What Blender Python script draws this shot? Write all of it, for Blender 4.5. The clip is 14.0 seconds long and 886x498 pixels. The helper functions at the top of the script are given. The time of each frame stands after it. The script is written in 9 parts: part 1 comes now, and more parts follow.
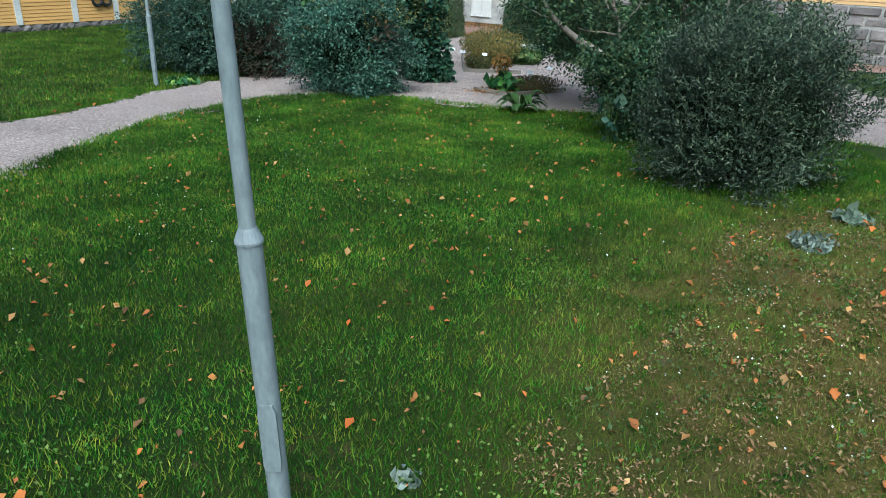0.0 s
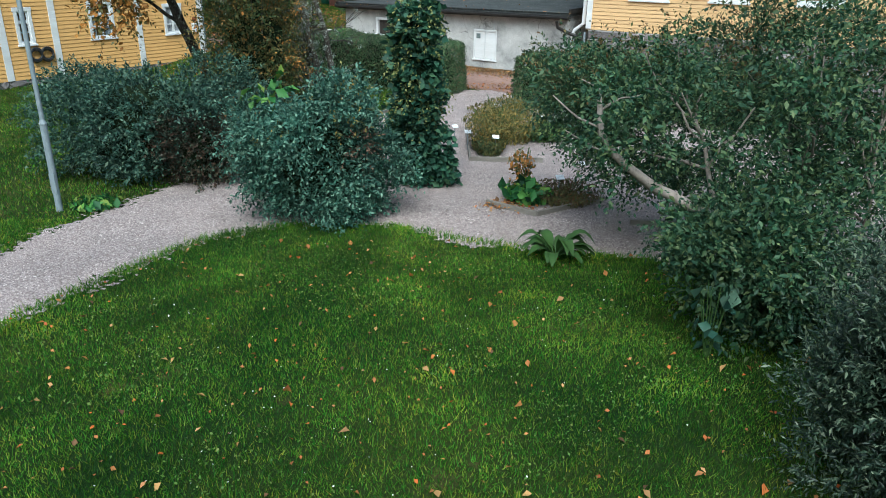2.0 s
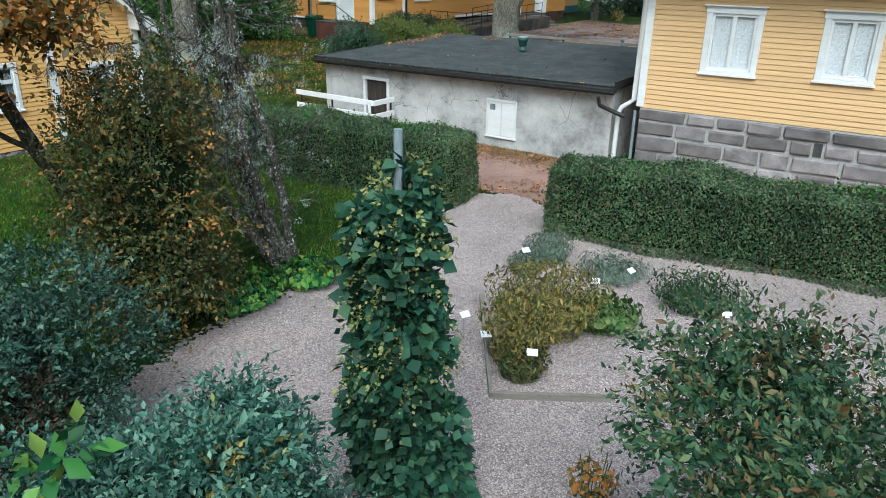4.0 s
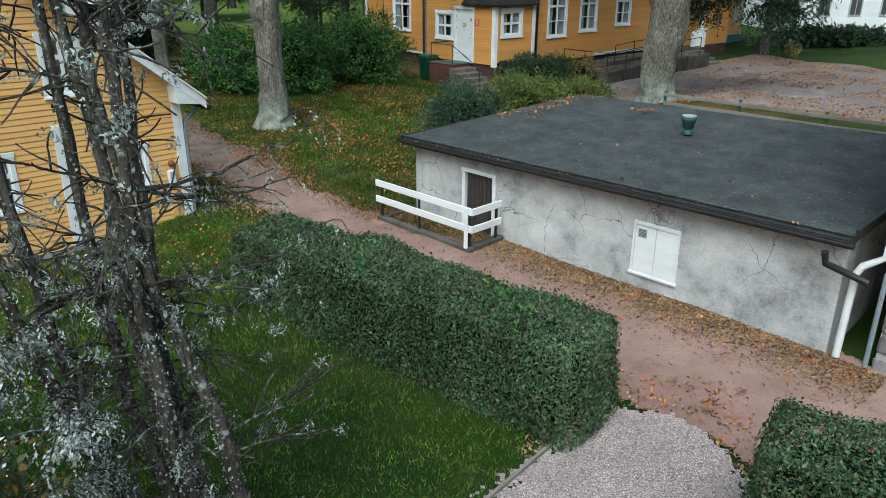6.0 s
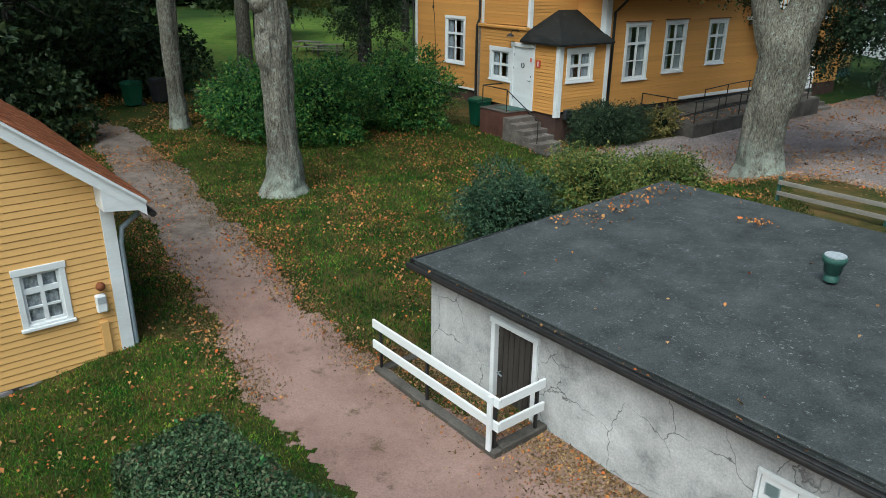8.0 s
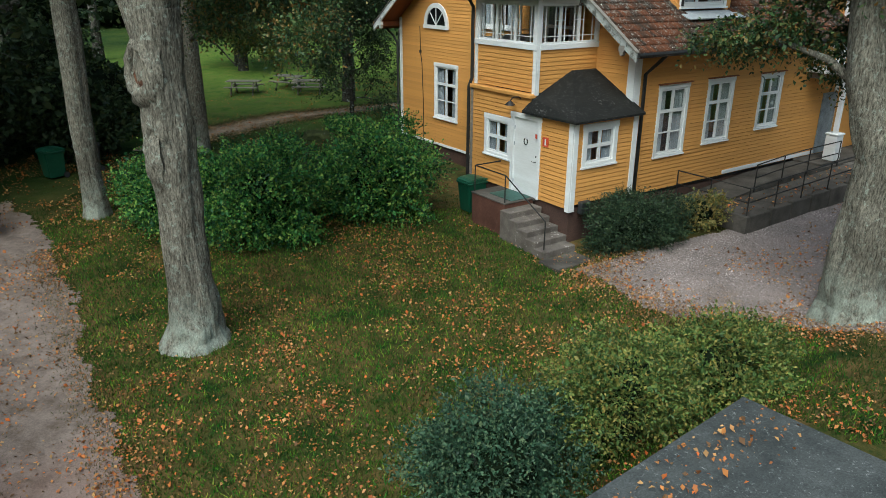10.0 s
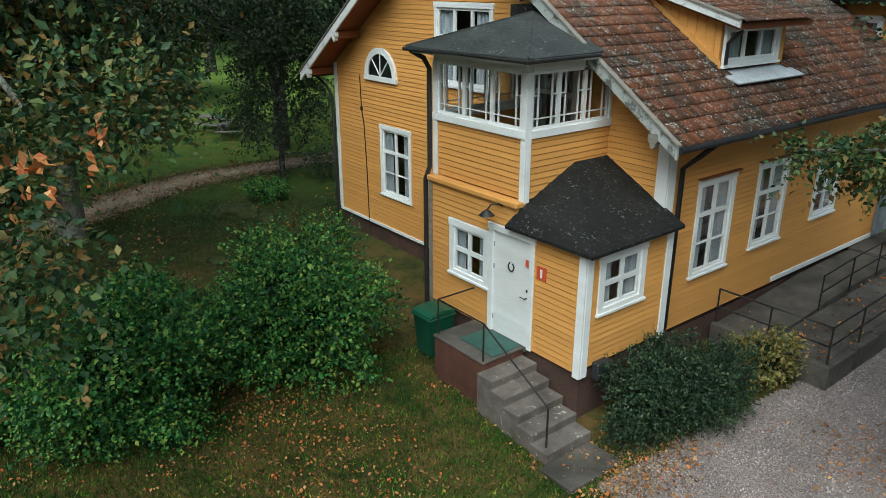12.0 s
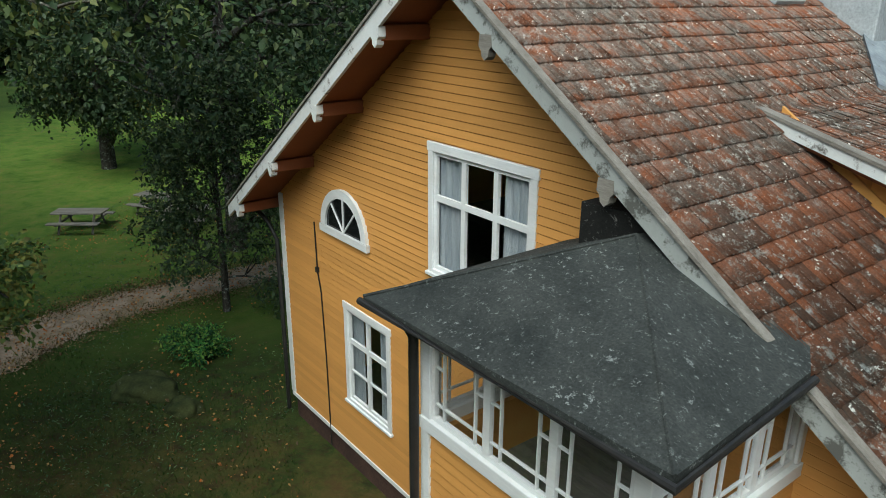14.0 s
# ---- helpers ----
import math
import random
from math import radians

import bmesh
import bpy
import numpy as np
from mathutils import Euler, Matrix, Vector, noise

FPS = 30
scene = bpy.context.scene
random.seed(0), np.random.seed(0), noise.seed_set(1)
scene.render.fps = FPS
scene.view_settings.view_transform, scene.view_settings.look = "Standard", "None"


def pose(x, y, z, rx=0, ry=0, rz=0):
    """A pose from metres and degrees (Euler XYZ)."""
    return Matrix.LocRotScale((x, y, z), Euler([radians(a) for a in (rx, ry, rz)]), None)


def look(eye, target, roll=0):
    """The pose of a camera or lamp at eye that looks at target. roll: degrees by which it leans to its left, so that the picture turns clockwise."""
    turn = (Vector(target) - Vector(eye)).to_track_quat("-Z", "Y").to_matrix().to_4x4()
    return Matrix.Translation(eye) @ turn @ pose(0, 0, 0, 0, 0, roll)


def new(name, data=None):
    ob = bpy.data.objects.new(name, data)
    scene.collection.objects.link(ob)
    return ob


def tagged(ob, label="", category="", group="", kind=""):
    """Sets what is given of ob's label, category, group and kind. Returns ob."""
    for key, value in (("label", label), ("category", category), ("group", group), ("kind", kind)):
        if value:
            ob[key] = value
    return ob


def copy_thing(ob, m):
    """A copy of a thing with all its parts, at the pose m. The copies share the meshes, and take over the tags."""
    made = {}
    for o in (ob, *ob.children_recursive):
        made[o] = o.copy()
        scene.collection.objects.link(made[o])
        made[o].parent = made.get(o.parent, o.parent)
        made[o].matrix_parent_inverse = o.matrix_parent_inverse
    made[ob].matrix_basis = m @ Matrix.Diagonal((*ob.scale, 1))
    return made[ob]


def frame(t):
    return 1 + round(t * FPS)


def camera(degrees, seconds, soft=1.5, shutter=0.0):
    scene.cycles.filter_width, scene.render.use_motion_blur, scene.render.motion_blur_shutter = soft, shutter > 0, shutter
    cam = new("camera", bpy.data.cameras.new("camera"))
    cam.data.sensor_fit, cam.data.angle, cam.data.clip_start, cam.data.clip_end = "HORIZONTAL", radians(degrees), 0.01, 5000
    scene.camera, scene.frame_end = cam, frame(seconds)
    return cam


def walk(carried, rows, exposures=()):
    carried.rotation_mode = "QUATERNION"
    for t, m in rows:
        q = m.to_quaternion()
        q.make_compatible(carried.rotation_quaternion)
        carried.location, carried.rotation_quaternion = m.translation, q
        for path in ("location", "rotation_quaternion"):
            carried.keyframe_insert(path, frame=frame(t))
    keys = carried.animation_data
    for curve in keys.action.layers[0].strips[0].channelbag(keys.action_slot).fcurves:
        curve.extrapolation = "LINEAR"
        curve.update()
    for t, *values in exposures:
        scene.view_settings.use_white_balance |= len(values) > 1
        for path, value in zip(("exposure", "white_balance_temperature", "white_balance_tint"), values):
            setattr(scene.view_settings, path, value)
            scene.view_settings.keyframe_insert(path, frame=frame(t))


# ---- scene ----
cam = camera(63.1, 14.0, soft=0.4)
PATH = [
    (0, (0.484, -14.137, 2.696), (0.529, -12.291, 1.928), 2.0),
    (0.5, (0.489, -13.381, 2.856), (0.53, -11.532, 2.094), 1.5),
    (1, (0.489, -12.39, 3.072), (0.53, -10.54, 2.312), 1.2),
    (1.5, (0.475, -11.178, 3.313), (0.517, -9.327, 2.557), 1.0),
    (2, (0.454, -9.866, 3.576), (0.499, -8.015, 2.821), 0.9),
    (2.5, (0.475, -8.368, 3.809), (0.52, -6.515, 3.058), 0.8),
    (3, (0.496, -6.737, 3.99), (0.541, -4.882, 3.242), 0.7),
    (3.2, (0.511, -6.126, 4.115), (0.558, -4.274, 3.362), 0.9),
    (5.3, (0.645, 0.348, 5.209), (0.561, 2.206, 4.474), 0.4),
    (5.5, (0.662, 0.988, 5.269), (0.51, 2.842, 4.535), 0.2),
    (6, (0.655, 2.521, 5.373), (0.345, 4.358, 4.646), 0.3),
    (6.5, (0.638, 3.946, 5.458), (0.256, 5.772, 4.737), 0.2),
    (7, (0.574, 5.259, 5.604), (0.16, 7.079, 4.888), 0.4),
    (7.5, (0.492, 6.52, 5.853), (0.043, 8.333, 5.139), 0.5),
    (8, (0.359, 7.765, 6.136), (-0.126, 9.569, 5.422), 0.6),
    (8.2, (0.29, 8.278, 6.253), (-0.203, 10.081, 5.54), 0.6),
    (10.3, (-0.737, 15.109, 7.447), (-1.255, 16.909, 6.745), 0.2),
    (10.5, (-0.894, 15.765, 7.506), (-1.413, 17.565, 6.808), 0.2),
    (11, (-1.331, 17.408, 7.676), (-1.839, 19.215, 6.986), 0.3),
    (11.5, (-1.792, 19.099, 7.894), (-2.209, 20.927, 7.198), 0.0),
    (12, (-2.207, 20.897, 8.137), (-2.619, 22.727, 7.442), -0.1),
    (12.5, (-2.65, 22.857, 8.488), (-3.063, 24.687, 7.793), -0.2),
    (13, (-3.107, 24.821, 8.813), (-3.515, 26.654, 8.125), -0.0),
    (13.5, (-3.556, 26.9, 9.2), (-3.968, 28.734, 8.518), 0.1),
    (14, (-4.019, 29.022, 9.615), (-4.435, 30.859, 8.944), 0.4),
]
walk(cam, [(t, look(eye, target, roll)) for t, eye, target, roll in PATH],
     exposures=[(0, 0.36, 5400, -2), (1.5, 0.40, 5400, -2), (3.2, 0.44, 5400, -2), (5.3, 0.26, 5450, -2), (8.2, 0.20, 5550, -2), (10.3, 0.32, 5700, -3), (12, 0.28, 5650, -4), (14, 0.18, 5750, -3)])

# ---- light: a bright overcast sky ----
world = bpy.data.worlds.new("sky")
scene.world = world
world.use_nodes = True
wn = world.node_tree
sky = wn.nodes.new("ShaderNodeTexSky")
sky.sky_type, sky.sun_disc = "NISHITA", False
sky.sun_elevation, sky.sun_rotation = radians(53), radians(186)
sky.air_density, sky.dust_density, sky.ozone_density = 1.6, 6.0, 1.0
wn.nodes["Background"].inputs["Strength"].default_value = 0.105
wn.links.new(sky.outputs[0], wn.nodes["Background"].inputs["Color"])
sun = new("sun", bpy.data.lights.new("sun", "SUN"))
sun.data.energy, sun.data.angle, sun.data.color = 2.65, radians(50), (1.0, 0.97, 0.93)
sun.matrix_basis = look((0, 0, 60), (-math.sin(radians(186)) * 45.2, -math.cos(radians(186)) * 45.2, 0))

# ---- materials ----
def mat(name, rough=0.8, spec=0.3, metal=0.0):
    m = bpy.data.materials.new(name)
    m.use_nodes = True
    b = m.node_tree.nodes["Principled BSDF"]
    b.inputs["Roughness"].default_value = rough
    b.inputs["Specular IOR Level"].default_value = spec
    b.inputs["Metallic"].default_value = metal
    return m, m.node_tree, b


def node(nt, kind, **inputs):
    n = nt.nodes.new(kind)
    for k, v in inputs.items():
        n.inputs[k].default_value = v
    return n


def coords(nt, scale=(1, 1, 1)):
    c = nt.nodes.new("ShaderNodeTexCoord")
    mp = nt.nodes.new("ShaderNodeMapping")
    mp.inputs["Scale"].default_value = scale
    nt.links.new(c.outputs["Object"], mp.inputs["Vector"])
    return mp.outputs[0]


def ramp(nt, fac, stops):
    r = nt.nodes.new("ShaderNodeValToRGB")
    while len(r.color_ramp.elements) < len(stops):
        r.color_ramp.elements.new(0.5)
    for e, (p, c) in zip(r.color_ramp.elements, stops):
        e.position, e.color = p, (*c, 1)
    nt.links.new(fac, r.inputs[0])
    return r.outputs[0]


def noise_tex(nt, vec, scale, detail=5.0, rough=0.6):
    n = node(nt, "ShaderNodeTexNoise", Scale=scale, Detail=detail, Roughness=rough)
    nt.links.new(vec, n.inputs["Vector"])
    return n.outputs["Fac"]


def mix(nt, fac, a, b, kind="MIX"):
    m = nt.nodes.new("ShaderNodeMix")
    m.data_type, m.blend_type = "RGBA", kind
    for value, k in ((fac, 0), (a, 6), (b, 7)):
        if isinstance(value, (int, float)):
            m.inputs[k].default_value = value
        elif isinstance(value, tuple):
            m.inputs[k].default_value = (*value, 1)
        else:
            nt.links.new(value, m.inputs[k])
    return m.outputs[2]


def bump(nt, b, height, strength=0.3, dist=0.01):
    n = node(nt, "ShaderNodeBump", Strength=strength, Distance=dist)
    nt.links.new(height, n.inputs["Height"])
    nt.links.new(n.outputs[0], b.inputs["Normal"])


def two_scale(name, dark, light, coarse, fine, rough=0.85, spec=0.25, bump_d=0.004, bump_s=0.4, stretch=(1, 1, 1), stain=None, stain_at=0.6, per=0.0):
    """A surface of two tones, with coarse stains and a fine grain."""
    m, nt, b = mat(name, rough, spec)
    v = coords(nt, stretch)
    big, small = noise_tex(nt, v, coarse), noise_tex(nt, v, fine, 8.0, 0.7)
    c = ramp(nt, big, [(0.3, dark), (0.7, light)])
    g = ramp(nt, small, [(0.25, (0.62, 0.62, 0.62)), (0.75, (1.25, 1.25, 1.25))])
    c = mix(nt, 1.0, c, g, "MULTIPLY")
    if stain:
        s = ramp(nt, noise_tex(nt, v, coarse * 3.1, 9.0, 0.7), [(stain_at, (0, 0, 0)), (stain_at + 0.1, (1, 1, 1))])
        c = mix(nt, s, c, stain)
    if per:
        o = nt.nodes.new("ShaderNodeObjectInfo")
        c = mix(nt, 1.0, c, ramp(nt, o.outputs["Random"], [(0, (1 - per,) * 3), (1, (1 + per,) * 3)]), "MULTIPLY")
    nt.links.new(c, b.inputs["Base Color"])
    bump(nt, b, small, bump_s, bump_d)
    return m


def leafy(name, tones, rough=0.55, spec=0.3, through_light=0.18, dry=None):
    """Leaves: each island takes one of the tones."""
    m, nt, b = mat(name, rough, spec)
    g = nt.nodes.new("ShaderNodeNewGeometry")
    k = len(tones) - 1
    c = ramp(nt, g.outputs["Random Per Island"], [(i / k, t) for i, t in enumerate(tones)])
    v = coords(nt)
    c = mix(nt, 1.0, c, ramp(nt, noise_tex(nt, v, 1.3, 3.0), [(0.3, (0.62, 0.62, 0.62)), (0.7, (1.4, 1.4, 1.4))]), "MULTIPLY")
    if dry:
        c = mix(nt, 1.0, c, ramp(nt, noise_tex(nt, v, 0.75, 6.0, 0.65), [(0.36, (0.55, 0.62, 0.55)), (0.64, (1.45, 1.35, 1.35))]), "MULTIPLY")
        pale = ramp(nt, noise_tex(nt, v, 2.2, 9.0, 0.72), [(0.50, (0, 0, 0)), (0.66, (1, 1, 1))])
        c = mix(nt, pale, c, mix(nt, 1.0, c, (2.3, 1.55, 1.5), "MULTIPLY"))
        c = mix(nt, 1.0, c, ramp(nt, noise_tex(nt, v, 11.0, 5.0, 0.7), [(0.3, (0.62, 0.66, 0.62)), (0.7, (1.35, 1.3, 1.3))]), "MULTIPLY")
        thin = ramp(nt, noise_tex(nt, v, 4.0, 8.0, 0.75), [(0.42, (0, 0, 0)), (0.58, (1, 1, 1))])
        c = mix(nt, mix(nt, near_spot(nt, v, (5.0, -10.8, 0.4), 4.2), (0, 0, 0), thin), c, dry)
    nt.links.new(c, b.inputs["Base Color"])
    t = nt.nodes.new("ShaderNodeBsdfTranslucent")
    nt.links.new(c, t.inputs["Color"])
    s = nt.nodes.new("ShaderNodeMixShader")
    s.inputs[0].default_value = through_light
    nt.links.new(b.outputs[0], s.inputs[1])
    nt.links.new(t.outputs[0], s.inputs[2])
    nt.links.new(s.outputs[0], nt.nodes["Material Output"].inputs["Surface"])
    return m


def near_spot(nt, v, spot, reach, rag=2.2):
    """1 near a spot of the ground, fading raggedly to 0 at the reach."""
    d = nt.nodes.new("ShaderNodeVectorMath")
    d.operation = "DISTANCE"
    wob = node(nt, "ShaderNodeTexNoise", Scale=0.9, Detail=5.0)
    nt.links.new(v, wob.inputs["Vector"])
    shift = nt.nodes.new("ShaderNodeVectorMath")
    shift.operation = "SCALE"
    shift.inputs["Scale"].default_value = rag
    nt.links.new(wob.outputs["Color"], shift.inputs[0])
    add = nt.nodes.new("ShaderNodeVectorMath")
    nt.links.new(v, add.inputs[0])
    nt.links.new(shift.outputs[0], add.inputs[1])
    nt.links.new(add.outputs[0], d.inputs[0])
    d.inputs[1].default_value = tuple(q + rag * 0.5 for q in spot)
    mr = node(nt, "ShaderNodeMapRange")
    mr.inputs["From Min"].default_value, mr.inputs["From Max"].default_value = reach, reach * 0.55
    nt.links.new(d.outputs["Value"], mr.inputs["Value"])
    return mr.outputs[0]


def grass_material(name, lush, dry, litter, litter_at):
    m, nt, b = mat(name, 0.9, 0.15)
    v = coords(nt)
    big = noise_tex(nt, v, 0.35, 6.0, 0.65)
    c = ramp(nt, big, [(0.38, lush), (0.62, dry)])
    c = mix(nt, near_spot(nt, v, (5.0, -10.8, 0.4), 4.4), c, ramp(nt, noise_tex(nt, v, 4.0, 9.0, 0.8), [(0.34, (0.040, 0.062, 0.014)), (0.47, (0.13, 0.115, 0.028)), (0.60, (0.17, 0.13, 0.045)), (0.70, (0.24, 0.19, 0.13))]))
    # far lawn painted brighter: the open sky's light is in its colour
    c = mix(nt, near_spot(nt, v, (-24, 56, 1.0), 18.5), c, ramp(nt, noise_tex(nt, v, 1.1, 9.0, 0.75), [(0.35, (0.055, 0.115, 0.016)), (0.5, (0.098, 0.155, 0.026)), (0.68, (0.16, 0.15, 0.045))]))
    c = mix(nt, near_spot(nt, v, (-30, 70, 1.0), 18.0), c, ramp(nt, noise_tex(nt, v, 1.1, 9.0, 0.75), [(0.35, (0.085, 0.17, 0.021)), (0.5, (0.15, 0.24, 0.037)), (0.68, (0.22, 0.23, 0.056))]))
    # brown moss, also darkened: tree shade is put into the colour
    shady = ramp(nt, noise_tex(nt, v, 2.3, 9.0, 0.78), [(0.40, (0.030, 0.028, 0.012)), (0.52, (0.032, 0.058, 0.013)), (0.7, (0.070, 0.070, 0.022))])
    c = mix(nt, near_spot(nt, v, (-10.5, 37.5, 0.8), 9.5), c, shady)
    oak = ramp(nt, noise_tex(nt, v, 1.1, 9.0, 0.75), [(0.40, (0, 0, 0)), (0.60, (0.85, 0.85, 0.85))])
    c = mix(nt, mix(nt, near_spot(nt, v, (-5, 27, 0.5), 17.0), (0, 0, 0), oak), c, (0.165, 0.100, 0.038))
    patch = ramp(nt, noise_tex(nt, v, 1.7, 8.0, 0.75), [(litter_at, (0, 0, 0)), (litter_at + 0.2, (1, 1, 1))])
    c = mix(nt, patch, c, litter)
    fine = noise_tex(nt, v, 45.0, 6.0, 0.8)
    c = mix(nt, 1.0, c, ramp(nt, fine, [(0.25, (0.45, 0.5, 0.45)), (0.75, (1.4, 1.35, 1.3))]), "MULTIPLY")
    nt.links.new(c, b.inputs["Base Color"])
    bump(nt, b, fine, 0.9, 0.03)
    return m


def gravel_material(name, a, c2, stain):
    m, nt, b = mat(name, 0.9, 0.2)
    v = coords(nt)
    vor = node(nt, "ShaderNodeTexVoronoi", Scale=55.0)
    nt.links.new(v, vor.inputs["Vector"])
    c = ramp(nt, vor.outputs["Color"], [(0.1, a), (0.9, c2)])
    big = ramp(nt, noise_tex(nt, v, 0.8, 8.0, 0.7), [(0.35, (0.8, 0.8, 0.8)), (0.7, (1.15, 1.12, 1.1))])
    c = mix(nt, 1.0, c, big, "MULTIPLY")
    st = ramp(nt, noise_tex(nt, v, 0.45, 9.0, 0.72), [(0.56, (0, 0, 0)), (0.75, (1, 1, 1))])
    c = mix(nt, st, c, stain)
    c = mix(nt, 1.0, c, ramp(nt, vor.outputs["Distance"], [(0.0, (1.1, 1.1, 1.1)), (0.7, (0.55, 0.55, 0.55))]), "MULTIPLY")
    nt.links.new(c, b.inputs["Base Color"])
    bump(nt, b, vor.outputs["Distance"], 0.7, -0.012)
    return m


def bark_material(name, dark, light, lichen, scale=24.0, foot=0.0):
    """Furrowed bark: long dark cracks, paler ridges, and crusts of lichen."""
    m, nt, b = mat(name, 0.95, 0.1)
    v = coords(nt, (1, 1, 0.20))
    furrow = noise_tex(nt, v, scale, 8.0, 0.7)
    c = ramp(nt, furrow, [(0.36, dark), (0.50, tuple(0.6 * q for q in light)), (0.64, light)])
    w = coords(nt)
    crust = ramp(nt, noise_tex(nt, w, 8.0, 10.0, 0.78), [(0.54, (0, 0, 0)), (0.62, (1, 1, 1))])
    c = mix(nt, crust, c, lichen)
    if foot:
        # a pale lichen skirt round the foot of the trunk
        sep = nt.nodes.new("ShaderNodeSeparateXYZ")
        nt.links.new(w, sep.inputs[0])
        mr = node(nt, "ShaderNodeMapRange")
        mr.inputs["From Min"].default_value, mr.inputs["From Max"].default_value = foot, foot * 0.35
        nt.links.new(sep.outputs["Z"], mr.inputs["Value"])
        skirt = ramp(nt, noise_tex(nt, w, 3.0, 9.0, 0.75), [(0.40, (0, 0, 0)), (0.56, (0.8, 0.8, 0.8))])
        c = mix(nt, mix(nt, 1.0, skirt, mr.outputs[0], "MULTIPLY"), c, lichen)
    c = mix(nt, 1.0, c, ramp(nt, noise_tex(nt, w, 0.9, 5.0), [(0.3, (0.65, 0.65, 0.65)), (0.7, (1.25, 1.25, 1.25))]), "MULTIPLY")
    grit = noise_tex(nt, coords(nt, (1, 1, 0.5)), 38.0, 8.0, 0.8)
    c = mix(nt, 1.0, c, ramp(nt, grit, [(0.32, (0.5, 0.5, 0.48)), (0.68, (1.45, 1.45, 1.4))]), "MULTIPLY")
    nt.links.new(c, b.inputs["Base Color"])
    bump(nt, b, furrow, 1.0, 0.03)
    return m


def dirt_material():
    m, nt, b = mat("reddish_dirt", 0.95, 0.1)
    v = coords(nt)
    c = ramp(nt, noise_tex(nt, v, 0.7, 8.0, 0.7), [(0.3, (0.20, 0.122, 0.098)), (0.7, (0.35, 0.232, 0.192))])
    # browner far path, its colour also brightened against the trees' shade
    c = mix(nt, near_spot(nt, v, (-17, 44, 1.0), 20.0), c, ramp(nt, noise_tex(nt, v, 1.4, 9.0, 0.75), [(0.35, (0.20, 0.16, 0.10)), (0.65, (0.40, 0.32, 0.25))]))
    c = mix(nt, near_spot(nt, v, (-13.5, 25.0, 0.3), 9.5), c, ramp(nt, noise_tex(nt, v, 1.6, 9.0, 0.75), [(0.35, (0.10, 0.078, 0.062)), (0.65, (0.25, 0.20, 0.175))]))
    c = mix(nt, ramp(nt, noise_tex(nt, v, 2.4, 10.0, 0.78), [(0.56, (0, 0, 0)), (0.68, (1, 1, 1))]), c, (0.115, 0.082, 0.05))
    fine = noise_tex(nt, v, 34.0, 8.0, 0.8)
    c = mix(nt, 1.0, c, ramp(nt, fine, [(0.25, (0.6, 0.6, 0.6)), (0.75, (1.3, 1.3, 1.3))]), "MULTIPLY")
    nt.links.new(c, b.inputs["Base Color"])
    bump(nt, b, fine, 0.6, 0.012)
    return m


def painted(name, colour, worn, per=0.05, rough=0.6, worn_at=0.66, stretch=(0.4, 1, 3)):
    """Painted wood: broad fading, grain along the board, flaked spots."""
    m, nt, b = mat(name, rough, 0.3)
    v = coords(nt, stretch)
    big = noise_tex(nt, v, 0.8, 5.0)
    c = mix(nt, 1.0, colour, ramp(nt, big, [(0.3, (0.88, 0.86, 0.84)), (0.7, (1.08, 1.08, 1.08))]), "MULTIPLY")
    grain = noise_tex(nt, v, 18.0, 8.0, 0.7)
    c = mix(nt, 1.0, c, ramp(nt, grain, [(0.3, (0.93, 0.93, 0.93)), (0.7, (1.05, 1.05, 1.05))]), "MULTIPLY")
    s = ramp(nt, noise_tex(nt, v, 4.5, 10.0, 0.75), [(worn_at, (0, 0, 0)), (worn_at + 0.08, (1, 1, 1))])
    c = mix(nt, s, c, worn)
    if per:
        o = nt.nodes.new("ShaderNodeObjectInfo")
        c = mix(nt, 1.0, c, ramp(nt, o.outputs["Random"], [(0, (1 - per,) * 3), (1, (1 + per,) * 3)]), "MULTIPLY")
    nt.links.new(c, b.inputs["Base Color"])
    bump(nt, b, grain, 0.25, 0.003)
    return m


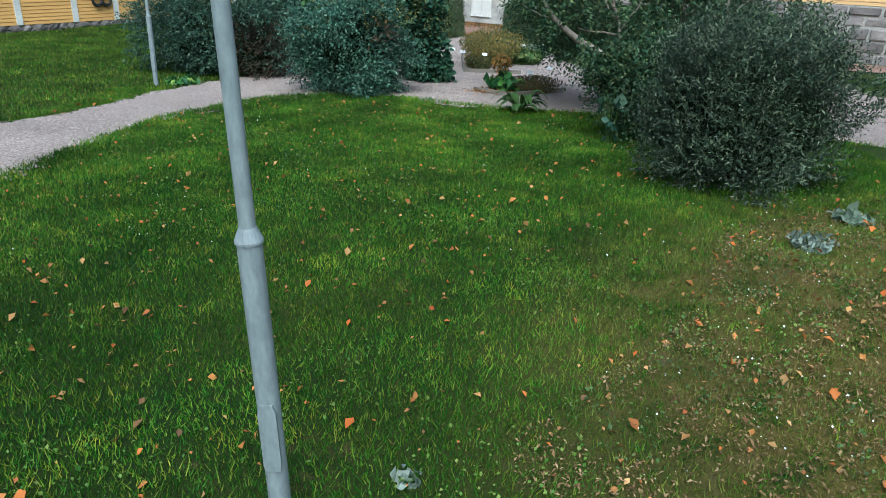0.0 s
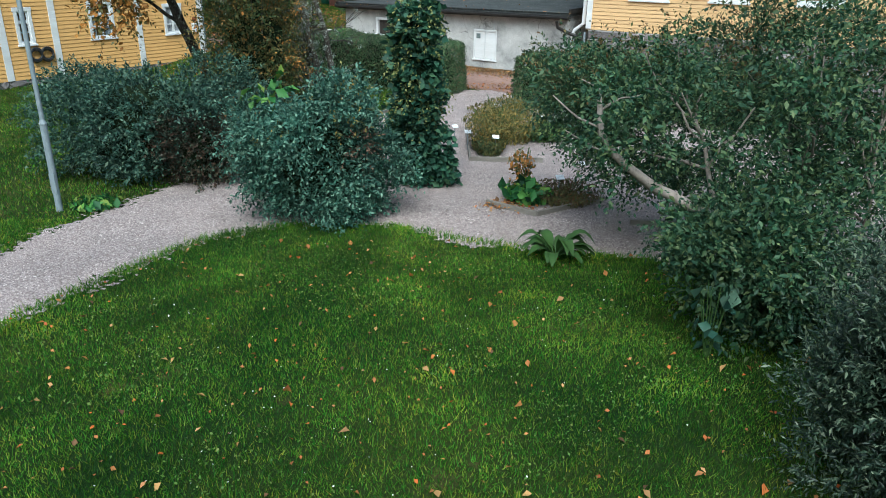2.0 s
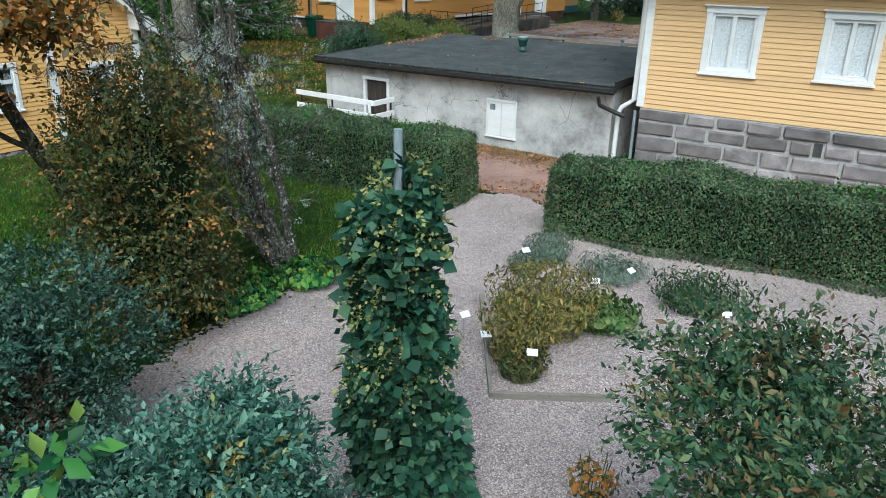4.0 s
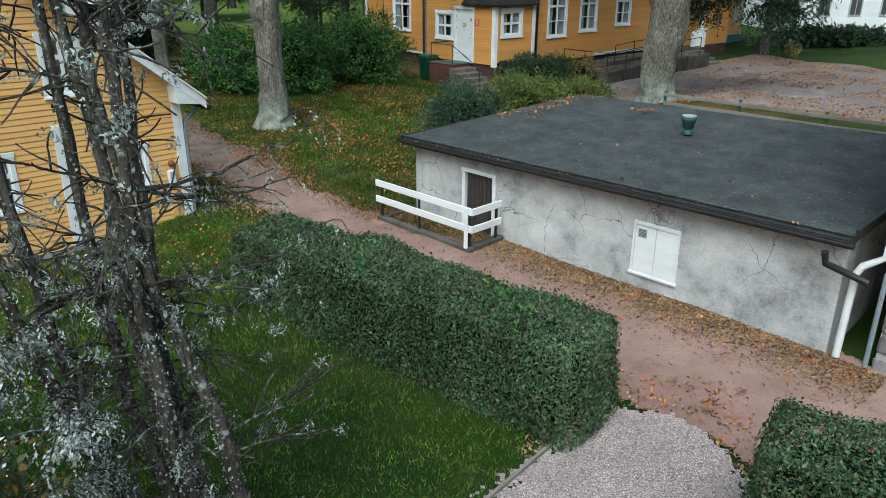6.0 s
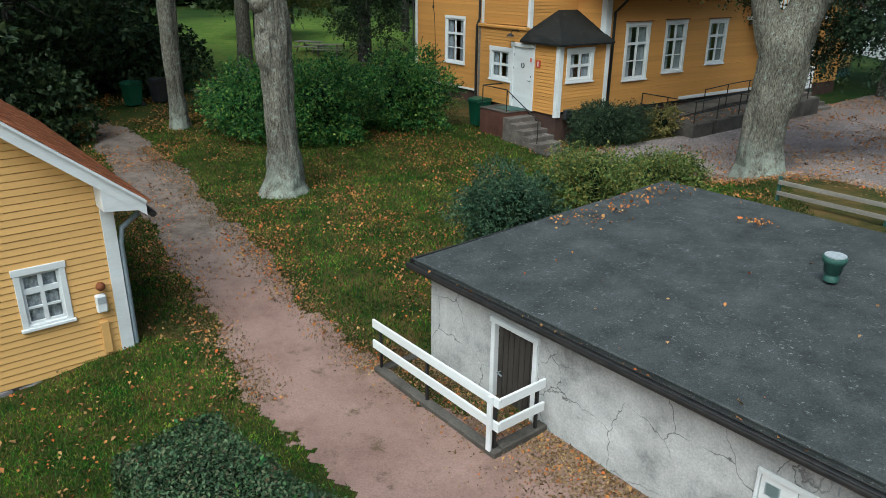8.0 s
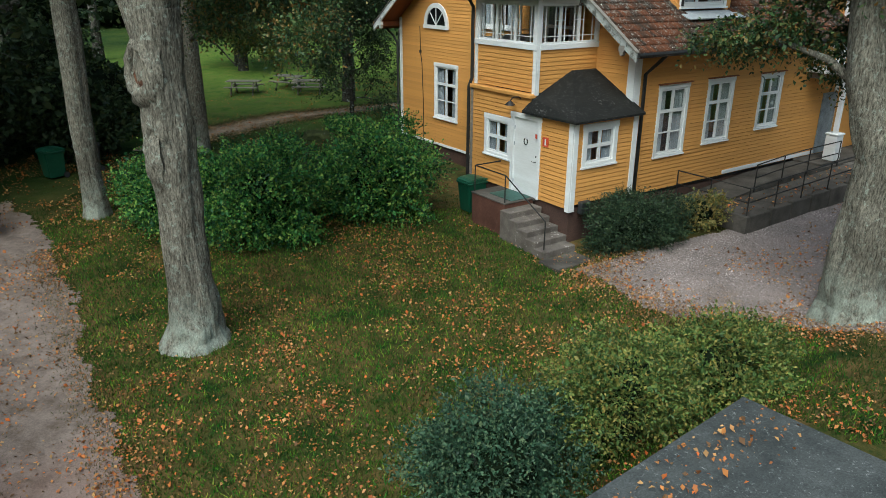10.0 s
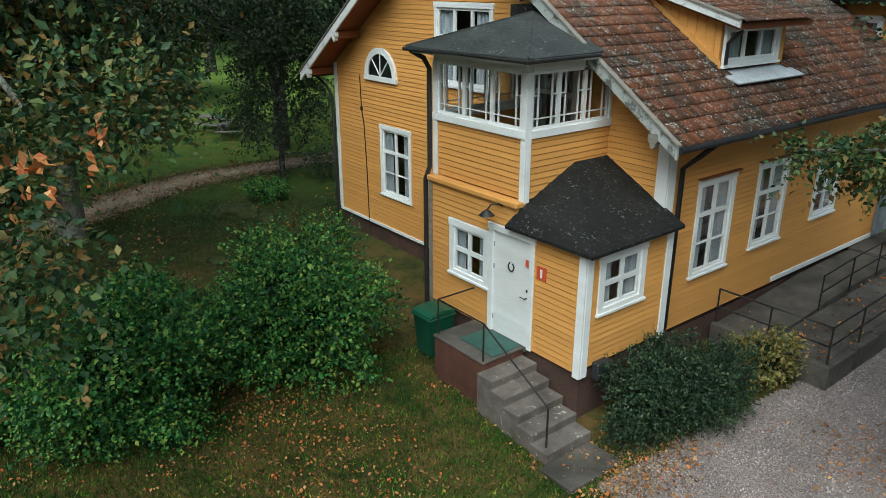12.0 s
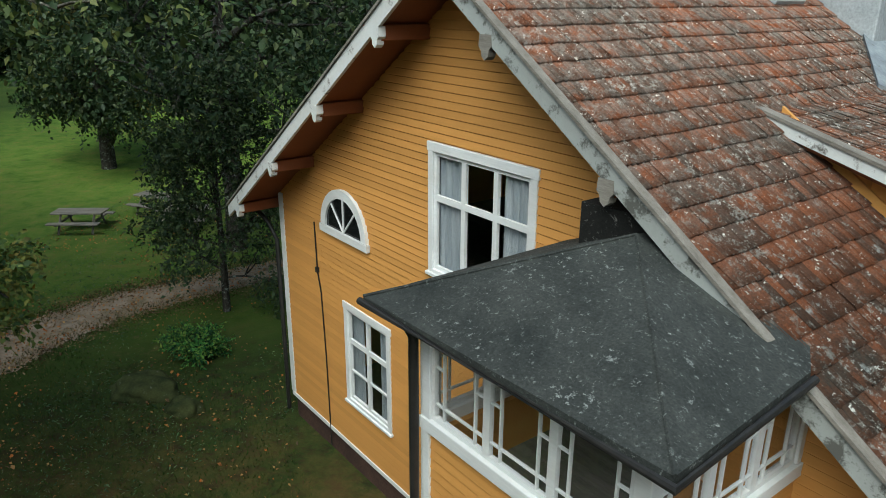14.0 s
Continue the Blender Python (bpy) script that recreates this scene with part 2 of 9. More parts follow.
def tile_material(name, a, b2, moss, moss_at, lichen_at, lighten_z=None):
    m, nt, b = mat(name, 0.9, 0.2)
    v = coords(nt)
    g = nt.nodes.new("ShaderNodeNewGeometry")
    o = nt.nodes.new("ShaderNodeObjectInfo")
    add = nt.nodes.new("ShaderNodeMath")
    add.operation = "FRACT"
    s = nt.nodes.new("ShaderNodeMath")
    nt.links.new(g.outputs["Random Per Island"], s.inputs[0])
    nt.links.new(o.outputs["Random"], s.inputs[1])
    nt.links.new(s.outputs[0], add.inputs[0])
    c = ramp(nt, add.outputs[0], [(0, a), (0.55, b2), (1, tuple(1.25 * q for q in b2))])
    pos = g.outputs["Position"]
    c = mix(nt, ramp(nt, noise_tex(nt, pos, 0.7, 9.0, 0.75), [(moss_at, (0, 0, 0)), (moss_at + 0.16, (1, 1, 1))]), c, moss)
    grey = ramp(nt, noise_tex(nt, pos, 9.0, 8.0, 0.8), [(lichen_at - 0.06, (0, 0, 0)), (lichen_at + 0.02, (1, 1, 1))])
    c = mix(nt, mix(nt, 1.0, grey, ramp(nt, noise_tex(nt, pos, 0.9, 4.0), [(0.38, (0.15, 0.15, 0.15)), (0.6, (1, 1, 1))]), "MULTIPLY"), c, (0.21, 0.215, 0.20))
    c = mix(nt, ramp(nt, noise_tex(nt, pos, 14.0, 7.0, 0.75), [(lichen_at + 0.02, (0, 0, 0)), (lichen_at + 0.06, (1, 1, 1))]), c, (0.50, 0.51, 0.48))
    # round grey lichen rosettes, 5 to 10 cm across, in loose colonies
    edge = mix(nt, 0.06, pos, noise_tex(nt, pos, 12.0, 3.0))
    vor = node(nt, "ShaderNodeTexVoronoi", Scale=6.5)
    nt.links.new(edge, vor.inputs["Vector"])
    disc = ramp(nt, vor.outputs["Distance"], [(0.26, (1, 1, 1)), (0.36, (0, 0, 0))])
    colony = ramp(nt, noise_tex(nt, pos, 3.2, 7.0, 0.75), [(0.54, (0, 0, 0)), (0.62, (0.85, 0.85, 0.85))])
    c = mix(nt, mix(nt, 1.0, disc, colony, "MULTIPLY"), c, (0.23, 0.25, 0.245))
    if lighten_z:
        # the upper courses are lighter with grey crusts, the lower ones darker
        sep = nt.nodes.new("ShaderNodeSeparateXYZ")
        nt.links.new(pos, sep.inputs[0])
        mr = node(nt, "ShaderNodeMapRange")
        mr.inputs["From Min"].default_value, mr.inputs["From Max"].default_value = lighten_z
        nt.links.new(sep.outputs["Z"], mr.inputs["Value"])
        crust = mix(nt, ramp(nt, noise_tex(nt, pos, 5.0, 9.0, 0.75), [(0.42, (0, 0, 0)), (0.62, (0.75, 0.75, 0.75))]), mix(nt, 1.0, c, (2.1, 1.9, 1.8), "MULTIPLY"), (0.24, 0.215, 0.19))
        c = mix(nt, mr.outputs[0], c, crust)
    fine = noise_tex(nt, pos, 60.0, 5.0, 0.7)
    c = mix(nt, 1.0, c, ramp(nt, fine, [(0.3, (0.55, 0.55, 0.55)), (0.7, (1.4, 1.4, 1.4))]), "MULTIPLY")
    nt.links.new(c, b.inputs["Base Color"])
    bump(nt, b, fine, 0.5, 0.004)
    return m


def glass_material():
    m, nt, b = mat("window_glass", 0.03, 0.5)
    gl = node(nt, "ShaderNodeBsdfGlossy", Roughness=0.02)
    tr = nt.nodes.new("ShaderNodeBsdfTransparent")
    lw = node(nt, "ShaderNodeLayerWeight", Blend=0.35)
    fr = nt.nodes.new("ShaderNodeMapRange")
    fr.inputs["From Min"].default_value, fr.inputs["To Min"].default_value, fr.inputs["To Max"].default_value = 0.25, 0.05, 0.55
    nt.links.new(lw.outputs["Facing"], fr.inputs["Value"])
    s = nt.nodes.new("ShaderNodeMixShader")
    nt.links.new(fr.outputs[0], s.inputs[0])
    nt.links.new(tr.outputs[0], s.inputs[1])
    nt.links.new(gl.outputs[0], s.inputs[2])
    nt.links.new(s.outputs[0], nt.nodes["Material Output"].inputs["Surface"])
    return m


def lichened_felt(name, dark, light, spot, at_, gate_at):
    """Felt with a dense salting of lichen, thicker in some places."""
    m, nt, b = mat(name, 0.85, 0.25)
    v = coords(nt)
    c = ramp(nt, noise_tex(nt, v, 1.6, 8.0, 0.7), [(0.3, dark), (0.7, light)])
    fine = noise_tex(nt, v, 42.0, 5.0, 0.75)
    gate = ramp(nt, noise_tex(nt, v, 1.9, 6.0, 0.7), [(gate_at, (0.25, 0.25, 0.25)), (gate_at + 0.2, (1, 1, 1))])
    spots = ramp(nt, noise_tex(nt, v, 16.0, 9.0, 0.8), [(at_, (0, 0, 0)), (at_ + 0.05, (1, 1, 1))])
    c = mix(nt, mix(nt, 1.0, spots, gate, "MULTIPLY"), c, spot)
    big = ramp(nt, noise_tex(nt, v, 5.0, 9.0, 0.8), [(0.62, (0, 0, 0)), (0.66, (1, 1, 1))])
    c = mix(nt, mix(nt, 1.0, big, gate, "MULTIPLY"), c, spot)
    c = mix(nt, 1.0, c, ramp(nt, fine, [(0.3, (0.55, 0.55, 0.55)), (0.7, (1.45, 1.45, 1.45))]), "MULTIPLY")
    nt.links.new(c, b.inputs["Base Color"])
    bump(nt, b, fine, 0.6, 0.006)
    return m


def plaster_material():
    m, nt, b = mat("old_plaster", 0.92, 0.15)
    v = coords(nt)
    c = ramp(nt, noise_tex(nt, v, 0.9, 8.0, 0.7), [(0.34, (0.22, 0.22, 0.215)), (0.46, (0.44, 0.44, 0.43)), (0.62, (0.60, 0.60, 0.585))])
    blot = ramp(nt, noise_tex(nt, v, 2.6, 10.0, 0.78), [(0.6, (0, 0, 0)), (0.72, (1, 1, 1))])
    c = mix(nt, blot, c, (0.16, 0.155, 0.15))
    # cracks: edges of large distorted cells
    warp = nt.nodes.new("ShaderNodeTexNoise")
    warp.inputs["Scale"].default_value = 5.0
    warp.inputs["Detail"].default_value = 3.0
    nt.links.new(v, warp.inputs["Vector"])
    wv = mix(nt, 0.16, v, warp.outputs["Color"])
    vor = node(nt, "ShaderNodeTexVoronoi", Scale=1.5)
    vor.feature = "DISTANCE_TO_EDGE"
    nt.links.new(wv, vor.inputs["Vector"])
    gate = ramp(nt, noise_tex(nt, v, 0.8, 2.0), [(0.45, (0, 0, 0)), (0.54, (0.9, 0.9, 0.9))])
    crack = ramp(nt, vor.outputs["Distance"], [(0.0, (1, 1, 1)), (0.010, (0, 0, 0))])
    crack = mix(nt, 1.0, crack, gate, "MULTIPLY")
    c = mix(nt, crack, c, (0.075, 0.07, 0.065))
    fine = noise_tex(nt, v, 30.0, 8.0, 0.8)
    c = mix(nt, 1.0, c, ramp(nt, fine, [(0.3, (0.68, 0.68, 0.68)), (0.7, (1.25, 1.25, 1.25))]), "MULTIPLY")
    nt.links.new(c, b.inputs["Base Color"])
    bump(nt, b, fine, 0.7, 0.012)
    return m


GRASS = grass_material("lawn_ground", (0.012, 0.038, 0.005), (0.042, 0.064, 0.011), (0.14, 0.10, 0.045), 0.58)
BLADE = leafy("grass_blades", [(0.015, 0.080, 0.006), (0.034, 0.140, 0.009), (0.080, 0.195, 0.015), (0.18, 0.24, 0.030)], 0.6, 0.2, 0.3, (0.21, 0.175, 0.055))
# browner and darker copy of the blades; tree shade is in the colour
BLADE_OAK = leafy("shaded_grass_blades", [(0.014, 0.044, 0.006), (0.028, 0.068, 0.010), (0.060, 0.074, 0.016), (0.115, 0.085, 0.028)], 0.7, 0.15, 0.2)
BLADE_MEADOW = leafy("meadow_grass_blades", [(0.020, 0.062, 0.008), (0.045, 0.105, 0.014), (0.095, 0.130, 0.024), (0.17, 0.145, 0.045)], 0.7, 0.15, 0.25)
GRAVEL = gravel_material("pale_gravel", (0.25, 0.20, 0.19), (0.60, 0.52, 0.495), (0.36, 0.29, 0.24))
YARD = gravel_material("grey_gravel", (0.16, 0.13, 0.12), (0.40, 0.335, 0.31), (0.22, 0.15, 0.095))
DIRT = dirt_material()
ORANGE = painted("ochre_orange_paint", (0.62, 0.312, 0.085), (0.36, 0.19, 0.07), 0.08, 0.6, 0.73)
PALE = painted("pale_yellow_paint", (0.75, 0.45, 0.16), (0.42, 0.27, 0.13), 0.05, 0.6, 0.72)
FLAKED = painted("flaking_white_paint", (0.62, 0.64, 0.64), (0.13, 0.12, 0.11), 0.0, 0.7, 0.56, (1, 1, 1))
GREYED = painted("greyed_flaking_paint", (0.34, 0.36, 0.35), (0.10, 0.10, 0.09), 0.0, 0.8, 0.50, (1, 1, 1))
PALE_STONE = painted("faded_yellow_paint", (0.70, 0.47, 0.235), (0.42, 0.27, 0.13), 0.05, 0.6, 0.72)
WHITE = painted("white_paint", (0.74, 0.76, 0.77), (0.38, 0.37, 0.34), 0.0, 0.5, 0.70)
RUST = painted("brown_red_soffit", (0.20, 0.065, 0.025), (0.10, 0.05, 0.03), 0.0, 0.7)
PLINTH = two_scale("dark_brown_plinth", (0.055, 0.035, 0.030), (0.11, 0.065, 0.050), 1.2, 25, 0.9, 0.2, 0.006, stain=(0.28, 0.25, 0.23), stain_at=0.70)
RED_PLASTER = two_scale("flaking_red_brown_paint", (0.075, 0.034, 0.024), (0.14, 0.066, 0.048), 1.6, 25, 0.9, 0.2, 0.006, stain=(0.30, 0.25, 0.22), stain_at=0.62)
CONCRETE = two_scale("weathered_concrete", (0.050, 0.044, 0.038), (0.125, 0.112, 0.097), 1.5, 40, 0.9, 0.2, 0.005, stain=(0.07, 0.08, 0.05), stain_at=0.62)
STEPSTONE = two_scale("worn_step", (0.085, 0.072, 0.062), (0.19, 0.165, 0.145), 2.0, 40, 0.9, 0.2, 0.006, stain=(0.50, 0.47, 0.45), stain_at=0.60)
PLASTER = plaster_material()
FELT = lichened_felt("roofing_felt", (0.026, 0.030, 0.030), (0.078, 0.084, 0.082), (0.25, 0.265, 0.255), 0.575, 0.42)
FELT_LICHEN = lichened_felt("lichened_felt", (0.018, 0.021, 0.020), (0.052, 0.056, 0.052), (0.25, 0.265, 0.255), 0.57, 0.42)
FELT_BLACK = lichened_felt("tarred_felt", (0.006, 0.006, 0.006), (0.015, 0.015, 0.013), (0.40, 0.40, 0.38), 0.580, 0.48)
TILE = tile_material("old_clay_tiles", (0.042, 0.024, 0.016), (0.110, 0.041, 0.019), (0.036, 0.030, 0.024), 0.46, 0.585, (7.2, 9.2))
TILE_RED = tile_material("red_clay_tiles", (0.40, 0.14, 0.065), (0.55, 0.21, 0.10), (0.30, 0.16, 0.10), 0.62, 0.70)
GRANITE = two_scale("grey_granite", (0.13, 0.12, 0.12), (0.30, 0.275, 0.275), 2.4, 45, 0.85, 0.3, 0.014, 0.8, per=0.38)
MOSSY = two_scale("mossy_stone", (0.020, 0.030, 0.012), (0.065, 0.075, 0.028), 3.0, 30, 0.95, 0.1, 0.01, 0.8, stain=(0.20, 0.20, 0.18), stain_at=0.62)
MORTAR = two_scale("pale_mortar", (0.32, 0.31, 0.30), (0.46, 0.45, 0.43), 3, 40, 0.95, 0.1)
BARK = bark_material("grey_bark", (0.048, 0.043, 0.034), (0.265, 0.245, 0.205), (0.29, 0.325, 0.285), 32.0, foot=1.3)
ROTTEN = two_scale("rotten_wood", (0.045, 0.022, 0.013), (0.20, 0.095, 0.055), 9, 60, 0.95, 0.15, 0.01)
BARK_DARK = bark_material("dark_bark", (0.020, 0.018, 0.015), (0.105, 0.095, 0.085), (0.28, 0.31, 0.29), 20.0)
BARK_LICHEN = bark_material("lichened_bark", (0.026, 0.023, 0.019), (0.14, 0.125, 0.105), (0.40, 0.43, 0.40), 22.0)
BARK_PALE = two_scale("pale_fruit_bark", (0.14, 0.12, 0.10), (0.36, 0.31, 0.27), 3, 22, 0.95, 0.1, 0.012, 0.8, stretch=(1, 1, 0.5), stain=(0.10, 0.09, 0.07), stain_at=0.58)
LICHEN = leafy("beard_lichen", [(0.15, 0.175, 0.155), (0.30, 0.34, 0.31), (0.50, 0.55, 0.51)], 0.9, 0.1, 0.15)
STEEL = two_scale("galvanised_steel", (0.20, 0.245, 0.27), (0.27, 0.315, 0.34), 2.5, 30, 0.5, 0.4, 0.001, 0.2, stretch=(1, 1, 0.3), stain=(0.17, 0.19, 0.20), stain_at=0.66)
BLACK_IRON = two_scale("black_iron", (0.012, 0.012, 0.012), (0.03, 0.028, 0.026), 6, 60, 0.5, 0.4)
GREEN_PLASTIC = two_scale("green_plastic", (0.010, 0.065, 0.035), (0.016, 0.09, 0.050), 2, 30, 0.35, 0.5, 0.0005, 0.2)
DARK_PLASTIC = two_scale("dark_plastic", (0.02, 0.022, 0.024), (0.04, 0.042, 0.045), 3, 30, 0.45, 0.4, 0.0005, 0.2)
DARK_WOOD = two_scale("dark_door_boards", (0.035, 0.030, 0.026), (0.065, 0.058, 0.050), 3, 30, 0.7, 0.3, 0.003, 0.4, stretch=(3, 3, 0.4))
OLD_WOOD = two_scale("grey_old_wood", (0.15, 0.135, 0.115), (0.27, 0.25, 0.22), 3, 35, 0.9, 0.15, 0.003, 0.5, stretch=(0.4, 3, 3))
TURQUOISE = two_scale("blue_green_plinth_paint", (0.07, 0.17, 0.18), (0.11, 0.24, 0.25), 1.5, 20, 0.8, 0.2)
GREEN_IRON = two_scale("green_painted_iron", (0.025, 0.075, 0.060), (0.045, 0.115, 0.095), 5, 40, 0.55, 0.4)
GLASS = glass_material()
CURTAIN = two_scale("thin_curtain", (0.26, 0.30, 0.33), (0.44, 0.48, 0.51), 2, 40, 0.95, 0.1, stretch=(4, 4, 0.3))
LACE = two_scale("lace_curtain", (0.20, 0.22, 0.24), (0.62, 0.65, 0.67), 9, 60, 0.95, 0.1)
BLIND = two_scale("white_blind", (0.72, 0.75, 0.78), (0.80, 0.83, 0.86), 1.5, 20, 0.9, 0.1)
# dark grey for unlit rooms, holes, far panes; the gloom is in the colour
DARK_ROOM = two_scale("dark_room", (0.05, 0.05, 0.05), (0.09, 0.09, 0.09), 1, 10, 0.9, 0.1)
ZINC = two_scale("zinc_sheet", (0.33, 0.36, 0.38), (0.48, 0.51, 0.53), 2.0, 20, 0.5, 0.5, 0.001, 0.2)
OLD_ZINC = two_scale("weathered_zinc", (0.16, 0.18, 0.20), (0.30, 0.33, 0.35), 3.0, 20, 0.55, 0.5, 0.002, 0.3, stain=(0.10, 0.10, 0.10), stain_at=0.58)
DARK_GLASS = two_scale("dark_glass", (0.008, 0.009, 0.010), (0.014, 0.015, 0.016), 2, 10, 0.06, 0.5, 0.0, 0.0)
RED_SIGN = two_scale("red_sign_enamel", (0.55, 0.07, 0.03), (0.62, 0.09, 0.04), 4, 30, 0.4, 0.4)

L_BLUISH = leafy("bluish_leaves", [(0.013, 0.047, 0.034), (0.038, 0.105, 0.074), (0.088, 0.185, 0.130), (0.17, 0.28, 0.20)])
L_DARKBLUE = leafy("dark_bluish_leaves", [(0.010, 0.031, 0.023), (0.026, 0.068, 0.048), (0.056, 0.120, 0.084), (0.12, 0.18, 0.12)])
L_WILLOW = leafy("grey_green_leaves", [(0.011, 0.025, 0.016), (0.024, 0.048, 0.029), (0.058, 0.095, 0.056), (0.18, 0.225, 0.14)], 0.45, 0.4)
L_APPLE = leafy("apple_leaves", [(0.012, 0.040, 0.020), (0.027, 0.070, 0.033), (0.052, 0.105, 0.046), (0.115, 0.150, 0.058)])
L_HEDGE = leafy("hedge_leaves", [(0.014, 0.036, 0.014), (0.036, 0.084, 0.034), (0.072, 0.138, 0.058), (0.135, 0.195, 0.090), (0.10, 0.065, 0.04)])
L_HOP = leafy("hop_leaves", [(0.012, 0.042, 0.026), (0.020, 0.066, 0.040), (0.034, 0.095, 0.055), (0.060, 0.125, 0.060)])
L_DRYTWIG = leafy("dried_brown_leaves", [(0.07, 0.045, 0.03), (0.15, 0.09, 0.06), (0.24, 0.15, 0.10)])
L_YEW = leafy("dark_evergreen_leaves", [(0.008, 0.020, 0.010), (0.016, 0.038, 0.017), (0.034, 0.064, 0.028), (0.075, 0.10, 0.045)])
L_STORE = leafy("dark_shrub_leaves", [(0.012, 0.034, 0.018), (0.026, 0.066, 0.034), (0.055, 0.112, 0.060), (0.12, 0.17, 0.085)])
L_CONE = leafy("hop_cones", [(0.10, 0.13, 0.04), (0.20, 0.22, 0.07), (0.28, 0.28, 0.10)])
L_BROWN = leafy("browning_leaves", [(0.018, 0.034, 0.020), (0.036, 0.034, 0.020), (0.075, 0.042, 0.026), (0.030, 0.060, 0.038)])
L_RUSTY = leafy("rusty_leaves", [(0.055, 0.080, 0.028), (0.10, 0.085, 0.030), (0.14, 0.075, 0.030), (0.085, 0.115, 0.040)])
L_MAPLE = leafy("orange_maple_leaves", [(0.055, 0.075, 0.026), (0.16, 0.12, 0.035), (0.36, 0.15, 0.03), (0.46, 0.22, 0.05)])
L_AUTUMN = leafy("turning_leaves", [(0.024, 0.048, 0.018), (0.042, 0.072, 0.024), (0.062, 0.085, 0.028), (0.085, 0.095, 0.03), (0.12, 0.11, 0.035), (0.22, 0.13, 0.03)])
L_GREEN = leafy("garden_leaves", [(0.030, 0.075, 0.020), (0.055, 0.115, 0.030), (0.085, 0.150, 0.045), (0.16, 0.19, 0.06)])
L_LILAC = leafy("lilac_leaves", [(0.007, 0.033, 0.013), (0.019, 0.088, 0.024), (0.048, 0.165, 0.034), (0.12, 0.265, 0.048), (0.22, 0.285, 0.050)])
L_OAK = leafy("oak_leaves", [(0.010, 0.030, 0.011), (0.024, 0.058, 0.019), (0.048, 0.090, 0.028), (0.088, 0.118, 0.034), (0.20, 0.10, 0.025)])
L_FAR = leafy("far_leaves", [(0.014, 0.030, 0.012), (0.028, 0.052, 0.020), (0.048, 0.078, 0.028), (0.085, 0.105, 0.038)])
L_PARK = leafy("park_oak_leaves", [(0.020, 0.042, 0.014), (0.040, 0.072, 0.020), (0.075, 0.110, 0.028), (0.14, 0.15, 0.04)])
L_YELLOW = leafy("yellow_leaves", [(0.07, 0.095, 0.03), (0.14, 0.145, 0.045), (0.22, 0.19, 0.06), (0.36, 0.25, 0.06)])
L_LAVENDER = leafy("lavender_leaves", [(0.09, 0.14, 0.10), (0.13, 0.19, 0.14), (0.18, 0.24, 0.18), (0.24, 0.28, 0.22)])
L_GOLDEN = leafy("golden_green_leaves", [(0.032, 0.070, 0.018), (0.075, 0.130, 0.028), (0.15, 0.185, 0.042), (0.26, 0.21, 0.050)])
L_ORANGE = leafy("orange_leaves", [(0.46, 0.11, 0.02), (0.46, 0.21, 0.07), (0.33, 0.085, 0.025), (0.52, 0.30, 0.13)], 0.7, 0.2, 0.1)
L_SILVER = leafy("silver_leaves", [(0.12, 0.17, 0.14), (0.21, 0.27, 0.23), (0.31, 0.37, 0.33)])
L_CLOVER = leafy("clover_leaves", [(0.04, 0.12, 0.013), (0.075, 0.17, 0.021), (0.13, 0.21, 0.036), (0.19, 0.24, 0.06)])
L_PETAL = leafy("white_petals", [(0.6, 0.62, 0.58), (0.8, 0.82, 0.8)])
L_FALLEN = leafy("fallen_leaves", [(0.50, 0.12, 0.025), (0.42, 0.19, 0.055), (0.26, 0.09, 0.03), (0.50, 0.30, 0.11), (0.16, 0.085, 0.04), (0.10, 0.06, 0.03)], 0.7, 0.2, 0.1)
L_LITTER = leafy("dry_litter", [(0.080, 0.050, 0.028), (0.15, 0.098, 0.048), (0.23, 0.155, 0.080), (0.31, 0.23, 0.13)], 0.9, 0.1, 0.0)
# near-black fill of bushes and hedges; shade between leaves is its colour
CORE = two_scale("inner_shade", (0.008, 0.014, 0.007), (0.016, 0.026, 0.012), 4, 30, 0.95, 0.05)
STONE_GREY = leafy("loose_grey_stones", [(0.09, 0.072, 0.068), (0.20, 0.165, 0.155), (0.30, 0.255, 0.24), (0.42, 0.37, 0.35)], 0.9, 0.2, 0.0)
STONE_CHIP = leafy("loose_stones", [(0.22, 0.175, 0.165), (0.36, 0.30, 0.285), (0.44, 0.375, 0.355), (0.54, 0.48, 0.455)], 0.9, 0.2, 0.0)

# ---- building tools ----
rng = np.random.default_rng(7)


def thing(name, m, label, category, group="", kind=""):
    """An Empty at a thing's base, to which its parts are hung."""
    e = new(name)
    e.empty_display_size = 0.2
    e.matrix_basis = m
    return tagged(e, label, category, group, kind)


def solid(name, data, material, m=None, smooth=False):
    """A mesh object from a bmesh, or from a tuple of points and faces."""
    me = bpy.data.meshes.new(name)
    if isinstance(data, bmesh.types.BMesh):
        data.to_mesh(me)
        data.free()
    else:
        me.from_pydata(*data[:1], [], data[1])
    if material:
        me.materials.append(material)
    if smooth:
        me.shade_smooth()
    ob = new(name, me)
    if m is not None:
        ob.matrix_basis = m
    return ob


def part(name, data, material, parent, label="", m=None, smooth=False):
    ob = solid(name, data, material, m, smooth)
    ob.parent = parent
    return tagged(ob, label)


def share(name, mesh, parent, m):
    """One more object on a mesh that others use too."""
    ob = new(name, mesh)
    ob.parent = parent
    ob.matrix_basis = m
    return ob


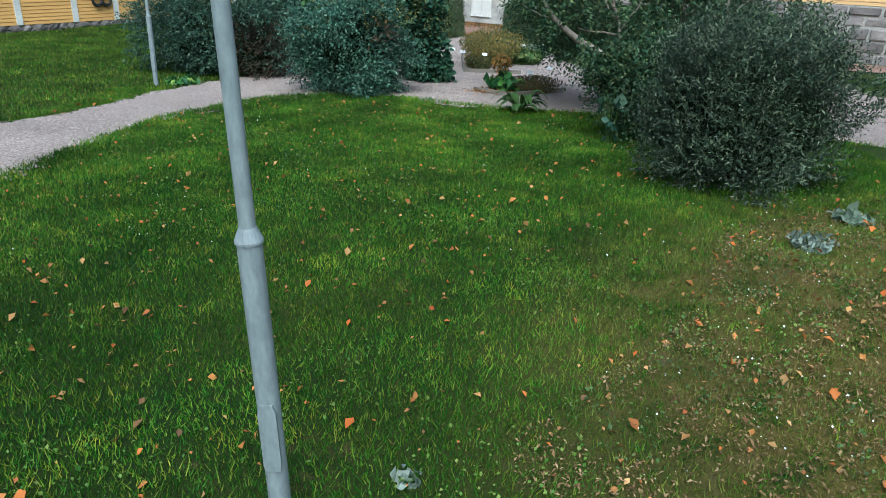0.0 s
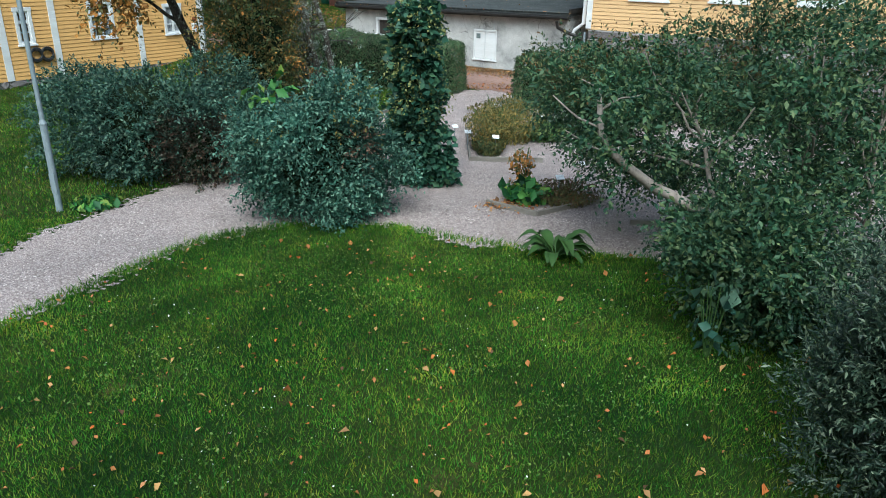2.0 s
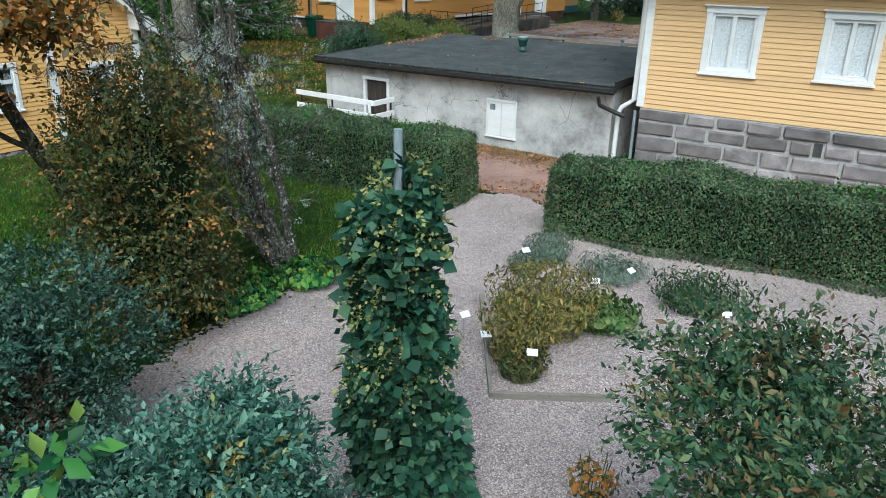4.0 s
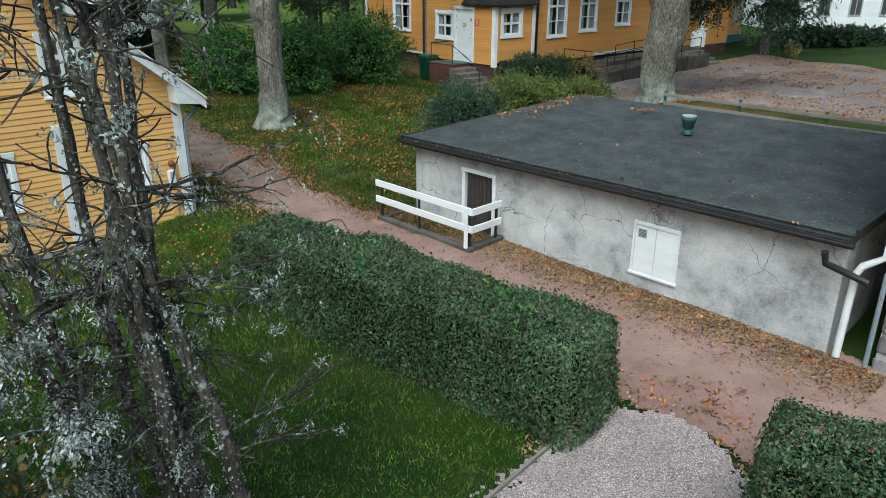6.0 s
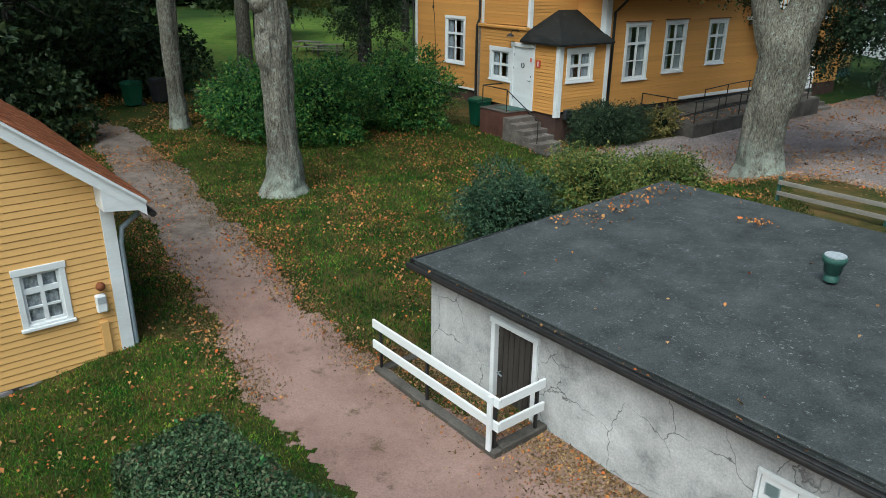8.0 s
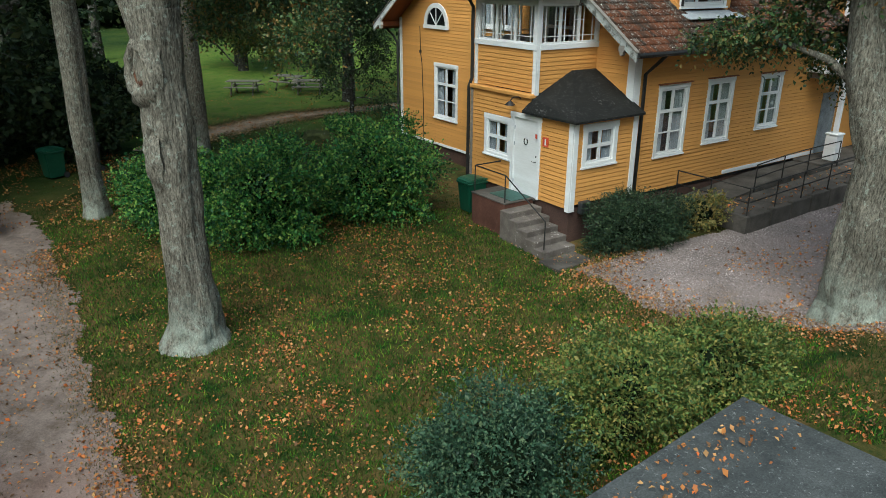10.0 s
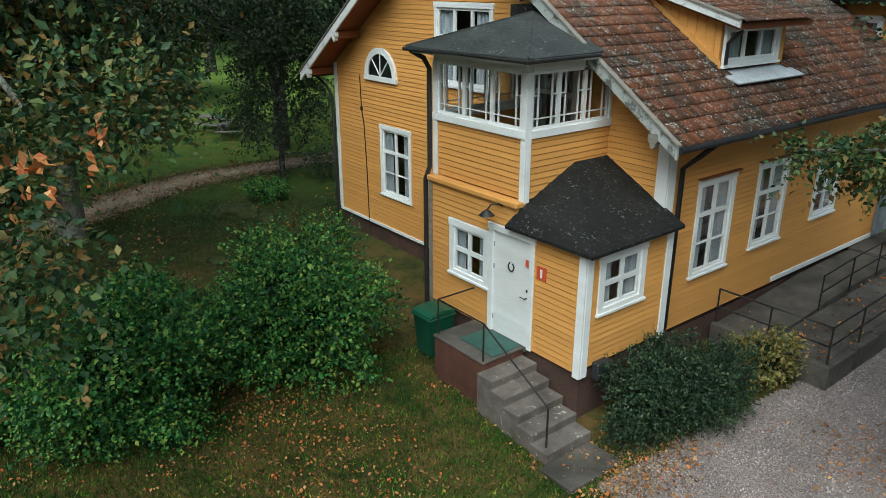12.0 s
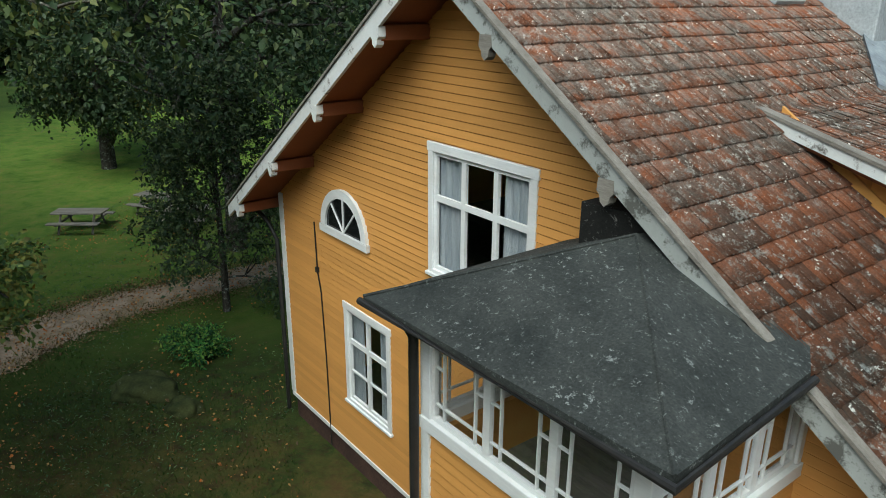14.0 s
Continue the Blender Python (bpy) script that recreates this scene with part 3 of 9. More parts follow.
def box(bm, x0, x1, y0, y1, z0, z1, bev=0.0):
    r = bmesh.ops.create_cube(bm, size=1)
    vs = r["verts"]
    for v in vs:
        v.co = Vector(((x0 + x1) / 2 + v.co.x * (x1 - x0), (y0 + y1) / 2 + v.co.y * (y1 - y0), (z0 + z1) / 2 + v.co.z * (z1 - z0)))
    if bev:
        es = list({e for v in vs for e in v.link_edges})
        bmesh.ops.bevel(bm, geom=es, offset=bev, segments=1, affect="EDGES")
    return vs


def boxes(*rows, bev=0.0):
    bm = bmesh.new()
    for r in rows:
        box(bm, *r, bev=bev)
    return bm


def prism(bm, poly, y0, y1):
    """A solid over a polygon of (x, z), from y0 to y1."""
    a = [bm.verts.new((x, y0, z)) for x, z in poly]
    b = [bm.verts.new((x, y1, z)) for x, z in poly]
    bm.faces.new(a)
    bm.faces.new(b[::-1])
    for i in range(len(poly)):
        j = (i + 1) % len(poly)
        bm.faces.new((a[i], b[i], b[j], a[j]))
    bmesh.ops.recalc_face_normals(bm, faces=bm.faces)


def tube(bm, pts, radii, sides=8, rough=0.0, seed=0, furrow=0.0):
    """A tube along points, with a radius at each."""
    pts = [Vector(p) for p in pts]
    rings = []
    ref = Vector((1, 0.13, 0.07))
    for i, p in enumerate(pts):
        d = (pts[min(i + 1, len(pts) - 1)] - pts[max(i - 1, 0)]).normalized()
        a = d.cross(ref)
        if a.length < 0.2:
            a = d.cross(Vector((0, 1, 0.1)))
        a.normalize()
        b = d.cross(a)
        ring = []
        for k in range(sides):
            w = 2 * math.pi * k / sides
            r = radii[i] * (1 + rough * (noise.noise(Vector((math.cos(w) * 1.7, math.sin(w) * 1.7, i * (0.45 if sides < 30 else 0.09) + seed))) * 1.6) + furrow * noise.noise(Vector((math.cos(w) * 7, math.sin(w) * 7, i * 0.07 + seed))) + furrow * 0.6 * noise.noise(Vector((math.cos(w) * 16, math.sin(w) * 16, i * 0.16 + seed))))
            ring.append(bm.verts.new(p + (a * math.cos(w) + b * math.sin(w)) * r))
        rings.append(ring)
    for q, r in zip(rings, rings[1:]):
        for k in range(sides):
            bm.faces.new((q[k], q[(k + 1) % sides], r[(k + 1) % sides], r[k]))
    for cap in (bm.faces.new(rings[0][::-1]), bm.faces.new(rings[-1])):
        for e in cap.edges:
            e.smooth = False


def rod(pts, radius, sides=8):
    bm = bmesh.new()
    tube(bm, pts, [radius] * len(pts), sides)
    return bm


def leaf_data(centres, normals, size, aspect=0.55, spread=0.35, fold=0.18, r=rng):
    """Folded kite-shaped leaves, one at each centre, as points and faces."""
    n = len(centres)
    nor = normals + r.normal(0, 0.55, (n, 3))
    nor /= np.linalg.norm(nor, axis=1)[:, None] + 1e-9
    tan = np.cross(nor, r.normal(0, 1, (n, 3)))
    tan /= np.linalg.norm(tan, axis=1)[:, None] + 1e-9
    tan[:, 2] -= 0.35
    side = np.cross(nor, tan)
    s = (size * (1 + r.normal(0, spread, n)).clip(0.45, 1.9))[:, None]
    pts = np.empty((n, 4, 3))
    pts[:, 0] = centres - tan * s * 0.5
    pts[:, 1] = centres + side * s * aspect * 0.5 + nor * s * fold
    pts[:, 2] = centres + tan * s * 0.5
    pts[:, 3] = centres - side * s * aspect * 0.5 + nor * s * fold
    return pts


def leaf_mesh(name, pts, material, m=None):
    n = len(pts)
    me = bpy.data.meshes.new(name)
    me.vertices.add(n * 4)
    me.vertices.foreach_set("co", pts.reshape(-1))
    idx = np.arange(n * 4).reshape(n, 4)
    tri = np.concatenate([idx[:, [0, 1, 2]], idx[:, [0, 2, 3]]], axis=1).reshape(-1)
    me.loops.add(n * 6)
    me.loops.foreach_set("vertex_index", tri.astype(np.int32))
    me.polygons.add(n * 2)
    me.polygons.foreach_set("loop_start", np.arange(0, n * 6, 3, dtype=np.int32))
    me.polygons.foreach_set("loop_total", np.full(n * 2, 3, dtype=np.int32))
    me.update(calc_edges=True)
    me.materials.append(material)
    ob = new(name, me)
    if m is not None:
        ob.matrix_basis = m
    return ob


def dirs(n, r=rng):
    d = r.normal(0, 1, (n, 3))
    return d / np.linalg.norm(d, axis=1)[:, None]


def clumps(blobs, n, r=rng, inner=0.25):
    """Leaf places over and in a cloud of ellipsoids, rows of x, y, z, rx, ry, rz."""
    blobs = np.array(blobs, float)
    w = (blobs[:, 3] * blobs[:, 4] + blobs[:, 4] * blobs[:, 5] + blobs[:, 3] * blobs[:, 5])
    pick = r.choice(len(blobs), n, p=w / w.sum())
    d = dirs(n, r)
    rad = np.where(r.random(n) < inner, r.random(n) ** 0.4, 1 + r.normal(0, 0.10, n))
    c = blobs[pick, :3] + d * blobs[pick, 3:] * rad[:, None]
    return c, d


def sprigs(start, d, length, k, size, r, aspect=0.5, droop=0.25):
    """Leafy shoots: k leaves along each shoot, which starts at a place, points a way and droops at its end."""
    n = len(start)
    f = np.linspace(0.08, 1, k)[None, :, None]
    ln = (length * r.uniform(0.5, 1.35, n))[:, None, None]
    sag = np.zeros((n, 1, 3))
    sag[:, 0, 2] = -droop * r.uniform(0.3, 1.6, n)
    pos = start[:, None, :] + (d[:, None, :] * f + sag * f * f) * ln
    axis = d[:, None, :] + 2 * sag * f
    axis = (axis / np.linalg.norm(axis, axis=2)[:, :, None]).reshape(-1, 3)
    pos = pos.reshape(-1, 3)
    q = len(pos)
    side = np.cross(axis, r.normal(0, 1, (q, 3)))
    side /= np.linalg.norm(side, axis=1)[:, None] + 1e-9
    tan = axis * 0.65 + side * 0.75
    up = np.array([0, 0, 0.8]) + r.normal(0, 0.45, (q, 3)) + axis * 0.2
    wide = np.cross(up, tan)
    wide /= np.linalg.norm(wide, axis=1)[:, None] + 1e-9
    nor = np.cross(tan, wide)
    s = (size * (1 + r.normal(0, 0.3, q)).clip(0.45, 1.7))[:, None]
    pts = np.empty((q, 4, 3))
    pts[:, 0] = pos
    pts[:, 1] = pos + tan * s * 0.45 + wide * s * aspect * 0.5 + nor * s * 0.10
    pts[:, 2] = pos + tan * s
    pts[:, 3] = pos + tan * s * 0.45 - wide * s * aspect * 0.5 + nor * s * 0.10
    return pts


def shoots_on(blobs, m, length, k, size, r, aspect=0.5, droop=0.25, up=0.5, floor=None, inset=0.80):
    """Leafy shoots standing out of a cloud of ellipsoids."""
    c, d = clumps(blobs, m, r, 0.0)
    b = np.array(blobs, float)
    mid = (b[:, :3] * b[:, 3:4]).sum(0) / b[:, 3].sum()
    out = c - mid
    out /= np.linalg.norm(out, axis=1)[:, None] + 1e-9
    d = d * 0.8 + out * 0.6 + np.array([0, 0, up]) + r.normal(0, 0.25, d.shape)
    d /= np.linalg.norm(d, axis=1)[:, None]
    pts = sprigs(c - d * length * (1 - inset), d, length, k, size, r, aspect, droop)
    if floor is not None:
        pts = pts[pts[:, :, 2].min(1) > floor]
    return pts


def inside_field(x, y, polys):
    """Whether points lie in any of the polygons."""
    hit = np.zeros(np.shape(x), bool)
    for poly in polys:
        p = np.array(poly, float)
        q = np.roll(p, -1, axis=0)
        odd = np.zeros(np.shape(x), bool)
        for (x0, y0), (x1, y1) in zip(p, q):
            if y0 != y1:
                odd ^= ((y0 > y) != (y1 > y)) & (x < (x1 - x0) * (y - y0) / (y1 - y0) + x0)
        hit |= odd
    return hit


def soft(a):
    a = np.clip(a, 0, 1)
    return a * a * (3 - 2 * a)

# ---- the lie of the land ----
US, VS = Vector((math.cos(radians(-36)), math.sin(radians(-36)))), Vector((-math.sin(radians(-36)), math.cos(radians(-36))))


def land(x, y):
    """The height of the ground: a lawn that falls to the garden, then rises to the house and to the bank behind the store."""
    x, y = np.asarray(x, float), np.asarray(y, float)
    base = np.interp(y, [-40, -16, -9, -6, -4, -1.5, 2, 6, 10, 13, 16, 20, 24, 28, 31, 36, 50, 80, 200],
                     [0.6, 0.46, 0.41, 0.32, 0.24, 0.11, 0.02, -0.01, 0.0, 0.08, 0.14, 0.22, 0.36, 0.56, 0.74, 0.85, 0.95, 1.6, 3.0])
    u = (x + 2.57) * US.x + (y - 17.97) * US.y
    v = (x + 2.57) * VS.x + (y - 17.97) * VS.y
    bank = soft((u + 3.2) / 4.2) * soft((v - 1.0) / 5.0) * soft((60 - v) / 30)
    z = base + np.maximum(np.interp(v, [0, 7, 8.6, 10.5, 14], [1.3, 1.55, 1.6, 1.45, 1.2]) - base, 0) * bank
    z = z - 0.22 * soft((-6.6 - x) / 2.6) * soft((17.5 - y) / 2.5) * soft((y - 2) / 8)
    return z + 0.025 * np.sin(x * 0.9 + 1.3) * np.sin(y * 0.8) + 0.012 * np.sin(x * 2.7) * np.cos(y * 2.3)


def wobble(x, y):
    return (0.07 * np.sin(2.1 * x + 0.7 * y) + 0.06 * np.sin(3.7 * y - 1.1 * x) + 0.035 * np.sin(8.3 * x + 5.1 * y) + 0.03 * np.sin(11.9 * y - 7.7 * x) + 0.02 * np.sin(23 * x + 17 * y) + 0.02 * np.sin(31 * y - 21 * x))


def spaced():
    near = np.arange(-34, 34.01, 0.4)
    far = 34 + np.cumsum(0.8 * 1.28 ** np.arange(22))
    return np.concatenate([-far[::-1], near, far])


def sheet(name, xs, ys, keep, lift, material):
    gx, gy = np.meshgrid(xs, ys)
    gz = land(gx, gy) + lift
    nx, ny = len(xs), len(ys)
    idx = np.arange(nx * ny).reshape(ny, nx)
    quads = np.stack([idx[:-1, :-1], idx[:-1, 1:], idx[1:, 1:], idx[1:, :-1]], -1).reshape(-1, 4)
    if keep is not None:
        cx, cy = (gx[:-1, :-1] + gx[1:, 1:]) / 2, (gy[:-1, :-1] + gy[1:, 1:]) / 2
        w = wobble(cx, cy)
        rag = np.random.default_rng(len(xs)).normal(0, 0.075 if xs[1] - xs[0] < 0.08 else 0.0, cx.shape)
        ok = inside_field(cx + w + rag, cy + w * 0.8 - rag * 0.6, keep).reshape(-1)
        quads = quads[ok]
    pts = np.stack([gx, gy, gz], -1).reshape(-1, 3)
    used = np.unique(quads)
    back = np.full(len(pts), -1)
    back[used] = np.arange(len(used))
    return solid(name, (pts[used].tolist(), back[quads].tolist()), material, smooth=True)


def band(line, half):
    """A polygon along a line, with a half width at each point."""
    p = np.array(line, float)
    d = np.gradient(p, axis=0)
    d /= np.linalg.norm(d, axis=1)[:, None]
    n = np.stack([-d[:, 1], d[:, 0]], -1) * np.array(half)[:, None]
    return np.concatenate([p + n, (p - n)[::-1]]).tolist()


LAWN_EDGE = [(-7.6, -11.5), (-5.4, -9.0), (-4.0, -6.86), (-3.75, -5.0), (-3.5, -3.4), (-2.95, -2.2), (-2.3, -1.0), (-1.4, -0.5), (0.0, -0.53), (1.5, -1.3), (3.3, -1.85), (5.2, -3.0), (8.0, -4.6)]
GARDEN = [LAWN_EDGE + [(11.0, -4.0), (9.5, 7.2), (3.0, 8.9), (3.0, 9.9), (2.3, 10.75), (1.45, 10.85), (0.78, 9.95), (-1.3, 6.45), (-2.6, 4.4), (-3.4, 2.4), (-3.95, 0.9), (-4.45, -0.6), (-5.0, -2.9), (-5.5, -4.1), (-7.2, -6.9), (-10, -10)]]
LANE = [band([(-19.6, 30.8), (-18.2, 29.8), (-15.95, 27.75), (-14.0, 26.05), (-11.65, 23.8), (-9.15, 21.6), (-7.1, 19.7), (-5.65, 18.1), (-3.9, 16.6), (-1.8, 15.0), (0.4, 13.3), (2.3, 11.75), (5.0, 10.1), (9.0, 7.9), (16, 4.4)],
             [0.25, 0.5, 0.85, 0.9, 0.92, 0.88, 0.9, 0.92, 1.0, 0.95, 0.95, 0.95, 1.0, 1.0, 1.0]), [(-2.6, 16.7), (-0.6, 15.2), (0.6, 14.2), (2.6, 12.4), (5.0, 10.8), (12, 7.2), (12.6, 8.4), (4.6, 12.9), (-0.2, 16.3)],
        band([(-19.4, 37.6), (-19.2, 40.4), (-18.8, 42.0), (-18.2, 44.2), (-17.3, 46.0), (-15.9, 47.7), (-13.5, 50.2), (-9.5, 53.9), (-3, 57)], [0.7, 1.1, 1.1, 1.05, 0.95, 0.85, 0.85, 0.9, 1.0])]
COURT = [[(-1.9, 30.5), (0.4, 28.8), (2.2, 28.9), (5.0, 27.6), (8.5, 25.0), (15, 21), (22, 27), (17.5, 34), (14.6, 38.4), (12.3, 44.6), (11.0, 46.6), (9.5, 44.5), (7.0, 41.5), (4.6, 38.4), (2.2, 34.8), (1.4, 33.9), (-0.6, 31.9)]]
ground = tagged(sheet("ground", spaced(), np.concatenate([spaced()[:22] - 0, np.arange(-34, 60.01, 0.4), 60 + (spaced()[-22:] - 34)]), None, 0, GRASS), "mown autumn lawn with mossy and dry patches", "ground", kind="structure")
tagged(sheet("gravel_path", np.arange(-10.5, 11.2, 0.05), np.arange(-11.6, 11.3, 0.05), GARDEN, 0.012, GRAVEL), "pale pinkish gravel garden path", "path", kind="structure")
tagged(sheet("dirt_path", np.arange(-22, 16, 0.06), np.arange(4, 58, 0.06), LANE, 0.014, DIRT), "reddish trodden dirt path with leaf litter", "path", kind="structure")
tagged(sheet("gravel_yard", np.arange(-3, 44, 0.1), np.arange(17, 53, 0.1), COURT, 0.012, YARD), "grey gravel yard strewn with leaves", "yard", kind="structure")

# ---- walls, windows and roofs ----
I4 = Matrix.Identity(4)
WEDGE = {}


def board_mesh(h, material):
    """A weatherboard one metre long, thicker at its foot."""
    key = (round(h, 3), material.name)
    if key not in WEDGE:
        bm = bmesh.new()
        prof = [(0.0, 0.0), (-0.030, 0.0), (-0.031, 0.009), (-0.019, h - 0.010), (0.0, h - 0.010)]
        a = [bm.verts.new((0, y, z)) for y, z in prof]
        b = [bm.verts.new((1, y, z)) for y, z in prof]
        bm.faces.new(a[::-1])
        bm.faces.new(b)
        for i in range(5):
            j = (i + 1) % 5
            bm.faces.new((a[i], a[j], b[j], b[i]))
        bmesh.ops.recalc_face_normals(bm, faces=bm.faces)
        me = bpy.data.meshes.new("board")
        bm.to_mesh(me)
        bm.free()
        me.materials.append(material)
        WEDGE[key] = me
    return WEDGE[key]


def split(a, b, cuts):
    """The stretches of a..b that the cuts leave free."""
    runs = [(a, b)]
    for c0, c1 in cuts:
        runs = [(p, q) for r0, r1 in runs for p, q in ((r0, min(r1, c0)), (max(r0, c1), r1)) if q - p > 0.02]
    return runs


def siding(parent, m, x0, x1, z0, top, openings, material, h=0.112, breaks=(), thick=0.14, boards=True):
    """A boarded wall in the plane y = 0 of m, its outside towards -y. top: a height, or a function of x. openings: x0, x1, z0, z1."""
    tz = top if callable(top) else (lambda x: top)
    xs = sorted({x0, x1, *breaks, *(o[0] for o in openings), *(o[1] for o in openings)})
    xs = [x for x in xs if x0 <= x <= x1]
    wall = None
    for a, b in zip(xs, xs[1:]):
        mid = (a + b) / 2
        cuts = [(o[2], o[3]) for o in openings if o[0] <= mid <= o[1]]
        low = min(tz(a), tz(b))
        for p, q in split(z0, max(tz(a), tz(b)), cuts):
            bm = bmesh.new()
            if q >= low - 1e-6:
                prism(bm, [(a, p), (b, p), (b, max(tz(b), p)), (a, max(tz(a), p))] if abs(tz(a) - tz(b)) > 1e-6 else [(a, p), (b, p), (b, q), (a, q)], 0.0, thick)
            else:
                prism(bm, [(a, p), (b, p), (b, q), (a, q)], 0.0, thick)
            wall = part("wall", bm, material, parent, m=m)
    if not boards:
        return wall
    me = board_mesh(h, material)
    zmax = max(tz(x) for x in xs)
    n = int(math.ceil((zmax - z0) / h))
    for i in range(n):
        z = z0 + i * h
        free = [x for x in np.linspace(x0, x1, 240) if tz(x) > z + 0.02]
        if not free:
            continue
        a, b = free[0], free[-1]
        cuts = [(o[0], o[1]) for o in openings if o[2] < z + h * 0.6 and o[3] > z + h * 0.4]
        for p, q in split(a, b, cuts):
            share("board", me, parent, m @ Matrix.Translation((p, 0, z)) @ Matrix.Diagonal((q - p, 1, 1, 1)))
    return wall


def casing_window(parent, m, x0, x1, z0, z1, cols=2, rows=(0.33, 0.66), casing=0.11, behind="curtain", deep=0.10, frame_mat=None, label="white-painted casement window", sash=0.055):
    """A window: casing on the wall, sash with glazing bars, panes, sill and what hangs behind. Outside is -y."""
    frame_mat = frame_mat or WHITE
    bm = boxes((x0, x0 + casing, -0.05, 0.02, z0 + 0.04, z1), (x1 - casing, x1, -0.05, 0.02, z0 + 0.04, z1), (x0 - 0.02, x1 + 0.02, -0.056, 0.02, z1 - casing, z1 + 0.02),
               (x0 + casing, x1 - casing, -0.05, 0.02, z0 + 0.05, z0 + casing), bev=0.006)
    win = part("window", bm, frame_mat, parent, label, m)
    part("sill", boxes((x0 - 0.03, x1 + 0.03, -0.085, 0.0, z0, z0 + 0.05), bev=0.006), frame_mat, win)
    a, b, c, d = x0 + casing, x1 - casing, z0 + casing, z1 - casing
    y0, y1 = -0.015, 0.03
    rows_z = [c, *(c + (d - c) * r for r in rows), d]
    xs = [a + (b - a) * k / cols for k in range(cols + 1)]
    rr = [(a, a + sash, y0, y1, c, d), (b - sash, b, y0, y1, c, d), (a + sash, b - sash, y0, y1, c, c + sash), (a + sash, b - sash, y0, y1, d - sash, d)]
    rr += [(x - sash * 0.75, x + sash * 0.75, y0 - 0.004, y1, c + sash, d - sash) for x in xs[1:-1]]
    part("sash", boxes(*rr), frame_mat, win)
    for i, z in enumerate(rows_z[1:-1]):
        w = 0.045 if i == len(rows) - 1 else 0.016
        part("glazing_bar", boxes((a + sash, b - sash, y0 - 0.002, y1 - 0.01, z - w, z + w)), frame_mat, win)
    for xa, xb in zip(xs, xs[1:]):
        for za, zb in zip(rows_z, rows_z[1:]):
            p = part("pane", boxes((xa + 0.02, xb - 0.02, 0.008, 0.012, za + 0.01, zb - 0.01)), GLASS, win)
            p.visible_shadow = False
    if behind == "curtain":
        for s in (0, 1):
            w = (b - a) * 0.34
            xa = a - 0.05 if s == 0 else b + 0.05 - w
            k = 24
            pts = [(xa + w * i / k, 0.085 + 0.03 * math.sin(i * 1.3 + s), z) for z in (c - 0.05, d + 0.05) for i in range(k + 1)]
            part("curtain", (pts, [(i, i + 1, i + k + 2, i + k + 1) for i in range(k)]), CURTAIN, win, "thin pale curtain", smooth=True)
    elif behind == "lace":
        k = 30
        pts = [(a - 0.03 + (b - a + 0.06) * i / k, 0.06 + 0.012 * math.sin(i * 1.7), z) for z in (c - 0.05, d + 0.05) for i in range(k + 1)]
        part("curtain", (pts, [(i, i + 1, i + k + 2, i + k + 1) for i in range(k)]), LACE, win, "patterned lace curtain", smooth=True)
    elif behind == "blind":
        part("blind", boxes((a - 0.03, b + 0.03, 0.055, 0.065, c - 0.03, d + 0.03)), BLIND, win, "drawn white blind")
    return win


def pan_tile(w, l, material):
    """A clay pantile, w wide, l long down the slope (towards -y), with a rolled side."""
    k = 10
    pts, faces = [], []
    for y, lift in ((0.0, 0.0), (-l, 0.026)):
        for i in range(k + 1):
            f = i / k
            pts.append((f * w * 1.08, y, 0.012 + 0.012 * math.cos(f * 4 * math.pi * 0.97 + 0.2) + lift))
    n = k + 1
    for i in range(n):
        x, y, z = pts[n + i]
        pts.append((x, y + 0.004, z - 0.022))
    for i in range(k):
        faces.append((i, n + i, n + i + 1, i + 1))
        faces.append((n + i, 2 * n + i, 2 * n + i + 1, n + i + 1))
    me = bpy.data.meshes.new("roof_tile")
    me.from_pydata(pts, [], faces)
    me.materials.append(material)
    me.shade_smooth()
    return me


def tiled(parent, m, width, length, material, nearest=0, w=0.128, l=0.285, skip=None, seed=1):
    """Tiles over a slope: x along the eave, y up the slope from 0 at the eave. The first columns are objects, the rest one mesh."""
    me = pan_tile(w, l * 1.12, material)
    pv = np.array([v.co for v in me.vertices])
    pf = [tuple(p.vertices) for p in me.polygons]
    r = np.random.default_rng(seed)
    pts, faces, count = [], [], 0
    for j in range(int(width / w)):
        for i in range(int(length / l)):
            x, y = j * w, (i + 1) * l
            if skip and skip(x + w / 2, y - l / 2):
                continue
            tm = Matrix.Translation((x + r.normal(0, 0.004), y + r.normal(0, 0.005), 0.03 + r.normal(0, 0.0015))) @ Euler((r.normal(0, 0.004), r.normal(0, 0.006), r.normal(0, 0.006))).to_matrix().to_4x4()
            if count < nearest:
                share("roof_tile", me, parent, m @ tm)
                count += 1
            else:
                a = np.array(tm)
                o = len(pts) * len(pv)
                pts.append(pv @ a[:3, :3].T + a[:3, 3])
                faces += [tuple(q + o for q in f) for f in pf]
    if pts:
        ob = part("roof_tiles", (np.concatenate(pts).tolist(), faces), material, parent, m=m, smooth=True)
        tagged(ob, kind="stuff")


def rail_set(parent, pts, heights, posts, radius=0.02, material=None, name="rail"):
    """Iron rails through points, at the given heights above them, and posts at the points named."""
    material = material or BLACK_IRON
    for h in heights:
        part(name, rod([Vector(p) + Vector((0, 0, h)) for p in pts], radius), material, parent, smooth=True)
    for i in posts:
        p = Vector(pts[i])
        part("post", rod([p - Vector((0, 0, 0.03)), p + Vector((0, 0, max(heights)))], radius), material, parent, smooth=True)


def at(x, y, z=0, yaw=0):
    return pose(x, y, z, 0, 0, yaw)


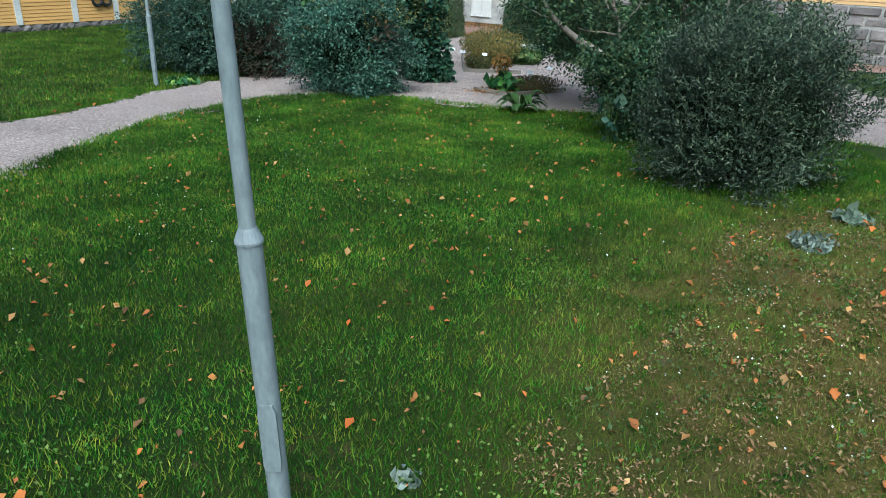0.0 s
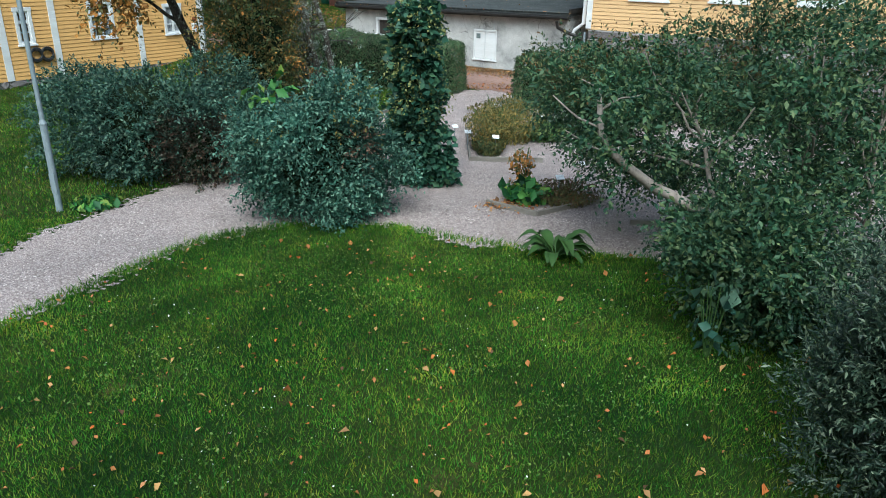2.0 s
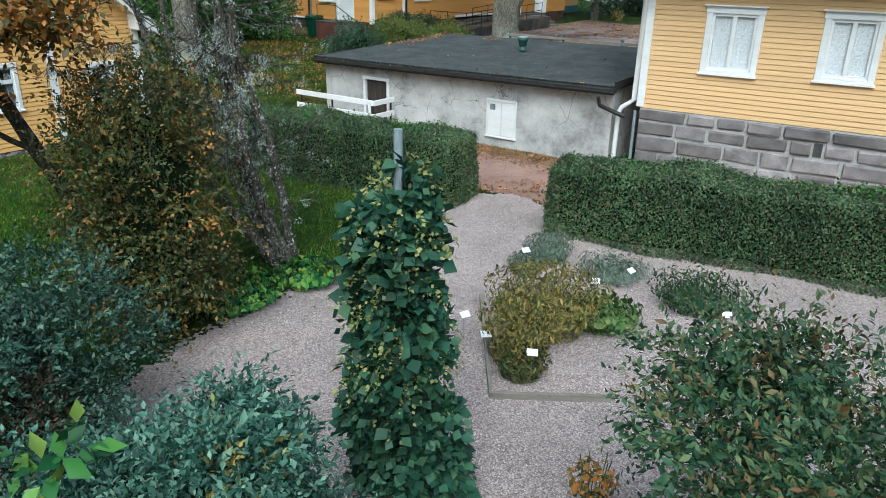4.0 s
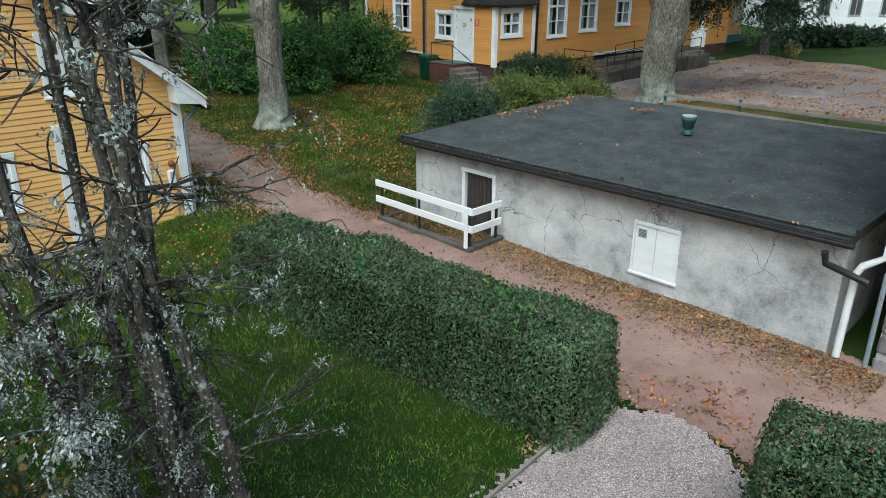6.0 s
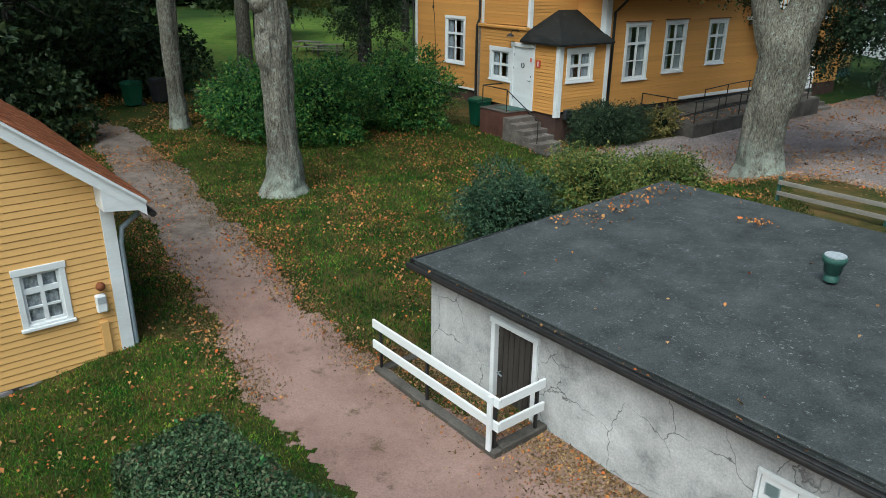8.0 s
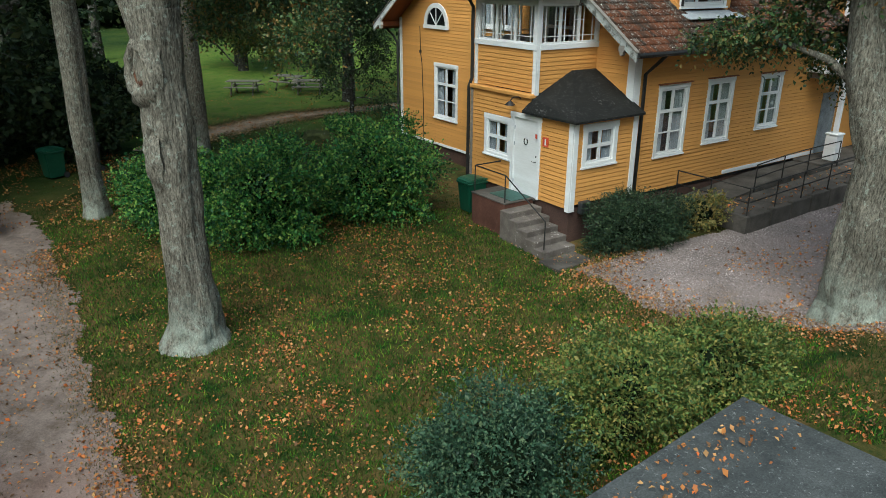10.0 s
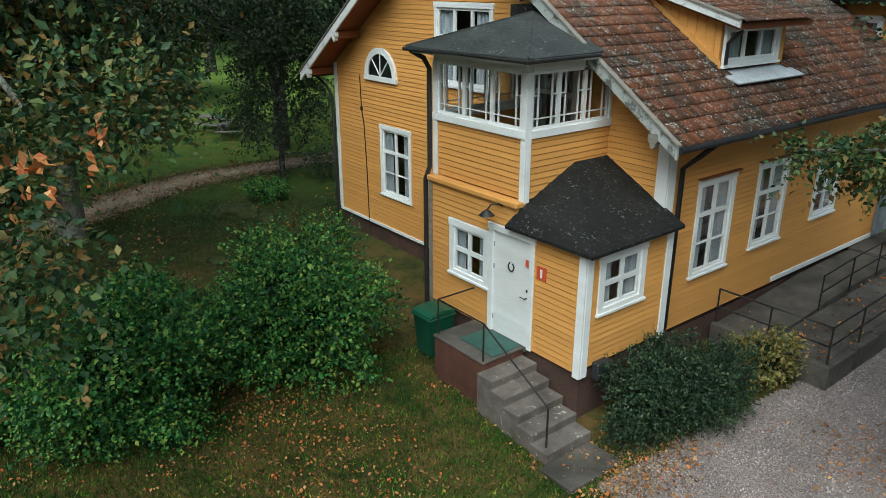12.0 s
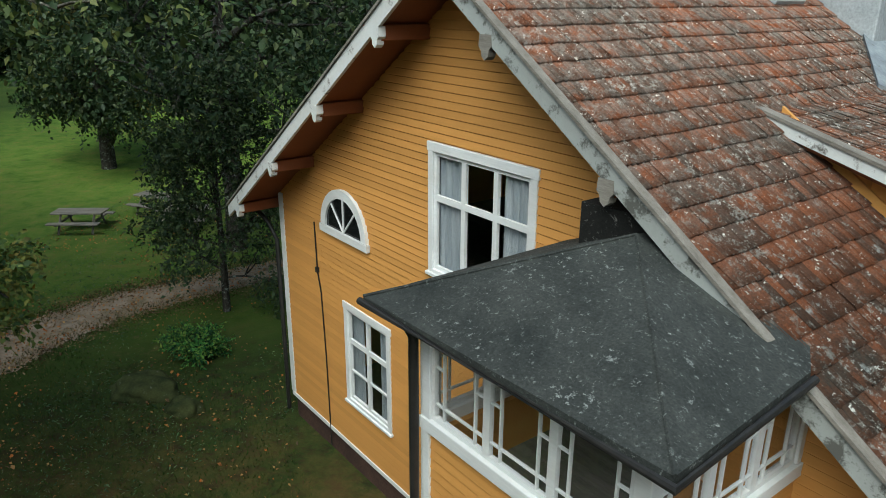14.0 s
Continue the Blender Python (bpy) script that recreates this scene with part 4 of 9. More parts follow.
# ---- the large orange house ----
house = thing("house", at(-10.16, 41.69, 0, -39.5), "two-storey ochre-orange weatherboarded house with old clay tile roof", "house")
RIDGE, EAVE, PITCH = 5.92, 11.82, 0.685
LEN = 10.2


def roof_z(x):
    return 10.05 - PITCH * abs(x - RIDGE)


LONG = Matrix.Translation((EAVE, 0, 0)) @ Matrix.Rotation(radians(90), 4, "Z")
WESTM = Matrix.Translation((0, LEN, 0)) @ Matrix.Rotation(radians(-90), 4, "Z")
gable_open = [(2.37, 3.86, 2.38, 4.40), (4.92, 7.05, 5.75, 7.68), (8.2, 9.6, 5.0, 6.7)]
siding(house, I4, 0, EAVE, 1.45, lambda x: roof_z(x) - 0.10, gable_open, ORANGE, breaks=(RIDGE,))
long_open = [(1.02, 2.32, 2.54, 4.58), (3.16, 4.42, 2.68, 4.60), (5.75, 6.95, 2.84, 4.58)]
siding(house, LONG, 0, LEN, 1.6, 5.8, long_open, ORANGE)
siding(house, WESTM, 0, LEN, 1.45, 5.85, [], ORANGE, boards=False)
part("wall", boxes((0, EAVE, LEN - 0.14, LEN, 1.45, 5.9)), ORANGE, house)
part("plinth", boxes((0.03, EAVE - 0.03, 0.03, LEN, -0.4, 1.45), bev=0.01), PLINTH, house, "dark brown painted plinth")
# inner slabs and partition added, coloured dark in place of unlit rooms
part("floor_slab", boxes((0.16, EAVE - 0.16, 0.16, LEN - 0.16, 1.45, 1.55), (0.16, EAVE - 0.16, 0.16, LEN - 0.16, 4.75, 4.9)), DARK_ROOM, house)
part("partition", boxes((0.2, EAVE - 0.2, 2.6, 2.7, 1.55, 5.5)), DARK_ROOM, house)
part("drip_board", boxes((0, 7.75, -0.05, 0, 1.38, 1.47), bev=0.005), WHITE, house)
part("drip_board", boxes((EAVE, EAVE + 0.05, 4.4, LEN, 1.62, 1.74), bev=0.005), WHITE, house)
part("corner_board", boxes((-0.045, 0.13, -0.045, -0.0, 1.47, 5.9), (-0.045, 0.0, 0.0, 0.13, 1.47, 5.9), bev=0.006), WHITE, house)
part("corner_board", boxes((EAVE - 0.20, EAVE + 0.045, -0.05, -0.0, 3.7, 5.75), (EAVE, EAVE + 0.05, 0.0, 0.22, 1.7, 5.75), bev=0.006), WHITE, house)
casing_window(house, I4, *gable_open[0], rows=(0.33, 0.66))
casing_window(house, I4, *gable_open[1], cols=3, rows=(0.62,), behind="curtain")
casing_window(house, I4, *gable_open[2], cols=2, rows=(0.6,))
for o in long_open:
    casing_window(house, LONG, *o, rows=(0.33, 0.66), label="tall white-painted casement window")
    part("drip_cap", boxes((o[0] - 0.05, o[1] + 0.05, -0.12, 0.0, o[3] + 0.02, o[3] + 0.05)), RUST, house, m=LONG)

# half-round gable window
bm = bmesh.new()
cx, cz, ro, ri = 2.51, 5.72, 0.76, 0.60
for k in range(16):
    a, b = math.pi * k / 16, math.pi * (k + 1) / 16
    vs = [(cx + r * math.cos(t), y, cz + r * math.sin(t)) for y in (-0.085, 0.0) for r, t in ((ro, a), (ro, b), (ri, b), (ri, a))]
    v = [bm.verts.new(p) for p in vs]
    for f in ((0, 1, 2, 3), (7, 6, 5, 4), (0, 4, 5, 1), (1, 5, 6, 2), (2, 6, 7, 3), (3, 7, 4, 0)):
        bm.faces.new([v[i] for i in f])
box(bm, cx - ro - 0.03, cx + ro + 0.03, -0.095, 0, cz - 0.13, cz)
lun = part("window", bm, WHITE, house, "white half-round attic window with fan bars")
# no opening behind: the attic's darkness is put into the pane colour
bm = bmesh.new()
fan = [bm.verts.new((cx + ri * math.cos(math.pi * k / 16), -0.048, cz + ri * math.sin(math.pi * k / 16))) for k in range(17)]
bm.faces.new(fan)
part("pane", bm, DARK_GLASS, lun, "dark glass")
for t in (48, 90, 132):
    part("glazing_bar", rod([(cx, -0.058, cz), (cx + ri * math.cos(radians(t)), -0.058, cz + ri * math.sin(radians(t)))], 0.018, 6), WHITE, lun)

# main roof: two slopes, boarded beneath, with bargeboards
OVX, OVY = 0.66, 0.78
for s in (-1, 1):
    xe = RIDGE + s * (RIDGE + OVX)
    ze = roof_z(RIDGE + s * (RIDGE + OVX))
    bm = bmesh.new()
    prism(bm, [(RIDGE, 10.05), (xe, ze), (xe, ze - 0.10), (RIDGE, 9.95)], -OVY, LEN + 0.3)
    part("roof", bm, RUST, house, "brown-red boarded roof with wide eaves")
    bm = bmesh.new()
    prism(bm, [(RIDGE, 10.11), (xe + s * 0.03, ze + 0.05), (xe + s * 0.03, ze - 0.17), (RIDGE, 9.87)], -OVY - 0.05, -OVY)
    part("bargeboard", bm, FLAKED if s < 0 else GREYED, house, "flaking white bargeboard" if s < 0 else "bargeboard weathered to mossy grey")
    bm = bmesh.new()
    prism(bm, [(RIDGE, 10.15), (xe + s * 0.05, ze + 0.09), (xe + s * 0.05, ze + 0.05), (RIDGE, 10.11)], -OVY - 0.08, -OVY + 0.03)
    part("verge_cap", bm, OLD_WOOD, house)
    for f in (0.16, 0.42, 0.68, 0.93):
        x = RIDGE + (xe - RIDGE) * f
        z = 10.05 - PITCH * abs(x - RIDGE)
        part("purlin", boxes((x - 0.07, x + 0.07, -OVY, 0.0, z - 0.30, z - 0.10), bev=0.015), RUST, house)
        bm = bmesh.new()
        prism(bm, [(x - 0.09, z - 0.12), (x + 0.09, z - 0.12), (x + 0.10, z - 0.24), (x + 0.06, z - 0.28), (x + 0.05, z - 0.34), (x, z - 0.38), (x - 0.05, z - 0.34), (x - 0.06, z - 0.28), (x - 0.10, z - 0.24)], -OVY - 0.058, -OVY + 0.05)
        part("purlin_end", bm, FLAKED if s < 0 else OLD_WOOD, house)
slope = math.hypot(1, PITCH)
tl = (EAVE + OVX - RIDGE) * slope
TILT = Matrix.Translation((EAVE + OVX + 0.02, -OVY, roof_z(EAVE + OVX) + 0.0)) @ Matrix.Rotation(radians(90), 4, "Z") @ Matrix.Rotation(math.atan(PITCH), 4, "X")
D0, D1 = 2.3, 4.6


def in_dormer(x, y):
    v = x - OVY
    u = EAVE + OVX - y / slope
    return D0 + 0.1 < v < D1 - 0.1 and 8.9 < u < 11.3


tiled(house, TILT, LEN + OVY, tl, TILE, 300, skip=in_dormer, seed=3)
TILT2 = Matrix.Translation((-OVX - 0.02, LEN, roof_z(-OVX))) @ Matrix.Rotation(radians(-90), 4, "Z") @ Matrix.Rotation(math.atan(PITCH), 4, "X")
tiled(house, TILT2, LEN + OVY, tl, TILE, 0, seed=4)
part("ridge_cap", rod([(RIDGE, -OVY, 10.10), (RIDGE, LEN + 0.3, 10.10)], 0.11, 10), TILE, house)
part("gutter", rod([(EAVE + OVX + 0.07, -OVY, roof_z(EAVE + OVX) - 0.03), (EAVE + OVX + 0.07, LEN, roof_z(EAVE + OVX) - 0.05)], 0.065), BLACK_IRON, house, "black half-round gutter")
part("downpipe", rod([(EAVE + OVX + 0.05, 0.35, 5.5), (EAVE + 0.45, 0.33, 5.25), (EAVE + 0.12, 0.30, 4.95), (EAVE + 0.10, 0.30, 0.9)], 0.05), BLACK_IRON, house, "black downpipe", smooth=True)
part("gutter", rod([(-OVX - 0.07, -OVY, roof_z(-OVX) - 0.03), (-OVX - 0.07, LEN, roof_z(-OVX) - 0.05)], 0.065), BLACK_IRON, house)
part("downpipe", rod([(-OVX - 0.05, -0.25, 5.45), (-0.35, -0.15, 5.2), (-0.12, -0.1, 4.9), (-0.12, -0.1, 1.0)], 0.045), BLACK_IRON, house, smooth=True)

# dormer
def cheek(y0, y1):
    bm = bmesh.new()
    prism(bm, [(11.12, 6.2), (11.12, 7.42), (8.4, 8.22), (8.7, 8.0)], y0, y1)
    return bm


dormer = part("dormer", cheek(D0, D0 + 0.1), ORANGE, house, "shed dormer with orange boarded cheeks")
part("cheek", cheek(D1 - 0.1, D1), ORANGE, dormer)
bm = bmesh.new()
prism(bm, [(8.25, 8.36), (11.62, 7.40), (11.62, 7.28), (8.25, 8.24)], D0 - 0.25, D1 + 0.25)
part("roof", bm, RUST, dormer)
bm = bmesh.new()
prism(bm, [(8.2, 8.44), (11.66, 7.45), (11.66, 7.32), (8.2, 8.30)], D0 - 0.30, D0 - 0.25)
part("bargeboard", bm, FLAKED, dormer, "flaking white bargeboard")
bm = bmesh.new()
prism(bm, [(11.2, roof_z(11.2) + 0.06), (11.2, roof_z(11.2) + 0.20), (8.6, roof_z(8.6) + 0.20), (8.6, roof_z(8.6) + 0.06)], D0 - 0.05, D0 - 0.002)
part("skirting", bm, ORANGE, dormer)
bm = bmesh.new()
prism(bm, [(8.2, 8.48), (11.66, 7.49), (11.66, 7.45), (8.2, 8.44)], D0 - 0.32, D0 - 0.16)
part("verge_cap", bm, OLD_WOOD, dormer)
for i in range(9):
    x = 9.2 + i * 0.22
    part("batten", boxes((x, x + 0.04, D0 - 0.03, D0, roof_z(x) - 0.1, 7.98 - 0.285 * (x - 9.2))), ORANGE, dormer)
DT = Matrix.Translation((11.68, D0 - 0.25, 7.40)) @ Matrix.Rotation(radians(90), 4, "Z") @ Matrix.Rotation(math.atan(0.96 / 3.37), 4, "X")
tiled(dormer, DT, D1 - D0 + 0.5, 3.6, TILE, 0, seed=5)
DW = Matrix.Translation((11.2, 0, 0)) @ Matrix.Rotation(radians(90), 4, "Z")
casing_window(house, DW, D0, D1 - 0.25, 6.52, 7.38, cols=3, rows=(), casing=0.13, behind="curtain", label="white dormer casement window")
part("wall", boxes((11.06, 11.2, D1 - 0.25, D1, 6.3, 7.4)), ORANGE, dormer)
part("flashing", boxes((11.2, 11.75, D0 - 0.1, D1 + 0.1, 6.44, 6.47)), ZINC, dormer, "grey zinc flashing apron", m=Matrix.Translation((11.2, 0, 6.5)) @ Matrix.Rotation(radians(20), 4, "Y") @ Matrix.Translation((-11.2, 0, -6.5)))
part("downpipe", rod([(11.6, D0 - 0.05, 7.25), (11.45, D0 - 0.05, 7.15), (11.28, D0 + 0.02, 7.0), (11.28, D0 + 0.02, 6.6)], 0.04), BLACK_IRON, dormer, smooth=True)

# entrance block with the glazed bay above
BX0, BX1, PX1, BY, LY = 7.85, 10.42, 12.08, -2.22, -2.35
low_open = [(8.50, 9.70, 2.50, 3.68), (9.70, 10.93, 1.67, 3.88)]
siding(house, Matrix.Translation((0, LY, 0)), BX0, BX1, 1.70, 4.32, [low_open[0], (9.70, BX1, 1.67, 3.88)], ORANGE)
siding(house, Matrix.Translation((0, LY, 0)), BX1, PX1, 1.70, 3.96, [(BX1, 10.93, 1.67, 3.88)], ORANGE)
PR = Matrix.Translation((PX1, LY, 0)) @ Matrix.Rotation(radians(90), 4, "Z")
pr_open = [(0.32, 1.58, 2.72, 3.86)]
siding(house, PR, 0, -LY, 1.80, 3.96, pr_open, ORANGE)
BL = Matrix.Translation((BX0, 0, 0)) @ Matrix.Rotation(radians(-90), 4, "Z")
siding(house, BL, 0, -LY, 1.70, 4.32, [], ORANGE)
siding(house, BL, 0, -BY, 4.47, 5.56, [], ORANGE)
siding(house, Matrix.Translation((0, BY, 0)), BX0, BX1, 4.47, 5.56, [], ORANGE)
BR = Matrix.Translation((BX1, BY, 0)) @ Matrix.Rotation(radians(90), 4, "Z")
siding(house, BR, 0, -BY, 4.47, 5.56, [], ORANGE)
part("plinth", boxes((BX0 + 0.03, PX1 - 0.03, LY + 0.03, 0.0, -0.2, 1.70), bev=0.01), PLINTH, house)
part("ledge", boxes((BX0 - 0.05, BX1 + 0.05, LY - 0.09, BY + 0.04, 4.33, 4.44), bev=0.02), ORANGE, house, "weathered orange ledge board")
part("floor_slab", boxes((BX0 + 0.1, BX1, LY + 0.1, -0.02, 4.15, 4.31)), DARK_ROOM, house)
part("corner_board", boxes((PX1 - 0.11, PX1 + 0.045, LY - 0.05, LY, 1.62, 3.95), (PX1, PX1 + 0.05, LY, LY + 0.16, 1.62, 3.95), bev=0.006), WHITE, house)
part("corner_board", boxes((PX1, PX1 + 0.05, -0.20, -0.02, 1.72, 3.95), bev=0.006), WHITE, house)
part("corner_board", boxes((BX1 - 0.08, BX1 + 0.05, BY - 0.05, BY, 4.4, 5.6), (BX1, BX1 + 0.05, BY, BY + 0.10, 4.4, 5.6), bev=0.006), WHITE, house)
part("corner_board", boxes((BX0 - 0.05, BX0 + 0.09, BY - 0.05, BY, 4.44, 5.6), (BX0 - 0.05, BX0, BY, BY + 0.12, 4.4, 5.6), bev=0.006), WHITE, house)
part("corner_board", boxes((BX0 - 0.05, BX0 + 0.07, LY - 0.04, LY, 1.62, 4.33), bev=0.006), OLD_WOOD, house, "bare weathered corner board")
casing_window(house, Matrix.Translation((0, LY, 0)), *low_open[0], rows=(0.5,), casing=0.13)
casing_window(house, PR, *pr_open[0], rows=(0.5,), casing=0.14)
D = low_open[1]
door = part("door_frame", boxes((D[0], D[0] + 0.13, LY - 0.05, LY + 0.1, D[2], D[3] - 0.1), (D[1] - 0.12, D[1], LY - 0.05, LY + 0.1, D[2], D[3] - 0.1), (D[0] - 0.02, D[1] + 0.02, LY - 0.06, LY + 0.1, D[3] - 0.1, D[3] + 0.03), bev=0.006), WHITE, house, "white door casing")
part("door", boxes((D[0] + 0.13, D[1] - 0.12, LY - 0.005, LY + 0.05, D[2] + 0.02, D[3] - 0.1)), WHITE, door, "closed white front door")
part("threshold", boxes((D[0] + 0.1, D[1] - 0.1, LY - 0.10, LY + 0.05, D[2] - 0.03, D[2] + 0.02)), CONCRETE, door)
dx = (D[0] + D[1]) / 2
part("door_handle", rod([(D[1] - 0.19, LY - 0.01, 2.68), (D[1] - 0.19, LY - 0.06, 2.68), (D[1] - 0.31, LY - 0.06, 2.68)], 0.011), BLACK_IRON, door)
part("lock", boxes((D[1] - 0.205, D[1] - 0.175, LY - 0.018, LY, 2.80, 2.85)), BLACK_IRON, door)
part("horseshoe", rod([(dx + 0.075 * math.sin(t) * (1.0 if abs(t) < 2 else 0.8), LY - 0.018, 3.18 - 0.09 * math.cos(t)) for t in np.linspace(-2.5, 2.5, 15)], 0.014, 6), BLACK_IRON, door, "black iron horseshoe")
for z in (1.95, 3.0, 3.45):
    part("hinge", rod([(D[0] + 0.14, LY - 0.015, z), (D[0] + 0.14, LY - 0.015, z + 0.1)], 0.012, 6), STEEL, door)
part("notice", boxes((D[1] - 0.20, D[1] - 0.13, LY - 0.058, LY - 0.05, 3.33, 3.45)), RED_SIGN, door, "small red notice")
part("sign", boxes((D[1] + 0.08, D[1] + 0.30, LY - 0.045, LY - 0.03, 3.18, 3.42)), RED_SIGN, house, "red house sign with a white bar")
part("sign_bar", boxes((D[1] + 0.165, D[1] + 0.215, LY - 0.05, LY - 0.045, 3.22, 3.38)), WHITE, house)

# upper glazing of the bay: posts, rails and fine bars
bay = part("bay_frame", boxes((BX0 - 0.05, BX1 + 0.05, BY - 0.07, BY + 0.08, 5.56, 5.70), (BX0 - 0.03, BX1 + 0.03, BY - 0.04, BY + 0.08, 6.70, 6.86),
                              (BX0 - 0.05, BX0 + 0.10, BY - 0.05, BY + 0.1, 5.70, 6.70), (BX1 - 0.10, BX1 + 0.05, BY - 0.05, BY + 0.1, 5.70, 6.70),
                              (BX1 - 0.08, BX1 + 0.07, BY + 0.08, 0.0, 5.56, 5.70), (BX1 - 0.08, BX1 + 0.04, BY + 0.08, 0.0, 6.70, 6.86), (BX1 - 0.08, BX1 + 0.05, -0.10, 0.0, 5.70, 6.70),
                              (BX0 - 0.07, BX0 + 0.08, BY + 0.08, 0.0, 5.56, 5.70), (BX0 - 0.04, BX0 + 0.08, BY + 0.08, 0.0, 6.70, 6.86), (BX0 - 0.05, BX0 + 0.08, -0.10, 0.0, 5.70, 6.70), bev=0.006), WHITE, house, "white frame of a glazed bay")
part("floor_slab", boxes((BX0 + 0.05, BX1 - 0.05, BY + 0.05, -0.02, 4.85, 4.95)), OLD_WOOD, bay)


def glazing(m, x0, x1, leaves):
    w = (x1 - x0) / leaves
    for i in range(leaves):
        a, b = x0 + i * w, x0 + (i + 1) * w
        fr = part("casement", boxes((a, a + 0.045, -0.02, 0.03, 5.70, 6.70), (b - 0.045, b, -0.02, 0.03, 5.70, 6.70), (a + 0.045, b - 0.045, -0.02, 0.03, 5.70, 5.75), (a + 0.045, b - 0.045, -0.02, 0.03, 6.65, 6.70)), WHITE, bay, m=m)
        bars = [(a + 0.16, a + 0.178, -0.012, 0.02, 5.75, 6.65), (b - 0.178, b - 0.16, -0.012, 0.02, 5.75, 6.65), (a + 0.045, b - 0.045, -0.011, 0.019, 5.88, 5.898),
                (a + 0.045, a + 0.16, -0.011, 0.019, 6.28, 6.298), (b - 0.16, b - 0.045, -0.011, 0.019, 6.28, 6.298)]
        for q in bars:
            part("glazing_bar", boxes(q), WHITE, fr)
        p = part("pane", boxes((a + 0.03, b - 0.03, 0.004, 0.008, 5.73, 6.67)), GLASS, fr)
        p.visible_shadow = False


glazing(Matrix.Translation((0, BY, 0)), BX0 + 0.10, BX1 - 0.10, 3)
glazing(BR, 0.10, -BY - 0.10, 3)
glazing(BL @ Matrix.Translation((0, 0, 0)), 0.10, -BY - 0.10, 3)


def hip_roof(poly, top, z0, material, name, label, thick=0.07):
    """A hipped roof over a ground polygon of (x, y), up to the points of top, given as (x, y, z), by faces."""
    bm = bmesh.new()
    lo = [bm.verts.new((x, y, z0 - thick)) for x, y in poly]
    hi = [bm.verts.new((x, y, z0)) for x, y in poly]
    tp = [bm.verts.new(p) for p in top]
    n = len(poly)
    bm.faces.new(lo[::-1])
    for i in range(n):
        bm.faces.new((lo[i], lo[(i + 1) % n], hi[(i + 1) % n], hi[i]))
    return bm, hi, tp


bm, hi, tp = hip_roof([(7.54, -2.72), (10.86, -2.66), (10.72, -0.80), (10.30, 0.0), (7.54, 0.0)], [(9.05, -0.80, 7.60), (9.05, 0.0, 7.60)], 6.98, FELT_LICHEN, "bay_roof", "")
bm.faces.new((hi[0], hi[1], tp[0]))
bm.faces.new((hi[1], hi[2], tp[0]))
bm.faces.new((hi[2], hi[3], tp[1], tp[0]))
bm.faces.new((hi[4], hi[0], tp[0], tp[1]))
bm.faces.new((hi[3], hi[4], tp[1]))
bmesh.ops.recalc_face_normals(bm, faces=bm.faces)
part("bay_roof", bm, FELT_LICHEN, house, "low hipped felt roof spotted with pale lichen")
part("fascia", boxes((7.57, 10.84, -2.66, -2.62, 6.86, 6.92), (10.70, 10.74, -2.62, -0.8, 6.86, 6.92), (7.57, 7.61, -2.62, 0.0, 6.86, 6.92)), WHITE, house)
part("gutter", rod([(7.50, -2.74, 6.93), (10.90, -2.70, 6.93), (10.76, -0.8, 6.93)], 0.035), BLACK_IRON, house)
part("downpipe", rod([(7.60, -2.66, 6.9), (7.72, -2.42, 6.75), (7.79, -2.34, 6.55), (7.79, -2.34, 4.6), (7.75, -2.42, 4.35), (7.75, -2.42, 1.2)], 0.05), BLACK_IRON, house, "black downpipe", smooth=True)
# black body put in for the shadow gap below the main bargeboard
bm = bmesh.new()
prism(bm, [(8.3, 7.2), (10.0, 6.95), (9.95, 7.10), (9.0, 7.74), (8.3, 7.72)], -0.70, -0.02)
part("upstand", bm, FELT_BLACK, house, "black felt infill for the shadow gap behind the bay roof")
for a, b in (((10.86, -2.66, 6.985), (9.05, -0.80, 7.605)), ((7.54, -2.72, 6.985), (9.05, -0.80, 7.605))):
    part("hip_seam", rod([a, b], 0.018, 6), FELT_LICHEN, house)

bm, hi, tp = hip_roof([(10.30, -2.54), (12.36, -2.54), (12.30, 0.02), (10.30, 0.02)], [(10.44, -0.95, 4.98), (10.44, 0.0, 4.98), (10.44, -2.27, 4.35)], 4.02, FELT_BLACK, "porch_roof", "", 0.06)
bm.faces.new((hi[0], hi[1], tp[0], tp[2]))
bm.faces.new((hi[1], hi[2], tp[1], tp[0]))
bm.faces.new((hi[2], hi[3], tp[1]))
bm.faces.new((hi[3], hi[0], tp[2], tp[0], tp[1]))
bmesh.ops.recalc_face_normals(bm, faces=bm.faces)
part("porch_roof", bm, FELT_BLACK, house, "black tarred hipped porch roof with lichen specks")

# lamp over the door, and the wall's cable
part("wall_lamp", rod([(10.05, LY - 0.02, 4.28), (10.05, LY - 0.10, 4.34), (9.95, LY - 0.22, 4.33), (9.88, LY - 0.26, 4.22)], 0.016), BLACK_IRON, house, "black swan-neck lamp", smooth=True)
bm = bmesh.new()
bmesh.ops.create_cone(bm, cap_ends=False, segments=16, radius1=0.15, radius2=0.04, depth=0.10, matrix=Matrix.Translation((9.88, LY - 0.26, 4.17)))
part("lamp_shade", bm, BLACK_IRON, house, smooth=True)
part("cable", rod([(1.42, -0.045, 5.65), (1.45, -0.045, 4.7), (1.55, -0.045, 4.3), (1.62, -0.045, 3.0), (1.66, -0.045, 1.0)], 0.014, 6), BLACK_IRON, house)
part("junction_box", boxes((1.42, 1.50, -0.08, -0.03, 4.68, 4.78)), BLACK_IRON, house)
part("mail_box", boxes((PX1 + 0.04, PX1 + 0.20, LY + 0.28, LY + 0.62, 1.55, 1.88), bev=0.02), DARK_PLASTIC, house, "black wall mailbox")

